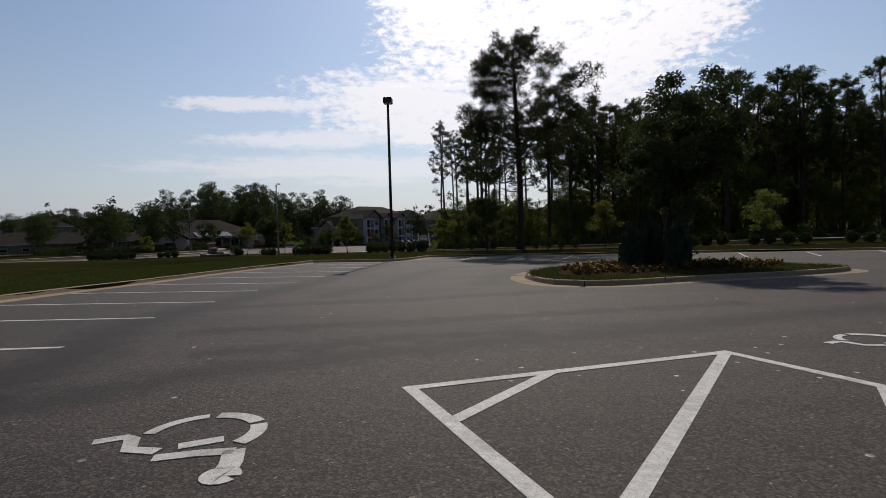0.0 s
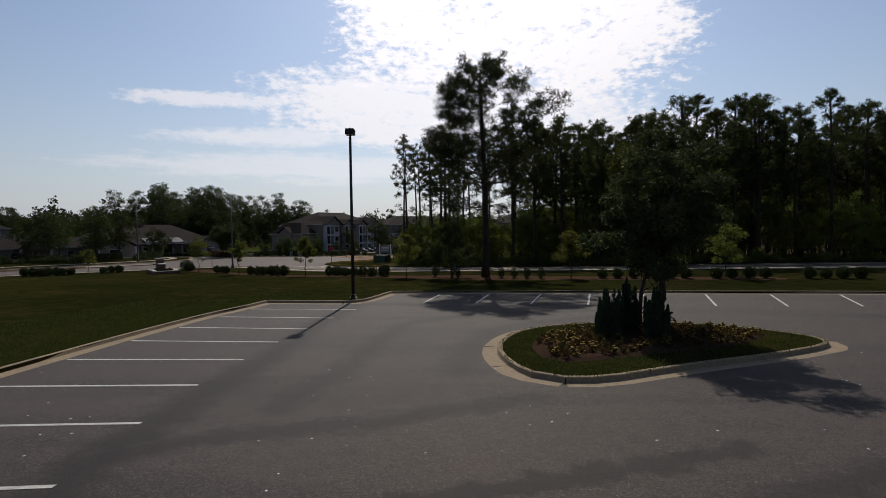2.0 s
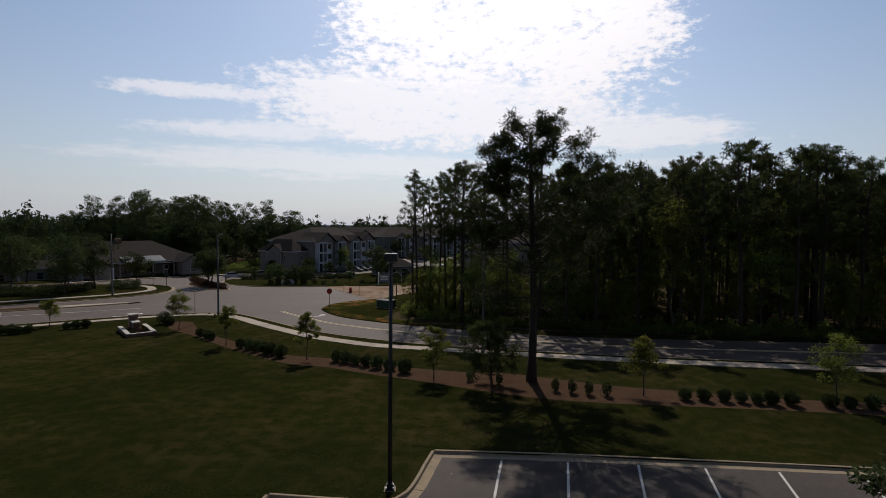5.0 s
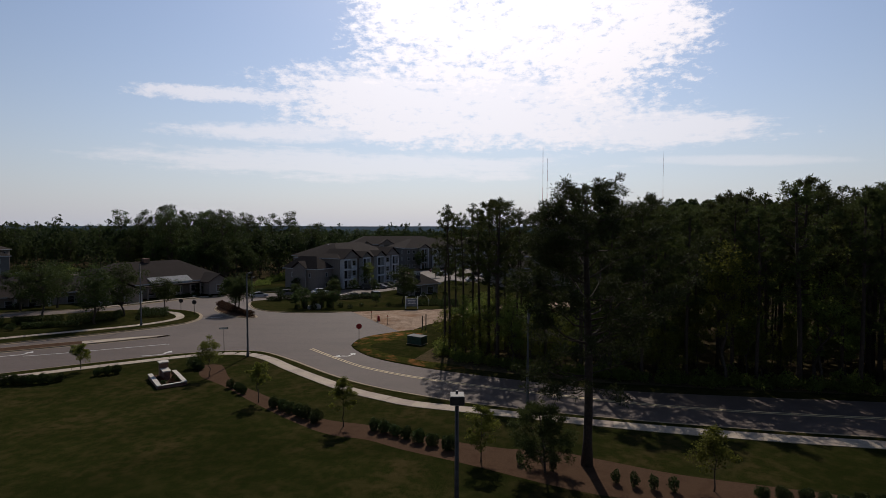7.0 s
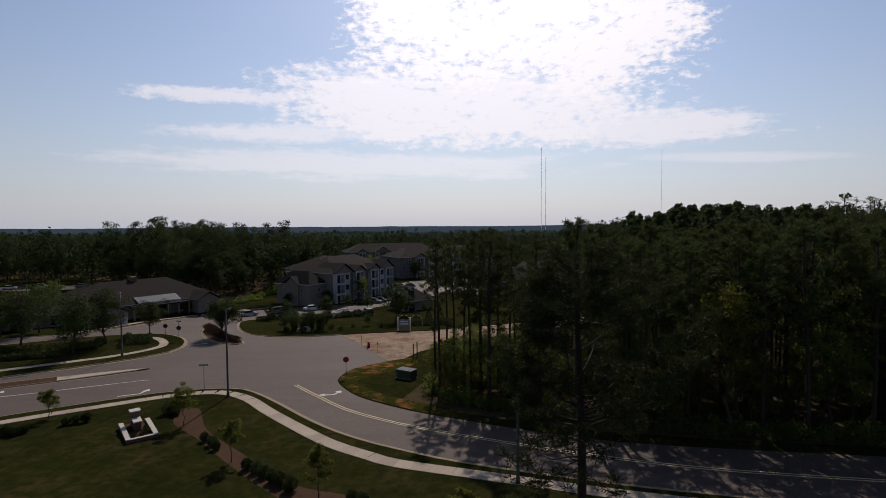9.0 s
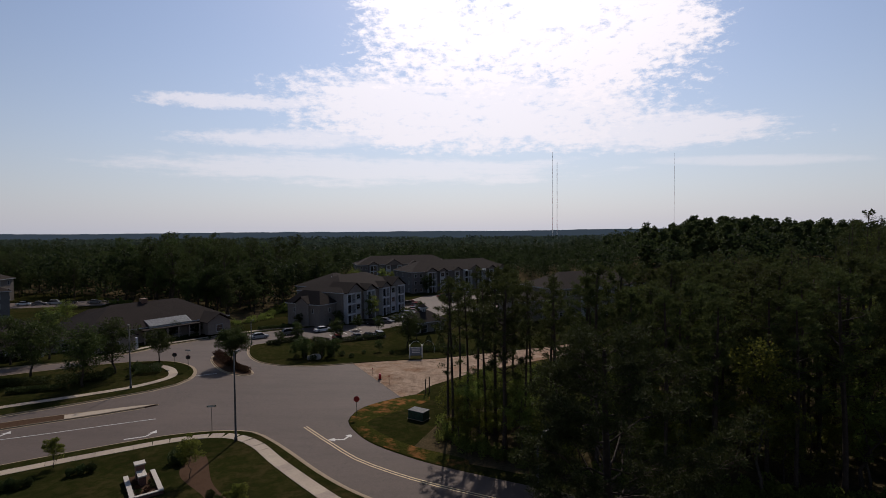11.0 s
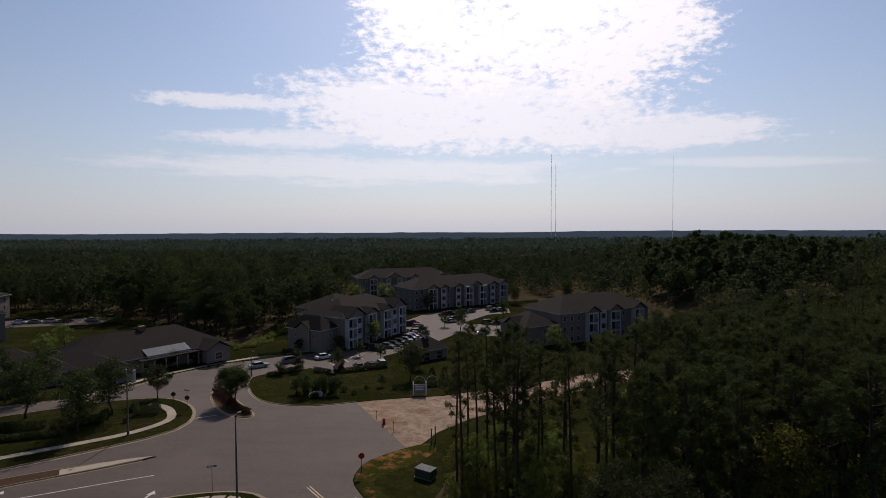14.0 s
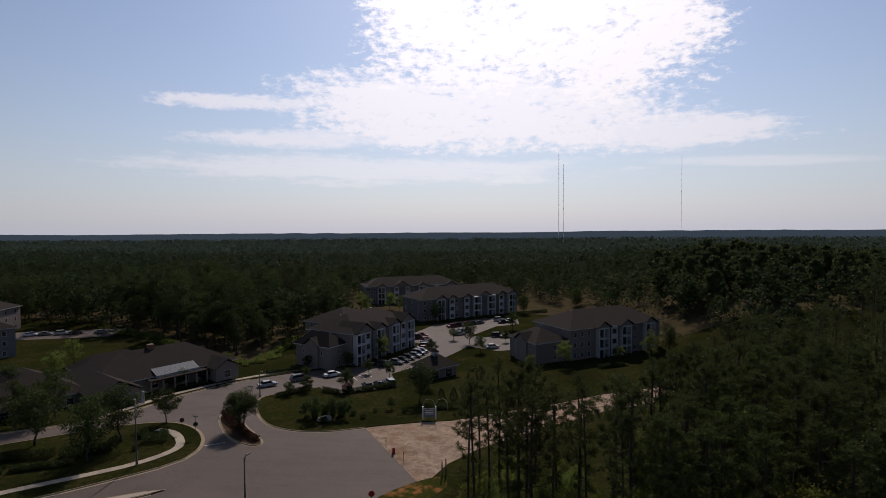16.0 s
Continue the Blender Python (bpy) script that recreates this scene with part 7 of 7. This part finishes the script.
r = random.Random(77)
BIG = [broadleaf(8.0, 2.7, 1.4, 0.14, 42, 90, 0.25, 401), broadleaf(6.4, 2.2, 1.2, 0.10, 36, 85, 0.24, 402), broadleaf(9.5, 2.9, 1.8, 0.16, 46, 90, 0.27, 403, top_heavy=-0.25)]
made = {}
for i, (x, y, h, j, warm) in enumerate(((-40.3, 146.2, 6.0, 1, 0), (-22.0, 138.6, 9.2, 0, 0), (-70.3, 103.4, 9.4, 0, 0), (-70.4, 111.0, 9.2, 0, 0), (-68.6, 121.0, 8.0, 1, 0), (-84.2, 108.4, 9.3, 0, 0), (-92.0, 121.0, 9.0, 0, 0), (-82.0, 119.6, 7.0, 1, 0), (-95.0, 115.5, 9.5, 2, 0), (-82.2, 143.4, 4.2, 1, 0), (-78.2, 152.0, 4.6, 1, 0),
                                        (-38.6, 176.8, 8.2, 0, 1), (-54.5, 157.9, 3.6, 1, 0), (-79.8, 165.5, 4.4, 1, 1), (-14.2, 201.2, 6.8, 0, 0), (-10.2, 188.5, 6.4, 1, 0), (-39.0, 224.0, 6.4, 0, 1), (-29.6, 241.0, 7.2, 0, 0),
                                        (13.6, 173.6, 7.6, 0, 1), (29.5, 180.0, 6.8, 1, 1), (38.6, 181.6, 9.8, 2, 1), (-116.5, 136.0, 6.4, 0, 0), (-82.0, 146.5, 5.5, 1, 0), (7.0, 264.0, 8.0, 0, 0), (33.0, 283.0, 9.0, 0, 0), (-40.5, 124.6, 5.6, 1, 0), (-37.2, 125.6, 5.2, 1, 0), (-35.0, 126.4, 4.8, 1, 0), (-43.0, 126.2, 4.0, 1, 0),
                                        (-49.5, 145.0, 4.6, 1, 0), (-52.5, 141.6, 3.8, 1, 0), (-95.0, 102.5, 8.0, 0, 0), (-103.0, 112.0, 8.5, 0, 0), (-112.0, 106.0, 9.0, 2, 0), (-122.0, 122.0, 9.0, 0, 0), (-130.0, 140.0, 7.0, 0, 1), (-118.0, 150.0, 8.0, 0, 1), (-126.0, 165.0, 8.0, 0, 1), (-108.0, 160.0, 7.0, 1, 1),
                                        (-2.0, 205.0, 5.0, 1, 0), (1.0, 226.0, 6.5, 0, 0), (-20.0, 207.0, 5.0, 1, 0), (-64.0, 260.0, 9.0, 0, 1), (-56.0, 275.0, 9.0, 0, 1), (-50.0, 268.0, 8.0, 0, 1), (-70.0, 275.0, 9.0, 0, 1), (4.0, 170.0, 6.0, 1, 1), (46.0, 188.0, 8.0, 0, 0), (-27.2, 133.2, 3.2, 1, 0), (-46.5, 168.8, 5.2, 1, 0), (-39.5, 163.5, 4.6, 1, 0), (-33.0, 160.0, 5.0, 1, 0), (-57.5, 167.2, 4.4, 1, 0), (-25.0, 184.0, 6.0, 1, 0), (-21.5, 150.0, 6.5, 1, 0))):
    size = h / (8.0, 6.4, 9.5)[j]
    m = stand(x, y, r.uniform(0, 360), size)
    if (j, warm) in made:
        copy_thing(made[(j, warm)], m)
    else:
        made[(j, warm)] = tree_thing("garden_tree", BIG[j] if (j, 1 - warm) not in made else broadleaf((8.0, 6.4, 9.5)[j], 2.4, 1.6, 0.12, 40, 110, 0.2, 410 + j), M_LEAF if warm else M_GARDEN,
                                     ("yellow-green" if warm else "dark green") + " leafy garden tree in the housing grounds", "tree", m, "garden trees")
tree_thing("entrance_tree", broadleaf(6.4, 3.0, 1.7, 0.14, 62, 190, 0.2, 440, stems=3, top_heavy=0.1), M_GARDEN, "broad dark spreading tree on the entrance island", "tree", stand(-52.4, 118.6, 0, 1.15))
SMALL = [shrub_thing("garden_shrub", 1.5, 1.1, 700, 0.16, 421, M_SHRUB, "rounded dark garden shrub in the grounds", stand(-36.0, 127.6), "garden shrubs")]
for x, y, s in ((-38.3, 123.5, 1.1), (-34.0, 128.6, 0.9), (-31.5, 126.8, 0.8), (-42.0, 124.4, 0.9), (-30.0, 131.0, 0.7), (-24.0, 131.0, 0.8), (-12.5, 131.5, 1.0), (-9.5, 133.5, 1.0), (-76.0, 100.5, 0.9), (-80.0, 97.6, 1.0), (-72.5, 104.4, 0.9), (-68.0, 113.6, 1.3), (-64.6, 114.2, 1.1), (-70.8, 110.0, 1.3),
                (-73.0, 147.6, 0.6), (-71.0, 148.0, 0.6), (-88.0, 102.0, 1.0), (-84.0, 97.0, 1.1), (-65.5, 108.0, 0.8), (-45.0, 168.8, 0.8), (-41.0, 169.6, 0.7), (-62.0, 167.0, 0.8), (27.5, 178.6, 0.9), (-98.0, 118.0, 1.2), (-86.0, 124.5, 0.9), (-79.0, 155.0, 1.0)):
    copy_thing(SMALL[0], stand(x, y, x * 31, s))

for x, y, h, w, k in ((-39.2, 126.8, 3.6, 1.5, 11), (-37.9, 127.4, 4.0, 1.5, 12), (-36.4, 127.9, 3.4, 1.4, 13), (-41.0, 126.0, 3.0, 1.4, 14)):
    top = thing("garden_evergreen", "dark upright evergreen behind the entrance stone", "shrub", stand(x, y, 40 * k), "evergreens on the entrance lawn")
    bm = bmesh.new()
    tube(bm, [(0, 0, -0.1), (0.02, 0, h * 0.4), (0, 0.03, h * 0.7)], [0.09, 0.06, 0.02], 7)
    part("trunk", bm, M_BARK, top)
    part("crown", mesh_of("crown", *juniper(h, w, k), M_SHRUB), None, top)
top = thing("entrance_stone", "low pale boulder among shrubs on the entrance lawn", "stone", stand(-38.4, 124.4, 20))
bm = bmesh.new()
bmesh.ops.create_icosphere(bm, subdivisions=2, radius=1.0)
for q in bm.verts:
    q.co = Vector((q.co.x * 1.5, q.co.y * 0.5, q.co.z * 0.8 + 0.35)) * (1 + 0.14 * noise.noise(q.co * 1.7))
part("boulder", bm, M_STONE, top)
for x, y in ((-17.5, 141.5), (-14.9, 142.6), (-12.3, 143.8)):
    rc = np.random.default_rng(int(abs(x) * 10))
    n = 900
    t = rc.uniform(0, 1, n) ** 0.8
    a = rc.uniform(0, 6.28, n)
    w = 1.05 * np.sqrt(1 - t) * rc.uniform(0.75, 1.0, n)
    top = thing("clipped_cone", "rounded clipped evergreen cone beside the pavilion", "shrub", stand(x, y, 0), "clipped cones")
    bm = bmesh.new()
    tube(bm, [(0, 0, -0.1), (0, 0, 1.4)], [0.07, 0.03], 6)
    part("trunk", bm, M_BARK, top)
    v, f = blades(np.stack([w * np.cos(a), w * np.sin(a), 0.05 + 2.3 * t], 1), np.stack([np.cos(a), np.sin(a), np.full(n, 0.8)], 1) + rc.normal(size=(n, 3)) * 0.3, 0.2, 0.12, rc)
    part("crown", mesh_of("crown", v, f, M_SHRUB), None, top)

# ---- the tall wood behind the clubhouse ----
TALL = [broadleaf(20.0, 4.2, 4.0, 0.26, 60, 74, 0.42, 431), broadleaf(17.0, 3.8, 2.8, 0.22, 56, 70, 0.40, 432), broadleaf(22.5, 4.2, 7.0, 0.28, 54, 72, 0.43, 433)]
first_tall = {}
for i, (x, y) in enumerate([(-95.7, 202.6), (-110, 206), (-84, 203), (-78, 206), (-122, 214)] + wood_spots(LEFT_WOOD, 5.0, 150, 51, -255, -64, 171, 300)):
    j = 2 if i == 0 else i % 3
    m = stand(x, y, r.uniform(0, 360), 1.12 if i == 0 else r.uniform(0.9, 1.12) * float(np.interp(x, [-165, -148, -92, -84], [0.72, 1.0, 1.0, 0.8])))
    if j in first_tall:
        copy_thing(first_tall[j], m)
    else:
        first_tall[j] = tree_thing("tall_tree", TALL[j], M_GARDEN, "tall dark broadleaf tree in the wood behind the clubhouse", "tree", m, "trees behind the clubhouse")

brush("garden_wood_brush", [(-150, 213), (-130, 204), (-110, 188), (-96, 176.5), (-84, 171.5), (-75, 171), (-73, 180), (-73.5, 190), (-74, 201), (-66, 214), (-65, 224)], 0.0, 1.6, 84, "leafy brush along the edge of the wood behind the flats", 1.2)

HILL = [(70, 205), (100, 212), (150, 225), (175, 260), (160, 330), (110, 335), (75, 300), (62, 250)]
HILL_TREES = [broadleaf(h, sp, cb, 0.24, 52, 62, 0.72, 480 + i, top_heavy=th, ragged=0.1, puff=1.05, wide=0.8) for i, (h, sp, cb, th) in enumerate(((15.5, 3.9, 2.5, -0.15), (13.5, 4.3, 2.0, -0.05), (17.0, 3.7, 3.0, -0.2)))]
joined_wood("hill_wood", wood_spots(HILL, 5.6, 125, 71, 60, 178, 200, 340), HILL_TREES, M_ISLAND_LEAF, M_BARK, "tall broadleaf wood on the low hill", 72, 1.0)

# ---- the woods out to the skyline ----
CLEAR = [(-190, 40), (-205, 222), (-127, 208), (-94, 186), (-70, 196), (-62, 222), (-84, 285), (-70, 318), (-8, 338), (12, 300), (42, 286), (40, 240), (66, 212), (60, 168), (60, 152), (100, 180), (175, 195), (175, 40)]


def clump(r, h, n, leaf, seed, puffs=10):
    """A far tree: a crown of leafy puffs of many sizes over leaves that fill its flanks."""
    rng = np.random.default_rng(seed)
    p = ball_points(rng, puffs, 0.25)
    p[:, 2] = np.abs(p[:, 2])
    p[0] = (0.1, 0.0, 1.0)
    mid = p * np.array([r * 0.66, r * 0.66, h * 0.34]) * rng.uniform(0.75, 1.1, (puffs, 1)) + np.array([0, 0, h * 0.5])
    cs, ds = [], []
    for c in mid:
        high = max(0.0, min(1.0, (c[2] / h - 0.5) / 0.34))
        k = max(3, int(0.7 * n / puffs * rng.uniform(0.7, 1.3) * (0.6 + 0.9 * high)))
        q = ball_points(rng, k, 0.42)
        cs.append(c + q * np.array([1, 1, 0.8]) * r * rng.uniform(0.34, 0.5) * (1 - 0.3 * high))
        ds.append(rng.normal(size=(k, 3)) + np.array([0, 0, -0.3]))
    k = int(0.3 * n)
    a = rng.uniform(0, 6.28, k)
    w = r * rng.uniform(0.1, 0.9, k)
    cs.append(np.stack([w * np.cos(a), w * np.sin(a), h * rng.uniform(0.02, 0.6, k)], 1))
    ds.append(rng.normal(size=(k, 3)))
    return blades(np.concatenate(cs), np.concatenate(ds), leaf, leaf * 0.75, rng, 0.2)


def far_wood(name, y0, y1, gap, kinds, label, seed, material):
    rng = np.random.default_rng(seed)
    vs, fs, base = [], [], 0
    rows = int((y1 - y0) / gap)
    for k in range(rows):
        y = y0 + k * gap
        x = -5 - (y - 20) * 1.02
        while x < -5 + (y - 20) * 0.92:
            px, py = x + rng.uniform(-0.45, 0.45) * gap, y + rng.uniform(-0.45, 0.45) * gap
            x += gap
            if py < 345 and (inside(CLEAR, px, py) or inside(HILL, px, py)):
                continue
            v, f = kinds[int(rng.integers(len(kinds)))]
            a, s = rng.uniform(0, 6.28), rng.uniform(0.72, 1.2)
            c, q = math.cos(a), math.sin(a)
            swell = 1 + 0.25 * noise.noise((px * 0.01, py * 0.01, 1.7))
            vs.append(v @ (np.array([[c, q, 0], [-q, c, 0], [0, 0, swell]]) * s) + np.array([px, py, ground_z(px, py)]))
            fs.append(f + base)
            base += len(v)
    me = mesh_of(name, np.concatenate(vs), np.concatenate(fs), material)
    return tagged(new(name, me), label, "wood", kind="stuff")


# distance haze is put into these leaf colours: paler and bluer further out
M_MID_LEAF = foliage("half_hazed_leaves", (0.025, 0.040, 0.022), (0.048, 0.068, 0.036), 0.42, 0.03)
M_HAZY_LEAF = foliage("haze_tinted_leaves", (0.032, 0.047, 0.034), (0.054, 0.074, 0.054), 0.4, 0.02)
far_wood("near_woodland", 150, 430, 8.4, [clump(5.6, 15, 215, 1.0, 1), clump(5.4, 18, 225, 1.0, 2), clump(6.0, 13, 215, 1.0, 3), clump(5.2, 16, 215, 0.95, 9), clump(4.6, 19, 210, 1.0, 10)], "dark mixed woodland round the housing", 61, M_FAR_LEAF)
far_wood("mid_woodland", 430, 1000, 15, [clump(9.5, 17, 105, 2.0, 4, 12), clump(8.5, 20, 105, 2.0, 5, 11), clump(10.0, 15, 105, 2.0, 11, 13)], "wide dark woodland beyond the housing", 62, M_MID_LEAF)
far_wood("far_woodland", 1000, 2600, 44, [clump(29, 22, 80, 5.4, 6, 14), clump(27, 18, 80, 5.2, 7, 13)], "woodland rolling to the skyline, haze mixed into its leaf colour", 63, M_HAZY_LEAF)
far_wood("skyline_woodland", 2600, 4400, 110, [clump(70, 24, 50, 13, 8, 12)], "thin line of woods on the skyline, leaf colour paled as haze", 64, M_HAZY_LEAF)

# ---- radio masts on the skyline ----
for x, h, w in ((351, 506, 1.2), (376, 450, 1.2), (1009, 486, 0.55)):
    z = ground_z(x, 3000)
    top = thing("radio_mast", "thin red and white lattice radio mast far away", "mast", pose(x, 3000, z - 1), "radio masts")
    for k in range(7):
        bm = bmesh.new()
        a, b = h * k / 7, h * (k + 1) / 7
        for q in range(3):
            px, py = w * math.cos(q * 2.094), w * math.sin(q * 2.094)
            tube(bm, [(px, py, a), (px, py, b)], [0.30 * w, 0.30 * w], 4)
            for s in range(4):
                nx, ny = w * math.cos((q + 1) * 2.094), w * math.sin((q + 1) * 2.094)
                tube(bm, [(px, py, a + (b - a) * s / 4), (nx, ny, a + (b - a) * (s + 1) / 4)], [0.14 * w, 0.14 * w], 3)
        part("mast_section", bm, M_RED if k % 2 else M_WHITE, top)


# ---- the far ridge, a glowing strip with distance haze as its colour ----
m = bpy.data.materials.new("hazed_ridge_glow")
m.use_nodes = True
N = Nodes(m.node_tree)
haze_glow = N.add("ShaderNodeEmission", {"Color": (0.034, 0.049, 0.066, 1), "Strength": 1.0})
N.add("ShaderNodeOutputMaterial", {0: haze_glow.outputs[0]})
ridge = []
for i in range(161):
    x = -5200 + 65 * i
    ridge.append((x, 4700 - abs(x) * 0.08, 6 + 9 * noise.noise((x * 0.0009, 0.4, 2.0)) + 5 * noise.noise((x * 0.007, 0.9, 5.0))))
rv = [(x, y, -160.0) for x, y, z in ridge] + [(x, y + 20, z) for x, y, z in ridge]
tagged(new("backdrop", mesh_of("backdrop", rv, [(i, i + 1, 162 + i, 161 + i) for i in range(160)], m)), "skyline strip glowing haze blue, standing for a wooded ridge", "distant ridge", kind="structure")
